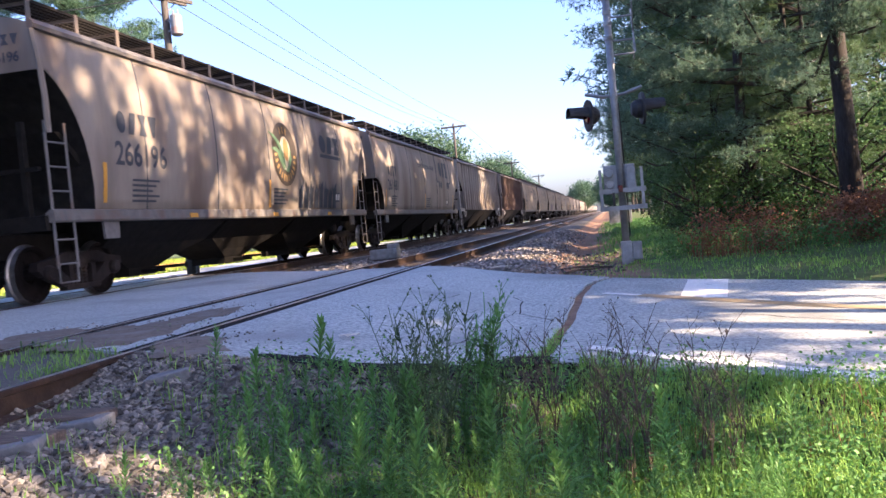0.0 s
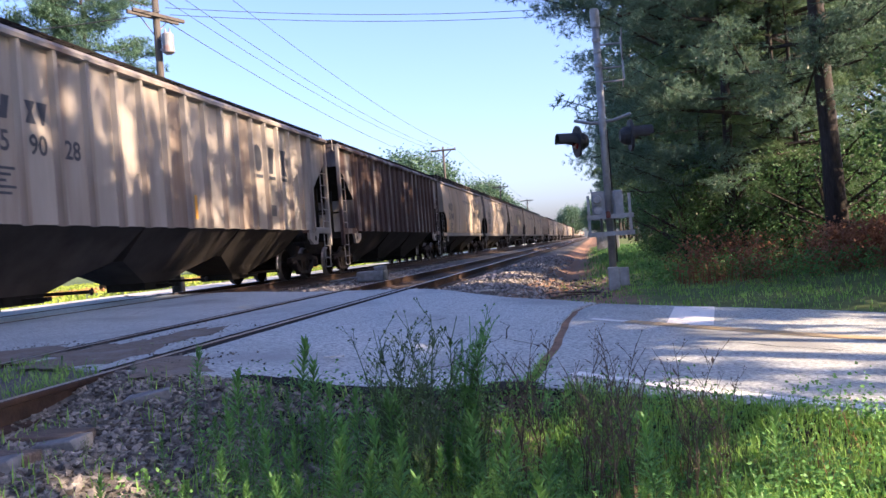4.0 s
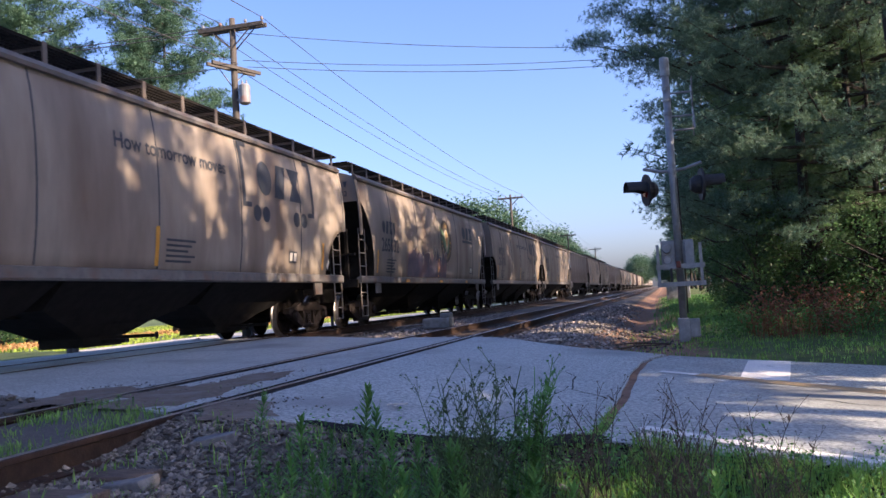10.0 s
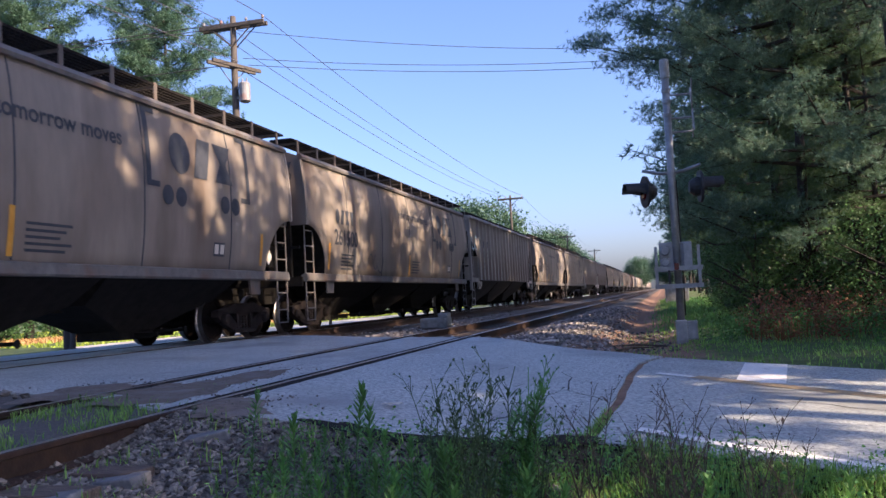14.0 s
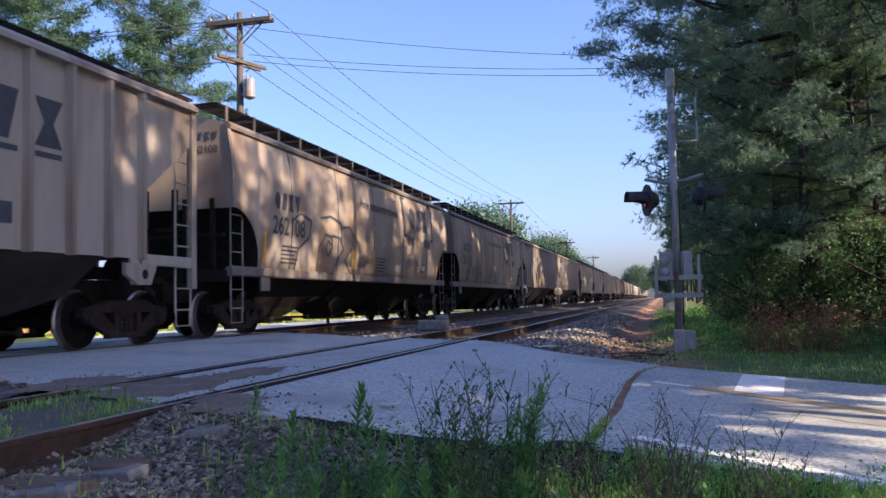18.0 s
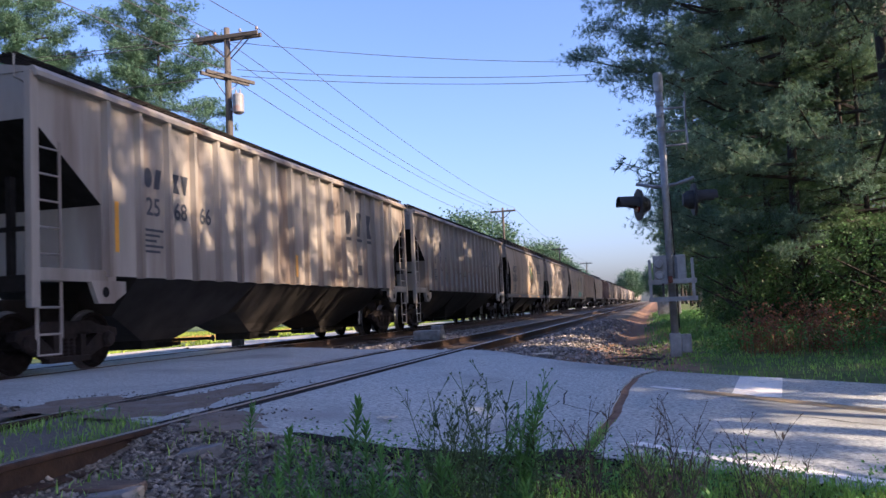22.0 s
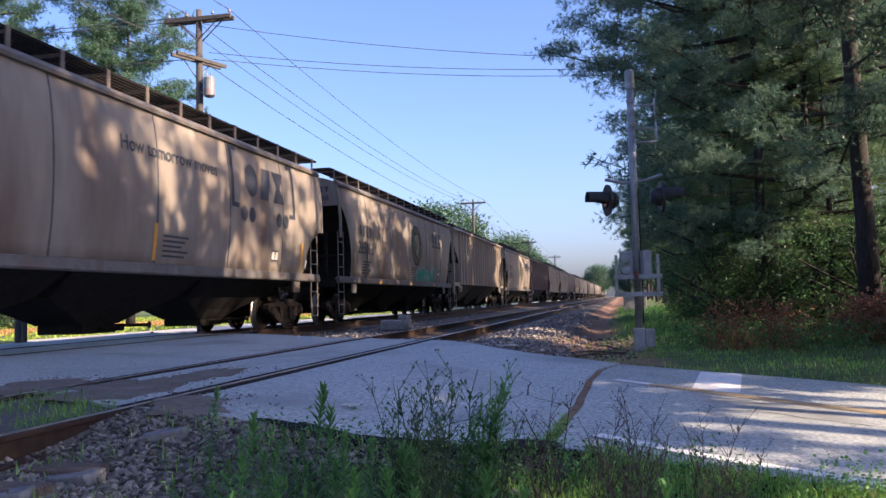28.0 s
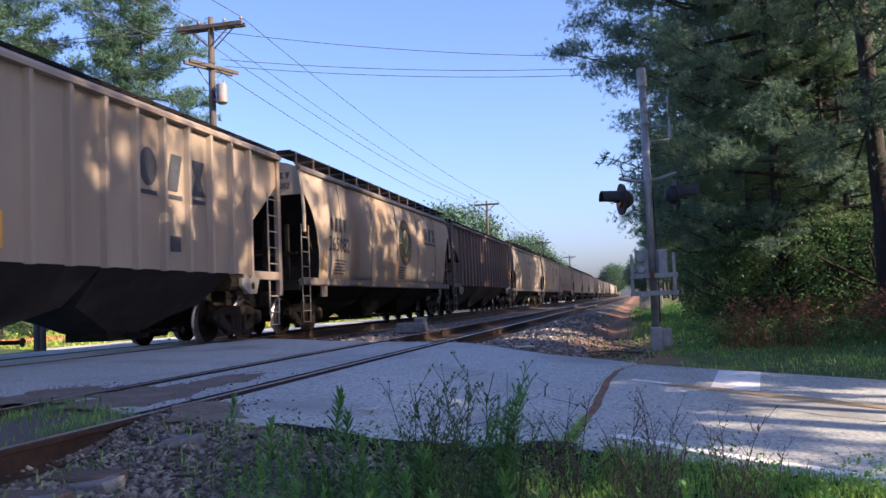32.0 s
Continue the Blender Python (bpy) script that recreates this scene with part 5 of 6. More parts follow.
def build_wood():
    reach_left = ((7.1, 178, 6.4), (7.5, 171, 5.8), (8.1, 183, 5.6), (8.7, 176, 5.3), (9.3, 187, 4.9), (9.9, 174, 4.6), (6.0, 177, 4.6), (5.2, 183, 4.7), (4.3, 175, 4.3), (3.6, 185, 4.6), (2.8, 178, 4.3), (2.1, 183, 4.3), (2.4, 171, 4.2))
    a = pine(3, 11, 2.8, 4.4, 40, per=11, tuft=56, nodes=2.8, ball=0.2, needle=0.13, width=0.011, extra=reach_left)
    b = pine(8, 15, 4.5, 4.2, 40, per=6, tuft=40, nodes=2.4, ball=0.22, needle=0.17, width=0.026, needle_mat=M_NEEDLE_DIM)
    c = pine(14, 15, 1.6, 4.0, 60, per=6, tuft=46, nodes=2.4, ball=0.2, needle=0.16, width=0.019, needle_mat=M_NEEDLE_SUN)
    d = pine(21, 19, 8.0, 4.0, 20, per=6, tuft=40, nodes=2.4, ball=0.22, needle=0.17, width=0.026, needle_mat=M_NEEDLE_DIM, extra=((7.8, 262, 2.8), (7.1, 288, 2.5), (6.4, 240, 2.6), (5.6, 272, 2.4), (4.8, 300, 2.0), (8.3, 228, 3.2), (4.2, 255, 1.8)), label="tall pine with a long bare trunk")
    place(a, [(4.6, 21.5, 0, 1.0)])
    place(b, [(5.4, 28.5, 20, 1.0)])
    place(c, [(4.9, 21.4, 50, 0.55), (3.4, 26, 120, 0.9), (6.2, 23.6, 190, 0.7), (3.0, 23.2, 290, 0.45)])
    place(d, [(4.9, 18.6, 0, 1.0), (3.35, 21.6, 140, 0.72)])
    # the same kinds, thinner, where they stand far off or beside the view
    a2 = pine(3, 17, 3.2, 4.4, 50, per=10, needle=0.4, width=0.06, tuft=3)
    b2 = pine(8, 19, 5.5, 4.2, 46, per=10, needle=0.4, width=0.06, tuft=3)
    c2 = pine(14, 15, 2.2, 4.0, 50, per=10, needle=0.4, width=0.06, tuft=3)
    d2 = pine(21, 21, 8.5, 4.4, 42, per=11, needle=0.36, width=0.06, tuft=2, label="tall pine with a long bare trunk")
    place(a2, [(3.9, 36, 20, 1.0), (4.4, 56, 340, 1.0), (5.0, 84, 10, 1.0), (4.5, 112, 0, 1.0), (5.2, 150, 20, 1.0), (5, 200, 350, 1.0), (34, 26, 80, 0.72), (32, 44, 140, 0.75), (30, 8, 200, 0.7)])
    place(b2, [(4.4, 45, 260, 1.0), (5.0, 70, 90, 1.0), (5.6, 98, 200, 1.0), (5.4, 130, 20, 1.0), (5.4, 175, 60, 1.0), (38, 34, 10, 0.7), (33, 17, 250, 0.7), (15.5, 8.6, 160, 0.8)])
    place(c2, [(3.6, 64, 10, 1.0), (6.8, 36, 120, 0.8), (7.6, 46, 220, 0.75), (6.8, 58, 320, 0.8), (4.4, 92, 70, 1.0), (4.8, 120, 70, 1.0), (5, 162, 150, 1.1), (5, 230, 40, 1.2), (36, 20, 0, 0.8), (31, 34, 60, 0.85), (35, 56, 160, 0.9), (40, 44, 220, 0.9), (29, 52, 300, 0.8)])
    b3 = pine(48, 19, 5.6, 4.2, 60, per=13, needle=0.4, width=0.12, tuft=7, nodes=2.2, ball=0.3)
    place(b3, [(9.0, 0.9, 70, 1.0)])
    b4 = pine(57, 12.6, 5.4, 4.6, 56, per=13, needle=0.4, width=0.13, tuft=8, nodes=2.3, ball=0.3)
    place(b4, [(8.2, 6.2, 40, 1.0), (9.8, 11.0, 250, 0.95), (10.6, 30.5, 80, 1.2), (9.8, 38, 190, 1.25), (9.4, 47, 300, 1.2), (9.0, 60, 30, 1.25), (9.4, 76, 140, 1.2), (9.0, 93, 250, 1.2), (11.8, 84, 20, 1.6), (9.2, 104, 90, 1.6), (11.4, 112, 10, 1.6), (9.4, 122, 170, 1.6), (10.6, 133, 300, 1.6), (9.2, 145, 40, 1.6), (10.8, 158, 140, 1.6), (9.4, 172, 220, 1.6), (10.4, 188, 330, 1.6), (9.6, 206, 120, 1.6), (10.2, 226, 40, 1.6), (9.8, 250, 200, 1.6)])
    d3 = pine(52, 24, 9.5, 4.8, 62, per=13, needle=0.4, width=0.12, tuft=7, nodes=2.0, ball=0.3, label="tall pine with a long bare trunk")
    place(d3, [(11.6, 3.0, 0, 1.0), (10.8, -3.0, 60, 1.0), (15.4, 3.8, 200, 0.95)])
    place(d2, [(17, -9, 20, 0.9), (16, 10.5, 0, 1.0), (18.5, 12.6, 100, 1.0)])
    e = broadleaf(5, 6.5, 0.5, 2.6, 85, per=110, size=0.08, label="leafy young tree among the pines")
    place(e, [(9.2, 11.8, 10, 0.9), (10.2, 9.3, 80, 0.72), (9.6, 14.2, 300, 1.0), (8.6, 16.6, 120, 0.85), (3.6, 31, 30, 0.9), (7.0, 31, 230, 1.2), (3.2, 40, 300, 0.9), (5.5, 50, 20, 1.1), (9.5, 27.5, 60, 1.3), (11, 36, 40, 1.3)])
    e2 = broadleaf(25, 3.0, 0.1, 1.7, 90, per=80, size=0.075, label="dark undergrowth shrub below the pines")
    place(e2, [(4.4, 24.5, 0, 1), (6.6, 21.8, 50, 1.1), (3.6, 21.8, 100, 1.0), (5.6, 33, 150, 1.3), (2.6, 29, 200, 0.8), (2.8, 36, 250, 1.0), (2.2, 21.6, 300, 0.8), (5.2, 20.2, 350, 1.0), (7.4, 28, 140, 1.3), (9, 33, 10, 1.4), (7.2, 12.4, 30, 1.3), (7.2, 14.4, 200, 1.4), (7.6, 16.3, 110, 1.4)])
    # beyond the train
    f = pine(31, 25, 9, 4.6, 74, per=6, needle=0.24, width=0.04, tuft=40, nodes=3.0, ball=0.3, needle_mat=M_NEEDLE_FAR, label="tall sunlit pine beyond the tracks")
    place(f, [(-32, 50, 0, 1.0), (-41, 47, 130, 1.05), (-50, 60, 40, 1.0), (-46, 36, 220, 0.9)])
    g = broadleaf(9, 15, 2.5, 6.5, 300, per=70, size=0.42, leaf_mat=M_NEEDLE_FAR, label="broad green tree far down the line")
    place(g, [(-25, 118, 0, 1), (-33, 126, 70, 1), (-20, 152, 200, 0.85), (-22, 190, 30, 0.85), (-24, 225, 90, 0.8), (-40, 112, 10, 0.9), (-48, 130, 200, 1), (-60, 120, 100, 1), (2, 330, 0, 1), (-9, 350, 60, 0.9), (12, 320, 150, 1.0), (22, 300, 250, 1), (-30, 330, 250, 1), (14, 260, 20, 1)])
    h = broadleaf(12, 2.6, 0.1, 1.9, 70, per=60, size=0.14, label="low green bush at the field's edge")
    place(h, [(-37, 30, 10, 1.1), (-38, 36, 100, 1.2), (-37.5, 25, 200, 1.0), (-39, 42, 300, 1.3), (-38, 20, 50, 1.1), (-40, 49, 150, 1.3), (-36.5, 15, 250, 1.0), (-48, 38, 0, 1.2), (-46, 34, 80, 1), (-52, 43, 200, 1.3), (-50, 30, 20, 1.2), (-56, 52, 90, 1.4), (-45, 26, 20, 1), (-60, 60, 20, 1.5)])


build_wood()


# ---------------- crossing signal ----------------
def build_signal():
    m = thing("crossing_signal", "grey steel crossing signal mast with black lamp hoods", "railway signal", pose(0.275, 15.3, -0.32))
    H = 5.06
    bm = bmesh.new()
    tube(bm, [(0, 0, 0.4), (0, 0, H)], 0.065, 16)
    part("mast", bm, M_GALV, m, smooth=True)
    bm = bmesh.new()
    tube(bm, [(0, 0, H - 0.32), (0, 0, H - 0.02), (0, 0, H + 0.02)], [0.085, 0.085, 0.07], 16)
    part("mast_cap", bm, M_GALV, m)
    for z in (H - 0.55, H - 0.75, H - 1.0, 3.02):
        bm = bmesh.new()
        tube(bm, [(0, 0, z - 0.03), (0, 0, z + 0.03)], 0.078, 14)
        part("mast_clamp", bm, M_GALV, m)
    bm = bmesh.new()
    box(bm, -0.1, 0.1, -0.1, 0.1, 0.0, 0.42, 0.02)
    part("mast_foot", bm, M_GALV, m)
    bm = bmesh.new()
    box(bm, 0.1, 0.27, -0.1, 0.1, 0.08, 0.4, 0.015)
    part("junction_box", bm, M_GALV, m)
    # crossbuck board, seen edge-on
    bm = bmesh.new()
    for s in (-1, 1):
        prism(bm, [(-0.06 + 0.35 * s, 3.7), (0.06 + 0.35 * s, 3.7), (0.06 - 0.35 * s, 4.6), (-0.06 - 0.35 * s, 4.6)], "x", 0.42, 0.44)
    part("crossbuck", bm, M_GALV, m)
    for z in (3.75, 4.0, 4.42):
        bm = bmesh.new()
        tube(bm, [(0.05, 0, z), (0.43, 0, z)], 0.018, 6)
        part("crossbuck_bracket", bm, M_GALV, m)
    # lamp arm
    bm = bmesh.new()
    tube(bm, [(-0.5, 0.1, 3.12), (-0.2, 0.03, 3.04), (0, 0, 3.03), (0.2, -0.03, 3.05), (0.5, -0.1, 3.13)], 0.03, 8)
    part("lamp_arm", bm, M_GALV, m)
    for s in (-1, 1):
        lamp = new("flashing_lamp")
        lamp.parent = m
        lamp.matrix_basis = pose(s * 0.48, -s * 0.1, 2.74, 0, 0, -72 if s < 0 else 98)
        bm = bmesh.new()   # background disc facing -Y of the lamp
        n = 28
        a = [bm.verts.new((0.29 * math.cos(2 * math.pi * i / n), -0.01, 0.29 * math.sin(2 * math.pi * i / n))) for i in range(n)]
        b = [bm.verts.new((0.28 * math.cos(2 * math.pi * i / n), 0.03, 0.28 * math.sin(2 * math.pi * i / n))) for i in range(n)]
        bm.faces.new(a)
        bm.faces.new(b[::-1])
        for i in range(n):
            bm.faces.new((a[i], b[i], b[(i + 1) % n], a[(i + 1) % n]))
        bmesh.ops.recalc_face_normals(bm, faces=bm.faces[:])
        part("background", bm, M_SIGNALBLACK, lamp)
        bm = bmesh.new()
        tube(bm, [(0, 0.02, 0), (0, 0.12, 0), (0, 0.2, 0)], [0.17, 0.16, 0.1], 16)
        part("housing", bm, M_SIGNALBLACK, lamp)
        bm = bmesh.new()
        tube(bm, [(0, -0.012, 0), (0, -0.04, 0)], [0.15, 0.12], 18)
        part("lens", bm, M_REDLENS, lamp, "dark red lens")
        bm = bmesh.new()   # hood
        rows = []
        for k in range(5):
            y = -0.01 - 0.36 * k / 4
            rows.append([(0.165 * math.cos(t), y, 0.165 * math.sin(t)) for t in [radians(-20 + 220 * i / 14 + (k * 9 if i < 1 else -k * 9 if i > 13 else 0)) for i in range(15)]])
        for inner in (1.0, 0.95):
            vv = [[bm.verts.new((x * inner, y, z * inner)) for x, y, z in r] for r in rows]
            for p, q in zip(vv, vv[1:]):
                for i in range(14):
                    bm.faces.new((p[i], p[i + 1], q[i + 1], q[i]))
        part("hood", bm, M_SIGNALBLACK, lamp)
    # service cage with its gear
    for z in (0.98, 1.29):
        bm = bmesh.new()
        prism(bm, [(-0.4, -0.2), (0.42, -0.2), (0.42, 0.2), (0.39, 0.2), (0.39, -0.17), (-0.37, -0.17), (-0.37, 0.2), (-0.4, 0.2)], "z", z, z + 0.08)
        part("guard_rail", bm, M_GALV, m)
    for x in (-0.36, 0.36):
        bm = bmesh.new()
        box(bm, x - 0.025, x + 0.025, -0.225, -0.202, 0.98, 1.72)
        part("guard_post", bm, M_GALV, m)
    bm = bmesh.new()
    box(bm, -0.3, 0.26, 0.02, 0.16, 1.28, 1.8, 0.015)
    part("equipment_case", bm, M_GALV, m)
    bm = bmesh.new()
    box(bm, 0.1, 0.26, -0.12, 0.0, 1.36, 1.78, 0.015)
    part("side_case", bm, M_GALV, m)
    for z in (1.45, 1.65):
        bm = bmesh.new()
        tube(bm, [(-0.2, -0.1, z), (-0.2, 0.02, z)], [0.07, 0.08], 14)
        part("bell_gong", bm, M_GALV, m)
    bm = bmesh.new()
    box(bm, -0.06, 0.02, -0.24, -0.2, 1.3, 1.42, 0.01)
    part("red_tag", bm, M_REDLENS, m, "small red tag on the rail")
    bm = bmesh.new()
    box(bm, -0.17, 0.1, -0.12, 0.08, 1.0, 1.03)
    box(bm, -0.17, -0.13, -0.21, -0.19, 1.06, 1.3)
    part("cage_floor", bm, M_SIGNALBLACK, m)
    bm = bmesh.new()
    tube(bm, [(0.08, 0.03, 0.5), (0.09, 0.04, 1.3), (0.07, 0.03, 2.9)], 0.015, 6)
    part("conduit", bm, M_SIGNALBLACK, m)


build_signal()


def build_cabinets():
    c = thing("signal_cabinet", "plain grey signal equipment cabinet beside the line", "cabinet", pose(0.8, 54, -0.45))
    bm = bmesh.new()
    box(bm, -0.7, 0.7, -0.5, 0.5, 0, 1.25, 0.03)
    part("body", bm, M_GALV, c)
    bm = bmesh.new()
    box(bm, -0.75, 0.75, -0.55, 0.55, 1.25, 1.31, 0.015)
    part("lid", bm, M_GALV, c)
    bm = bmesh.new()
    box(bm, -0.6, 0.6, -0.512, -0.5, 0.12, 1.15, 0.004)
    part("door", bm, M_GALV, c)
    s = thing("switch_machine", "grey low switch machine between the two tracks", "track machine", pose(-6.75, 24.6, -0.24))
    bm = bmesh.new()
    box(bm, -0.42, 0.42, -0.3, 0.3, 0.06, 0.36, 0.03)
    part("housing", bm, M_GALV, s)
    bm = bmesh.new()
    box(bm, 0.12, 0.42, -0.24, 0.22, 0.36, 0.5, 0.03)
    part("motor_cover", bm, M_GALV, s)
    bm = bmesh.new()
    box(bm, -0.7, 0.7, -0.36, -0.24, -0.02, 0.06)
    box(bm, -0.7, 0.7, 0.24, 0.36, -0.02, 0.06)
    part("base_beam", bm, M_TIE, s)
    bm = bmesh.new()
    tube(bm, [(-0.42, 0.1, 0.2), (-1.4, 0.1, 0.12)], 0.03, 6)
    part("throw_rod", bm, M_GALV, s)


build_cabinets()


# ---------------- utility poles ----------------
POLE_X = -13.7
POLES = [(POLE_X, 25.5, 10.74), (POLE_X, 79, 10.3), (POLE_X + 0.2, 126, 9.4), (POLE_X, -22, 10.7), (POLE_X + 0.6, 172, 9.2)]


def build_pole(first=True):
    p = thing("utility_pole", "weathered wooden utility pole with two crossarms", "utility pole", group="poles along the line")
    H = 11.35
    bm = bmesh.new()
    tube(bm, [(0, 0, -0.2), (0, 0, 4), (0, 0, 8), (0, 0, H)], [0.15, 0.135, 0.12, 0.1], 12)
    part("pole_shaft", bm, M_POLEWOOD, p, smooth=True)
    for s in (-1, 1):
        bm = bmesh.new()
        box(bm, -1.22, 1.22, s * 0.13 - 0.05, s * 0.13 + 0.05, H - 0.42, H - 0.28, 0.01)
        part("crossarm", bm, M_POLEWOOD, p)
        bm = bmesh.new()
        for k in (-1, 1):
            tube(bm, [(k * 0.75, s * 0.13, H - 0.42), (0, s * 0.12, H - 1.1)], 0.022, 5)
        part("arm_brace", bm, M_POLEWOOD, p)
    low = new("lower_arm")
    low.parent = p
    low.matrix_basis = pose(0, 0, H - 1.75, 0, 0, 69)
    for s in (-1, 1):
        bm = bmesh.new()
        box(bm, -1.05, 1.05, s * 0.14 - 0.045, s * 0.14 + 0.045, -0.06, 0.06, 0.01)
        part("crossarm", bm, M_POLEWOOD, low)
    bm = bmesh.new()
    for k in (-1, 1):
        tube(bm, [(k * 0.55, 0.14, -0.05), (0, 0.13, -0.6)], 0.02, 5)
    part("arm_brace", bm, M_GALV, low)
    for x in (-1.12, -0.45, 0.5, 1.12):
        bm = bmesh.new()
        tube(bm, [(x, 0, H - 0.3), (x, 0, H - 0.2), (x, 0, H - 0.18), (x, 0, H - 0.12), (x, 0, H - 0.08)], [0.02, 0.02, 0.055, 0.05, 0.025], 8)
        part("insulator", bm, M_TRANSFORMER, p)
    return p


def build_poles():
    p = build_pole()
    for i, (x, y, top) in enumerate(POLES):
        z = top - 11.35
        ob = p if i == 0 else copy_thing(p, pose(x, y, z, 0, 0, 0))
        ob.matrix_basis = pose(x, y, z)
        if i == 0:
            continue
        for c in [c for c in ob.children if c.name.startswith("lower_arm")]:
            for q in list(c.children) + [c]:
                bpy.data.objects.remove(q)
    H = 11.35
    bm = bmesh.new()
    tube(bm, [(0.38, -0.05, H - 3.05), (0.38, -0.05, H - 3.0), (0.38, -0.05, H - 2.4), (0.38, -0.05, H - 2.35)], [0.12, 0.19, 0.19, 0.14], 16)
    t = part("transformer", bm, M_TRANSFORMER, p, "grey rust-stained transformer can")
    for k in (-0.08, 0.08):
        bm = bmesh.new()
        tube(bm, [(0.38 + k, -0.05, H - 2.36), (0.38 + k, -0.05, H - 2.2)], [0.035, 0.02], 8)
        part("bushing", bm, M_TRANSFORMER, t)
    for z in (H - 2.9, H - 2.55):
        bm = bmesh.new()
        box(bm, 0.1, 0.3, -0.08, -0.02, z, z + 0.06)
        part("mount_bracket", bm, M_TRANSFORMER, t)


build_poles()


def wire(a, b, sag, r=0.015, label="thin dark overhead wire"):
    bm = bmesh.new()
    a, b = Vector(a), Vector(b)
    tube(bm, [a.lerp(b, i / 20) - Vector((0, 0, 4 * sag * (i / 20) * (1 - i / 20))) for i in range(21)], r, 4)
    tagged(part("overhead_wire", bm, M_WIRE), label, "wire", "overhead wires")


def build_wires():
    for (xa, ya, za), (xb, yb, zb) in ((POLES[3], POLES[0]), (POLES[0], POLES[1]), (POLES[1], POLES[2]), (POLES[2], POLES[4])):
        for x in (-1.12, -0.45, 1.12):
            wire((xa + x, ya, za - 0.1), (xb + x, yb, zb - 0.1), 0.7)
        wire((xa + 0.15, ya, za - 1.8), (xb + 0.15, yb, zb - 1.6), 0.8, 0.015)
    x, y, z = POLES[0]
    for dz, dx, end in ((-0.5, 0.15, (7.6, 33.8, 9.8)), (-1.5, 0.35, (7.6, 33.8, 9.75)), (-1.75, 0.5, (7.6, 33.8, 9.5))):
        wire((x + dx, y, z + dz), end, 0.6, 0.011)
    for dz, dy in ((-0.2, 0.0), (-0.3, 0.1), (-1.6, 0.2)):
        wire((x - 0.4, y + dy, z + dz), (-60, 18 + dy, z + dz + 0.5), 0.8)


build_wires()


# ---------------- far side of the tracks ----------------
def build_far_side():
    lane = thing("parallel_road", "pale sunlit road running along the tracks", "road", kind="structure")
    bm = bmesh.new()
    rows = []
    for i in range(61):
        y = -60 + 12 * i
        rows.append([bm.verts.new((x, y, -0.5 + 0.03 * math.sin(y * 0.05))) for x in (-22.8, -20.1, -17.3)])
    for a, b in zip(rows, rows[1:]):
        for k in (0, 1):
            bm.faces.new((a[k], a[k + 1], b[k + 1], b[k]))
    part("road_surface", bm, M_SOILROAD, lane)


build_far_side()


M_BRACKEN = mat("dry_bracken", (0.17, 0.075, 0.045), (0.27, 0.14, 0.08), 2, 0.8, island=0.35, trans=0.35)


# ---------------- foreground plants ----------------
def horseweed(seed, label="green horseweed stalk with narrow upright leaves"):
    """One metre tall: a single stem thick with narrow leaves, tighter and paler towards the tip."""
    rng = np.random.default_rng(seed)
    w = thing("horseweed", label, "weed", group="weeds of the verge")
    bend = rng.uniform(-0.06, 0.06, 2)
    pt = [Vector((bend[0] * f * f + 0.008 * math.sin(9 * f), bend[1] * f * f, f)) for f in [i / 8 for i in range(9)]]
    bm = bmesh.new()
    tube(bm, [pt[0] - Vector((0, 0, 0.05))] + pt[1:], [0.0065 - 0.0045 * i / 8 for i in range(9)], 5)
    part("stem", bm, M_WEED, w)
    tris = []
    n = 84
    for i in range(n):
        f = 0.12 + 0.87 * (i / n) ** 0.75
        k = min(7, int(f * 8))
        p = np.array(pt[k].lerp(pt[k + 1], f * 8 - k))
        a = i * 2.4 + rng.uniform(-0.3, 0.3)
        up = -0.1 + 1.9 * f * f + rng.uniform(-0.25, 0.35)
        d = np.array((math.cos(a), math.sin(a), up))
        d /= np.linalg.norm(d)
        L = (0.1 + 0.12 * math.sin(math.pi * min(1, f * 1.05))) * rng.uniform(0.65, 1.25)
        wd = 0.0135 * rng.uniform(0.7, 1.2) * (0.6 + 0.5 * f)
        s = np.array((-math.sin(a), math.cos(a), 0)) * wd
        mid = p + d * L * 0.5
        tip = p + d * L + np.array((0, 0, -0.3 * L * (1.1 - f)))
        tris += [(p - s * 0.3, p + s * 0.3, mid + s), (p - s * 0.3, mid + s, mid - s), (mid - s, mid + s, tip)]
    me = tri_mesh("leaves", tris)
    me.materials.append(M_WEED)
    b = tagged(new("leaf_spray", me), kind="stuff")
    b.parent = w
    return w


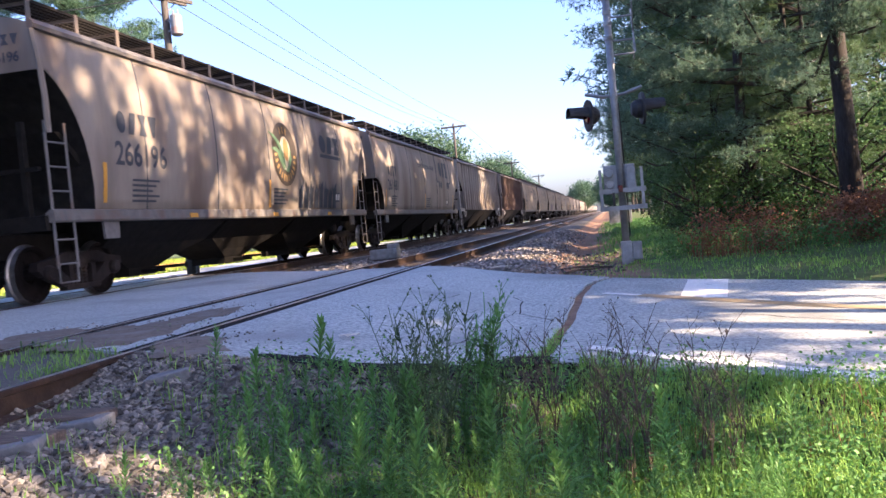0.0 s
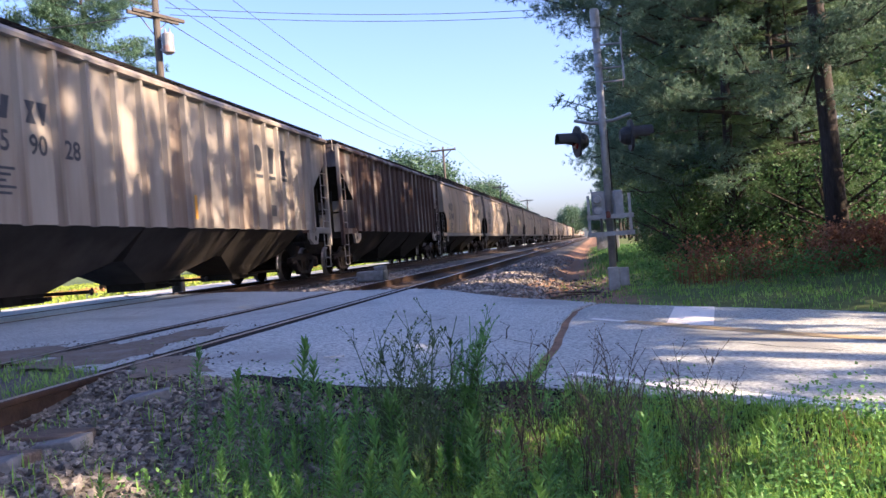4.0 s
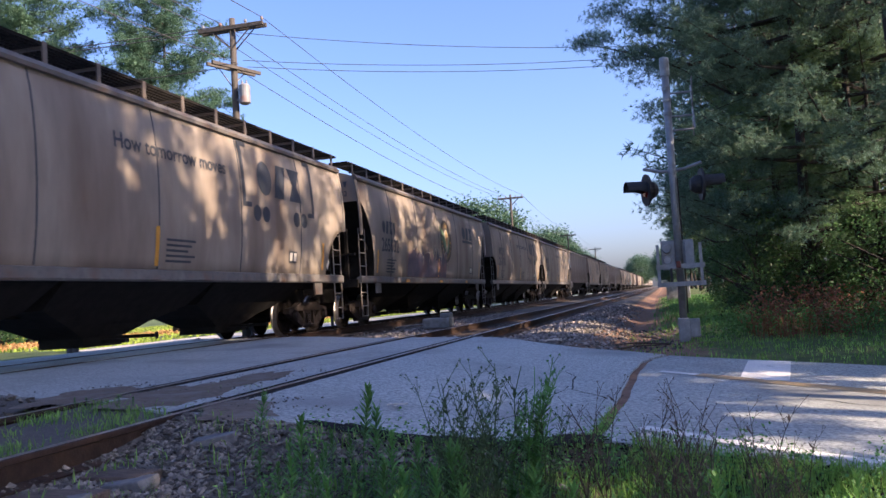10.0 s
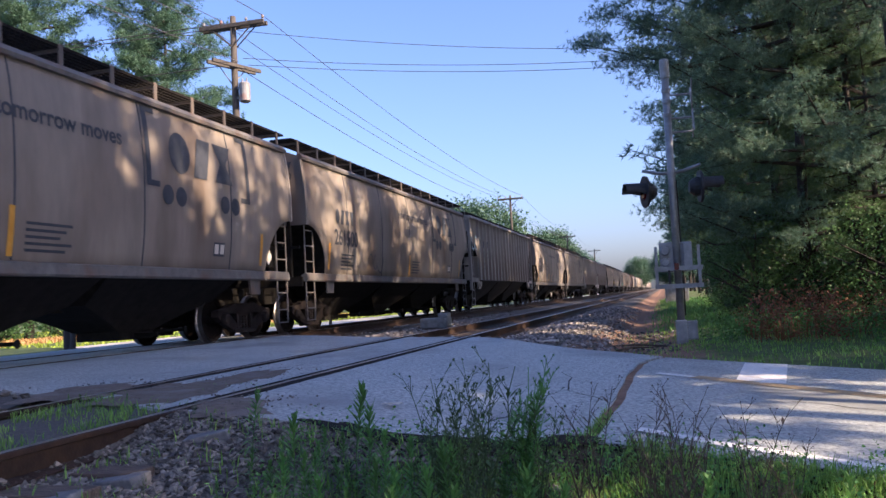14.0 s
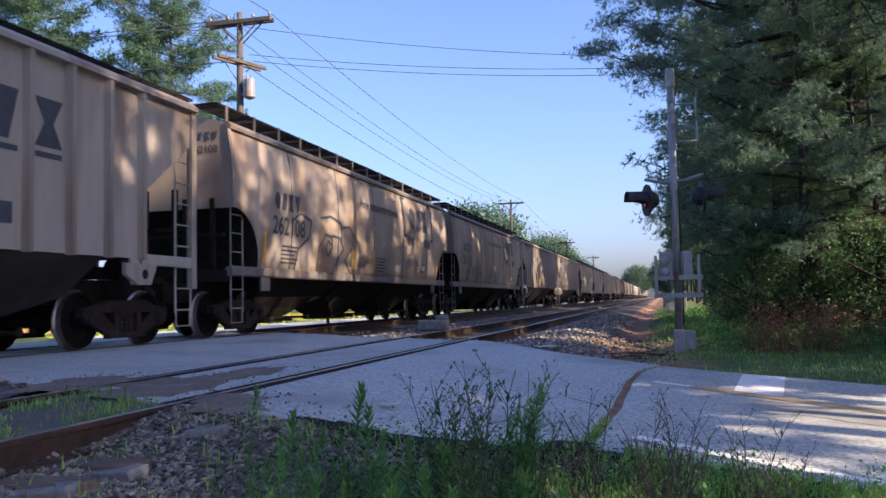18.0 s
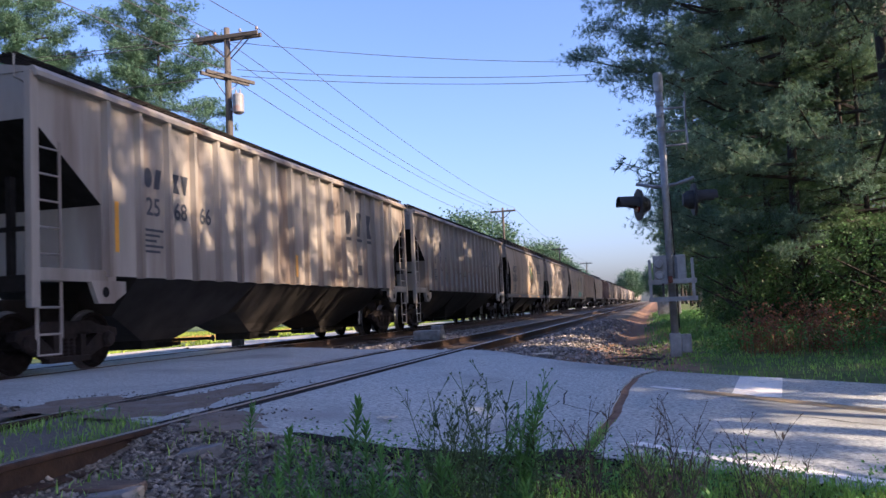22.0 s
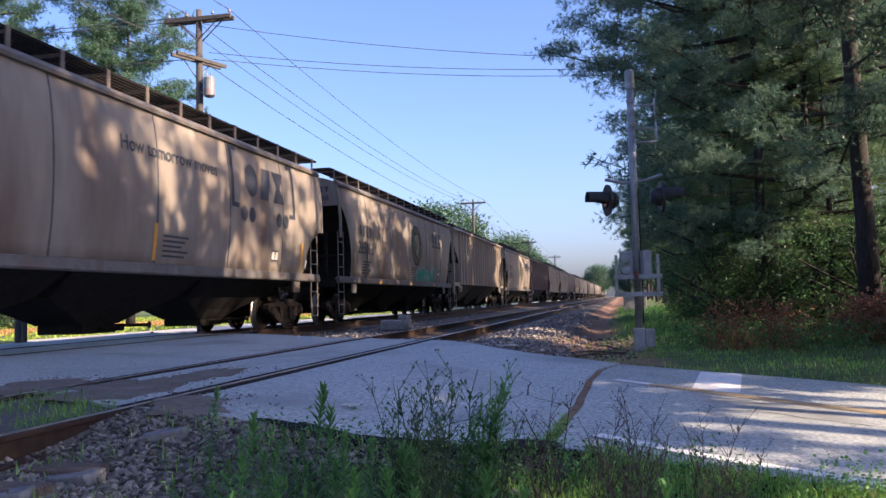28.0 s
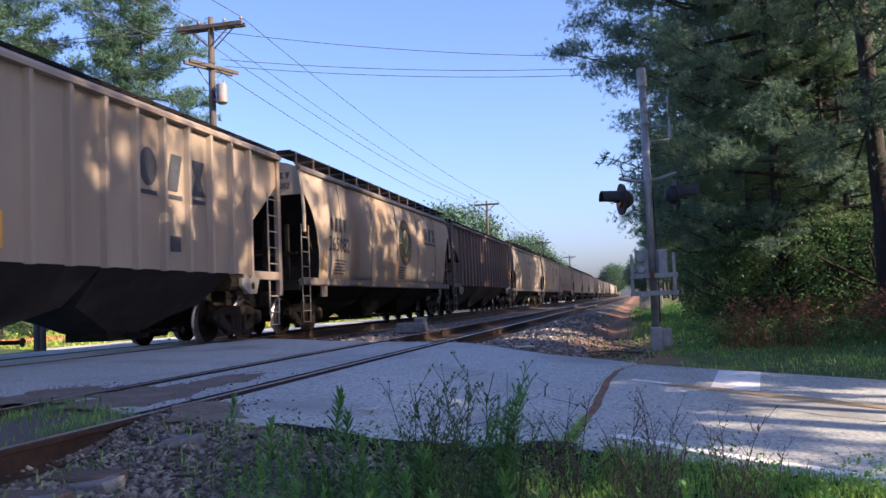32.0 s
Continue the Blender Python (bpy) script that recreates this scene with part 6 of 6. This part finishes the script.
def branching_weed(seed, stem_mat, leaf_mat, leafy, label, twigs=34, bud=0.008):
    """One metre tall: several thin stems that fork, with buds and few leaves."""
    rng = np.random.default_rng(seed)
    w = thing("branching_weed", label, "weed", group="weeds of the verge")
    bm = bmesh.new()
    tris, buds = [], []
    for s in range(4):
        a = rng.uniform(0, 6.28)
        h = rng.uniform(0.7, 1.0)
        pts = [Vector((0.02 * math.cos(a), 0.02 * math.sin(a), -0.04))]
        for i in range(1, 7):
            f = i / 6
            pts.append(Vector((math.cos(a) * 0.16 * f * f + rng.normal() * 0.012, math.sin(a) * 0.16 * f * f + rng.normal() * 0.012, h * f)))
        tube(bm, pts, [0.005 - 0.0033 * i / 6 for i in range(7)], 4, False)
        for j in range(twigs // 4):
            f = rng.uniform(0.35, 0.98)
            k = min(5, int(f * 6))
            p = pts[k].lerp(pts[k + 1], f * 6 - k)
            b = rng.uniform(0, 6.28)
            L = rng.uniform(0.06, 0.2) * (1.2 - 0.5 * f)
            e = p + Vector((math.cos(b) * 0.6, math.sin(b) * 0.6, 0.8)) * L
            tube(bm, [p, e], [0.002, 0.0012], 3, False)
            buds.append(np.array(e))
            if rng.uniform() < 0.6:
                e2 = p.lerp(e, 0.6) + Vector((math.cos(b + 1), math.sin(b + 1), 0.9)) * L * 0.4
                tube(bm, [p.lerp(e, 0.6), e2], [0.0015, 0.001], 3, False)
                buds.append(np.array(e2))
        for j in range(leafy):
            f = rng.uniform(0.05, 0.9)
            k = min(5, int(f * 6))
            p = np.array(pts[k].lerp(pts[k + 1], f * 6 - k))
            b = rng.uniform(0, 6.28)
            L = rng.uniform(0.04, 0.09)
            d = np.array((math.cos(b), math.sin(b), rng.uniform(0.2, 1.0)))
            d /= np.linalg.norm(d)
            s2 = np.array((-math.sin(b), math.cos(b), 0)) * L * 0.13
            tris += [(p, p + d * L * 0.5 - s2, p + d * L * 0.5 + s2), (p + d * L * 0.5 - s2, p + d * L, p + d * L * 0.5 + s2)]
    part("stems", bm, stem_mat, w).name = "stem"
    tris += list(spray(rng, buds, np.tile((0, 0, 0.4), (len(buds), 1)), 6, bud * 1.6, bud, 1.0))
    me = tri_mesh("buds", tris)
    me.materials.append(leaf_mat)
    b = tagged(new("bud_spray", me), kind="stuff")
    b.parent = w
    return w


def put_weeds(protos, spots):
    for i, (x, y, top) in enumerate(spots):
        z = land_z(x, y) - 0.01
        p = protos[i % len(protos)]
        h = max(0.15, top - z)
        m = pose(x, y, z, random.uniform(-4, 4), random.uniform(-4, 4), random.uniform(0, 360))
        ob = p if i < len(protos) else copy_thing(p, m)
        ob.matrix_basis = m @ Matrix.Scale(h * (1 if p.name[0] == "h" else 1.02), 4)


HORSEWEED_TALL = [(-2.42, 4.55, 0.21), (-2.86, 4.85, 0.0), (-1.96, 4.15, 0.11), (-1.77, 4.55, 0.2), (-1.63, 4.45, 0.11), (-1.5, 4.25, -0.01), (-1.37, 4.35, -0.05), (-1.09, 4.15, -0.06), (-1.04, 4.25, -0.07), (-1.76, 3.85, -0.05), (-1.89, 3.85, -0.04), (-1.6, 3.65, -0.1), (-1.45, 3.65, -0.15), (-4.49, 5.55, -0.01), (-4.09, 5.55, 0.01), (-3.91, 5.45, -0.01), (-4.37, 5.55, -0.06), (0.17, 3.75, -0.13)]
HORSEWEED_LOW = [(-1.22, 3.55, -0.12), (-1.34, 3.35, -0.24), (-1.56, 3.35, -0.26), (-1.36, 3.25, -0.21), (-1.07, 3.45, -0.19), (-0.97, 3.55, -0.14), (-1.18, 3.45, -0.17), (-0.58, 3.35, -0.32), (-0.87, 3.35, -0.18), (-0.75, 3.25, -0.23), (-0.29, 3.45, -0.16), (-0.51, 3.65, -0.15), (-0.26, 3.25, -0.23), (-0.03, 3.15, -0.32), (-1.8, 3.55, -0.17), (-1.41, 3.85, -0.07), (-1.24, 3.75, -0.08), (-1.1, 3.85, -0.09), (-0.65, 3.85, -0.11), (0.71, 3.85, -0.14), (0.48, 3.35, -0.29)]
SCRUB = [(-1.06, 4.35, 0.3), (-1.2, 4.45, 0.25), (-0.98, 4.45, 0.41), (-0.96, 4.15, 0.23), (-1.11, 4.35, 0.34), (-1.21, 4.25, 0.14), (-0.71, 4.45, 0.17), (-2.94, 4.35, -0.13), (-2.67, 3.85, -0.21), (-3.16, 5.15, 0.1)]
DRYWEED = [(0.08, 4.35, 0.25), (-0.05, 4.25, 0.15), (-0.16, 4.35, 0.16), (0.09, 4.15, 0.15), (0.36, 4.25, 0.16), (0.38, 4.15, 0.05), (0.53, 4.15, 0.01), (-0.11, 4.15, 0.08), (0.46, 3.95, -0.06), (0.0, 4.15, 0.05), (-0.4, 4.65, 0.22), (-0.49, 4.65, 0.13)]
LEAFY = [(-0.8, 4.45, 0.36), (-0.76, 4.55, 0.23), (-0.91, 4.55, 0.17)]


def build_weeds():
    hw = [horseweed(s) for s in (1, 2, 3, 4)]
    low = [(random.uniform(-2.4, 0.9), random.uniform(2.9, 4.7), 0) for _ in range(120)]
    low = [(x, y, land_z(x, y) + random.uniform(0.14, 0.36)) for x, y, _ in low if x > -2.2 or random.random() < 0.4]
    put_weeds(hw, HORSEWEED_TALL + HORSEWEED_LOW + low)
    put_weeds([branching_weed(11, M_SCRUB, M_SCRUB, 26, "dark green branching weed with tiny buds", 56, 0.009), branching_weed(12, M_SCRUB, M_SCRUB, 30, "dark green branching weed with tiny buds", 56, 0.009)], SCRUB)
    put_weeds([branching_weed(15, M_DRYSTEM, M_DRYSTEM, 3, "thin dry brown weed with seed heads", 40, 0.006), branching_weed(16, M_DRYSTEM, M_DRYSTEM, 4, "thin dry brown weed with seed heads", 36, 0.006)], DRYWEED)
    leafy = branching_weed(19, M_WEED, M_WEED, 90, "tall leafy green weed at the road's edge", 24, 0.007)
    put_weeds([leafy], LEAFY)


build_weeds()


def grass_field(name, seed, spots, h, w, material, label, lean=0.55):
    """Bent blades (three triangles) at the given (n, 2) spots."""
    rng = np.random.default_rng(seed)
    p = np.array([(x, y, land_z(x, y) - 0.01) for x, y in spots])
    n = len(p)
    a = rng.uniform(0, 6.28, n)
    d = np.stack([np.cos(a), np.sin(a), np.zeros(n)], 1)
    s = np.stack([-np.sin(a), np.cos(a), np.zeros(n)], 1) * (w * rng.uniform(0.6, 1.3, (n, 1)) / 2)
    L = h * rng.uniform(0.45, 1.2, (n, 1))
    k = lean * rng.uniform(0.2, 1.6, (n, 1))
    up = np.array((0, 0, 1.0))
    m = p + up * L * 0.55 + d * L * 0.25 * k
    t = p + up * L * (1 - 0.25 * k) + d * L * k
    tris = np.concatenate([np.stack([p - s, p + s, m + s * 0.8], 1), np.stack([p - s, m + s * 0.8, m - s * 0.8], 1), np.stack([m - s * 0.8, m + s * 0.8, t], 1)])
    me = tri_mesh(name, tris)
    me.materials.append(material)
    return tagged(new(name, me), label, "grass", kind="stuff")


def scatter(rng, n, x0, x1, y0, y1, keep):
    pts = np.stack([rng.uniform(x0, x1, n), rng.uniform(y0, y1, n)], 1)
    u = rng.uniform(0, 1, n)
    return [(x, y) for (x, y), r in zip(pts, u) if r < keep(x, y)]


def small_herbs():
    """Low broad-leaved plants that fill the verge."""
    rng = np.random.default_rng(41)
    spots = scatter(rng, 1500, -2.3, 3.0, 2.2, 5.5, lambda x, y: 0 if in_road(x, y, 0.05) else (0.35 + 0.65 * smooth01(-2.0, -0.8, x)) * (0.5 + 0.8 * noise.noise(Vector((x * 1.3, y * 1.3, 21)))))
    cents = [(x + rng.normal() * 0.03, y + rng.normal() * 0.03, land_z(x, y) + h) for x, y in spots for h in (0.04, 0.09, 0.14)]
    me = tri_mesh("verge_herbs", leaves(rng, cents, 14, 0.11, 0.026))
    me.materials.append(M_WEED)
    tagged(new("verge_herbs", me), "low broad-leaved green herbs of the verge", "herbs", kind="stuff")


small_herbs()


def build_grass():
    rng = np.random.default_rng(77)

    def near(x, y):
        if in_road(x, y, 0.02):
            return 0
        if -2.0 < x < -0.3 and in_road(x, y, 0.4):
            return 0.12
        patch = 0.5 + 0.9 * noise.noise(Vector((x * 1.7, y * 1.7, 4)))
        base = smooth01(-2.5, -1.1, x)
        return base * (0.55 + 0.45 * patch) + 0.1 * max(0, patch) * (x > -3.3)
    grass_field("verge_grass", 1, scatter(rng, 70000, -3.3, 3.8, 1.9, 6.0, near), 0.115, 0.009, M_GRASS, "mixed green verge grass between the weeds")
    grass_field("tall_grass", 2, scatter(rng, 6500, -0.8, 3.5, 2.2, 5.2, lambda x, y: 0 if in_road(x, y, 0.05) else 0.8 * smooth01(-0.8, 0.8, x)), 0.19, 0.006, M_GRASS, "longer pale green grass of the verge", 0.6)
    grass_field("dead_grass", 3, scatter(rng, 5000, -1.5, 4.0, 2.2, 5.0, lambda x, y: 0 if in_road(x, y, 0.02) else max(0, noise.noise(Vector((x * 2, y * 2, 9)))) * 1.6), 0.2, 0.007, M_DRYGRASS, "dead straw grass in the verge", 0.9)
    grass_field("rail_grass", 4, scatter(rng, 5200, -4.9, -3.5, 3.5, 7.2, lambda x, y: (0.25 if in_road(x, y, 0.0) else 1) * max(0, 0.35 + noise.noise(Vector((x * 2.3, y * 2.3, 2))))), 0.1, 0.008, M_GRASS, "green grass growing between the rails", 0.9)
    grass_field("seam_grass", 5, [(x + seam_shift(y), y) for x, y in scatter(rng, 1500, -0.4, -0.29, 5.7, 10.7, lambda x, y: max(0, -0.1 + 1.0 * noise.noise(Vector((1, y * 1.4, 5)))) + 0.8 * smooth01(7.2, 6.2, y))], 0.07, 0.009, M_GRASS, "low grass growing in the pavement seam", 0.8)

    def mast_side(x, y):
        if in_road(x, y, 0.0):
            return 0
        return smooth01(-1.2, 0.3, x) * (0.6 + 0.6 * noise.noise(Vector((x * 0.9, y * 0.9, 1))))
    grass_field("roadside_grass", 6, scatter(rng, 20000, -1.0, 9, 6, 22, mast_side), 0.1, 0.014, M_GRASS, "rough green roadside grass below the wood")
    grass_field("reddish_grass", 7, scatter(rng, 2200, 1.5, 9, 15.2, 21, lambda x, y: 0 if in_road(x, y, 3.5) else max(0, 0.35 + 1.3 * noise.noise(Vector((x * 0.5, y * 0.5, 8))))), 0.6, 0.02, M_DRYGRASS, "tall reddish dry grass under the pines", 0.5)
    spots = scatter(rng, 460, 1.7, 8, 15.8, 19.5, lambda x, y: max(0, 0.25 + 1.5 * noise.noise(Vector((x * 0.7, y * 0.7, 31)))))
    cents = [(x + rng.normal() * 0.12, y + rng.normal() * 0.12, land_z(x, y) + h) for x, y in spots for h in (0.12, 0.3, 0.48, 0.66)]
    me = tri_mesh("dry_bracken", leaves(rng, cents, 34, 0.26, 0.07))
    me.materials.append(M_BRACKEN)
    tagged(new("dry_bracken", me), "reddish-brown dry bracken below the pines", "bracken", kind="stuff")
    spots = scatter(rng, 380, 0.8, 8, 14.8, 20, lambda x, y: max(0, 0.3 + 1.2 * noise.noise(Vector((x * 0.6, y * 0.6, 51)))))
    cents = [(x + rng.normal() * 0.1, y + rng.normal() * 0.1, land_z(x, y) + h) for x, y in spots for h in (0.08, 0.2, 0.34)]
    me = tri_mesh("roadside_herbs", leaves(rng, cents, 24, 0.2, 0.06))
    me.materials.append(M_WEED)
    tagged(new("roadside_herbs", me), "low leafy weeds at the wood's edge", "weeds", kind="stuff")
    grass_field("line_grass", 8, scatter(rng, 14000, -0.6, 3.5, 20, 70, lambda x, y: smooth01(-0.7, 0.6, x)), 0.24, 0.02, M_WEED, "rough grass beside the line")
    grass_field("field_grass", 9, scatter(rng, 20000, -60, -23.2, -5, 110, lambda x, y: 0 if -36 < x < -31 else 1), 0.2, 0.13, M_MEADOW, "sunlit meadow grass beyond the parallel road")
    grass_field("straw_strip", 12, scatter(rng, 9000, -36, -30.5, 0, 90, lambda x, y: 1), 0.3, 0.12, M_STRAW, "orange dry grass strip before the bushes")
    grass_field("shoulder_grass", 10, scatter(rng, 12000, -17.2, -12.6, 0, 70, lambda x, y: 0 if in_road(x, y) else 1), 0.12, 0.03, M_GRASS, "green grass strip between the line and the road")


build_grass()


# ---------------- ballast and litter ----------------
def stones(name, seed, spots, size, material, label, flat_k=0.7, category="gravel"):
    rng = np.random.default_rng(seed)
    base = np.array([(1, 0, 0), (-1, 0, 0), (0, 1, 0), (0, -1, 0), (0, 0, 1), (0, 0, -1)], dtype=float)
    faces = np.array([(0, 2, 4), (2, 1, 4), (1, 3, 4), (3, 0, 4), (2, 0, 5), (1, 2, 5), (3, 1, 5), (0, 3, 5)])
    out = []
    for x, y, z in spots:
        s = size * rng.uniform(0.55, 1.5)
        v = base * rng.uniform(0.7, 1.25, (6, 1)) + rng.normal(size=(6, 3)) * 0.16
        v *= np.array((1, rng.uniform(0.6, 1.0), flat_k * rng.uniform(0.5, 1.1)))
        q = Euler((rng.uniform(-0.5, 0.5), rng.uniform(-0.5, 0.5), rng.uniform(0, 6.3))).to_matrix()
        v = v @ np.array(q).T * s / 2
        out.append(v + (x, y, z + 0.18 * s))
    verts = np.concatenate(out)
    n = len(out)
    fs = (faces[None] + 6 * np.arange(n)[:, None, None]).reshape(-1, 3)
    ob = mesh_from(name, verts.tolist(), fs.tolist(), material)
    return tagged(ob, label, category, kind="stuff")


def build_stones():
    rng = np.random.default_rng(5)
    near = scatter(rng, 17000, -3.4, -0.6, 1.8, 6.2, lambda x, y: 0 if in_road(x, y, -0.02) else (1 - smooth01(-1.7, -0.8, x)) * 0.95 + 0.08)
    stones("near_ballast", 1, [(x, y, land_z(x, y)) for x, y in near], 0.047, M_STONE, "grey and brown ballast stones beside the siding")
    far = scatter(rng, 15000, -7.6, -0.6, 13.5, 40, lambda x, y: 0 if in_road(x, y, 0.05) else (1 - smooth01(-1.6, -0.8, x)) * (1.0 if y < 26 else 0.7))
    stones("track_ballast", 2, [(x, y, land_z(x, y)) for x, y in far], 0.085, M_STONE_LIT, "ballast stones heaped along the tracks")
    bed = scatter(rng, 5000, -11.8, -8.2, 17, 48, lambda x, y: 1) + scatter(rng, 2500, -11.8, -5.4, 0, 8.0, lambda x, y: 0 if in_road(x, y, 0.05) else 1)
    stones("main_line_ballast", 3, [(x, y, land_z(x, y)) for x, y in bed], 0.085, M_STONE, "ballast stones under the main line")
    crumb = scatter(rng, 5200, -2.1, 1.6, 4.4, 6.0, lambda x, y: 1 if not in_road(x, y, -0.06) and in_road(x, y, 0.5) else 0)
    stones("asphalt_crumbs", 4, [(x, y, land_z(x, y)) for x, y in crumb], 0.03, M_TAR, "dark loose asphalt crumbs at the road edge")
    dirt = scatter(rng, 500, -1.6, 0.2, 14, 22, lambda x, y: 0 if in_road(x, y, 0.1) else 1)
    stones("dirt_clods", 6, [(x, y, land_z(x, y)) for x, y in dirt], 0.08, M_STONE, "stones and clods on the dirt shoulder")
    grit = [(cx + rng.normal() * rx * 0.8, cy + rng.normal() * ry * 0.7) for cx, cy, rx, ry, _, _ in DRIFTS for _ in range(260)]
    stones("drift_grit", 8, [(x, y, road_z(x, y) if in_road(x, y) else land_z(x, y)) for x, y in grit], 0.022, M_STONE, "small grit on the dirt at the crossing")
    for i, (x, y, l, w, turn) in enumerate(((-3.0, 4.05, 0.42, 0.17, -8), (-2.85, 4.8, 0.3, 0.12, 12), (-3.05, 3.55, 0.4, 0.16, 10))):
        bm = bmesh.new()
        box(bm, -l / 2, l / 2, -w / 2, w / 2, -0.06, 0.012, 0.01)
        for v in bm.verts:
            v.co += Vector((noise.noise(v.co * 9) * 0.03, noise.noise(v.co * 7 + Vector((3, 0, 0))) * 0.03, noise.noise(v.co * 6) * 0.012))
        ob = part("broken_slab", bm, M_SLAB)
        ob.matrix_basis = pose(x, y, land_z(x, y) + 0.03, 4, -8, turn)
        tagged(ob, "flat broken grey slab beside the rail", "slab", "broken slabs")
    # litter
    for i, (x, y, sx, turn) in enumerate(((-2.08, 6.2, 0.16, 20), (-0.2, 5.72, 0.12, 60), (-1.9, 13.9, 0.35, 5))):
        bm = bmesh.new()
        n = 5
        vs = [[bm.verts.new((sx * (a / n - 0.5), 0.55 * sx * (b / n - 0.5), 0.02 * sx * 6 * noise.noise(Vector((a * 0.7, b * 0.7, i))))) for b in range(n + 1)] for a in range(n + 1)]
        for a in range(n):
            for b in range(n):
                bm.faces.new((vs[a][b], vs[a + 1][b], vs[a + 1][b + 1], vs[a][b + 1]))
        bmesh.ops.solidify(bm, geom=bm.faces[:], thickness=0.003)
        ob = part("paper_scrap", bm, M_CREAM)
        ob.matrix_basis = pose(x, y, (road_z(x, y) if in_road(x, y) else land_z(x, y)) + 0.03, 0, 0, turn)
        tagged(ob, "small crumpled white paper scrap on the asphalt", "litter", "litter")
    # fallen branches on the dirt shoulder
    for x, y, l, turn in ((-0.6, 16.6, 1.6, 70), (-0.1, 17.4, 1.2, 110), (-0.9, 15.6, 0.9, 30), (0.0, 15.9, 1.1, 160)):
        bm = bmesh.new()
        tube(bm, [(0, 0, 0.02), (l * 0.4, 0.06, 0.05), (l * 0.75, -0.03, 0.04), (l, 0.08, 0.03)], [0.022, 0.018, 0.012, 0.006], 6)
        tube(bm, [(l * 0.4, 0.06, 0.05), (l * 0.6, 0.25, 0.09)], [0.01, 0.005], 5)
        ob = part("fallen_branch", bm, M_DRYSTEM)
        ob.matrix_basis = pose(x, y, land_z(x, y), 0, 0, turn)
        tagged(ob, "bare fallen branch on the dirt shoulder", "branch", "fallen branches")


M_SLAB = mat("broken_concrete", (0.11, 0.11, 0.115), (0.2, 0.2, 0.205), 14, 0.85, bump=0.4, bump_scale=40)
build_stones()


# ---------------- posts beyond the train ----------------
def build_posts():
    for x, y, h in ((-13.4, 16.5, 1.0), (-13.8, 17.2, 1.0), (-14.0, 26.5, 1.0), (-13.9, 33.5, 1.0)):
        p = thing("marker_post", "grey wooden marker post in the grass strip", "post", pose(x, y, land_z(x, y) - 0.1), "marker posts")
        bm = bmesh.new()
        tube(bm, [(0, 0, 0), (0, 0, h), (0, 0, h + 0.03)], [0.075, 0.07, 0.05], 10)
        part("shaft", bm, M_POLEWOOD, p)


build_posts()


def motions():
    gone = [(0.5 * i, travelled(0.5 * i)) for i in range(65)]
    for car, y0, k in trains:
        walk(car, [(t, pose(FAR_C, y0 - d, FAR_RAISE)) for t, d in gone[::4]])
        # wheels turn while the car is near
        d0, d1 = max(0.0, y0 - 42), min(gone[-1][1], y0 + 4)
        if d1 <= d0:
            continue
        n = math.ceil(math.degrees((d1 - d0) / 0.457) / 80)
        steps = []
        for i in range(n + 1):
            d = d0 + (d1 - d0) * i / n
            j = max(1, min(64, next((q for q, g in enumerate(gone) if g[1] >= d), 64)))
            (ta, da), (tb, db) = gone[j - 1], gone[j]
            steps.append((ta + (tb - ta) * (d - da) / (db - da), math.degrees((d - d0) / 0.457) % 360))
        for truck in [c for c in car.children if c.name.startswith("truck")]:
            for w in [c for c in truck.children if c.name.startswith("wheelset")]:
                y = w.location.y
                rows = [(t, pose(0, y, 0.457, a)) for t, a in steps]
                if rows[0][0] > 0.05:
                    rows.insert(0, (0.0, rows[0][1]))
                if rows[-1][0] < 31.95:
                    rows.append((32.0, rows[-1][1]))
                walk(w, rows)


motions()
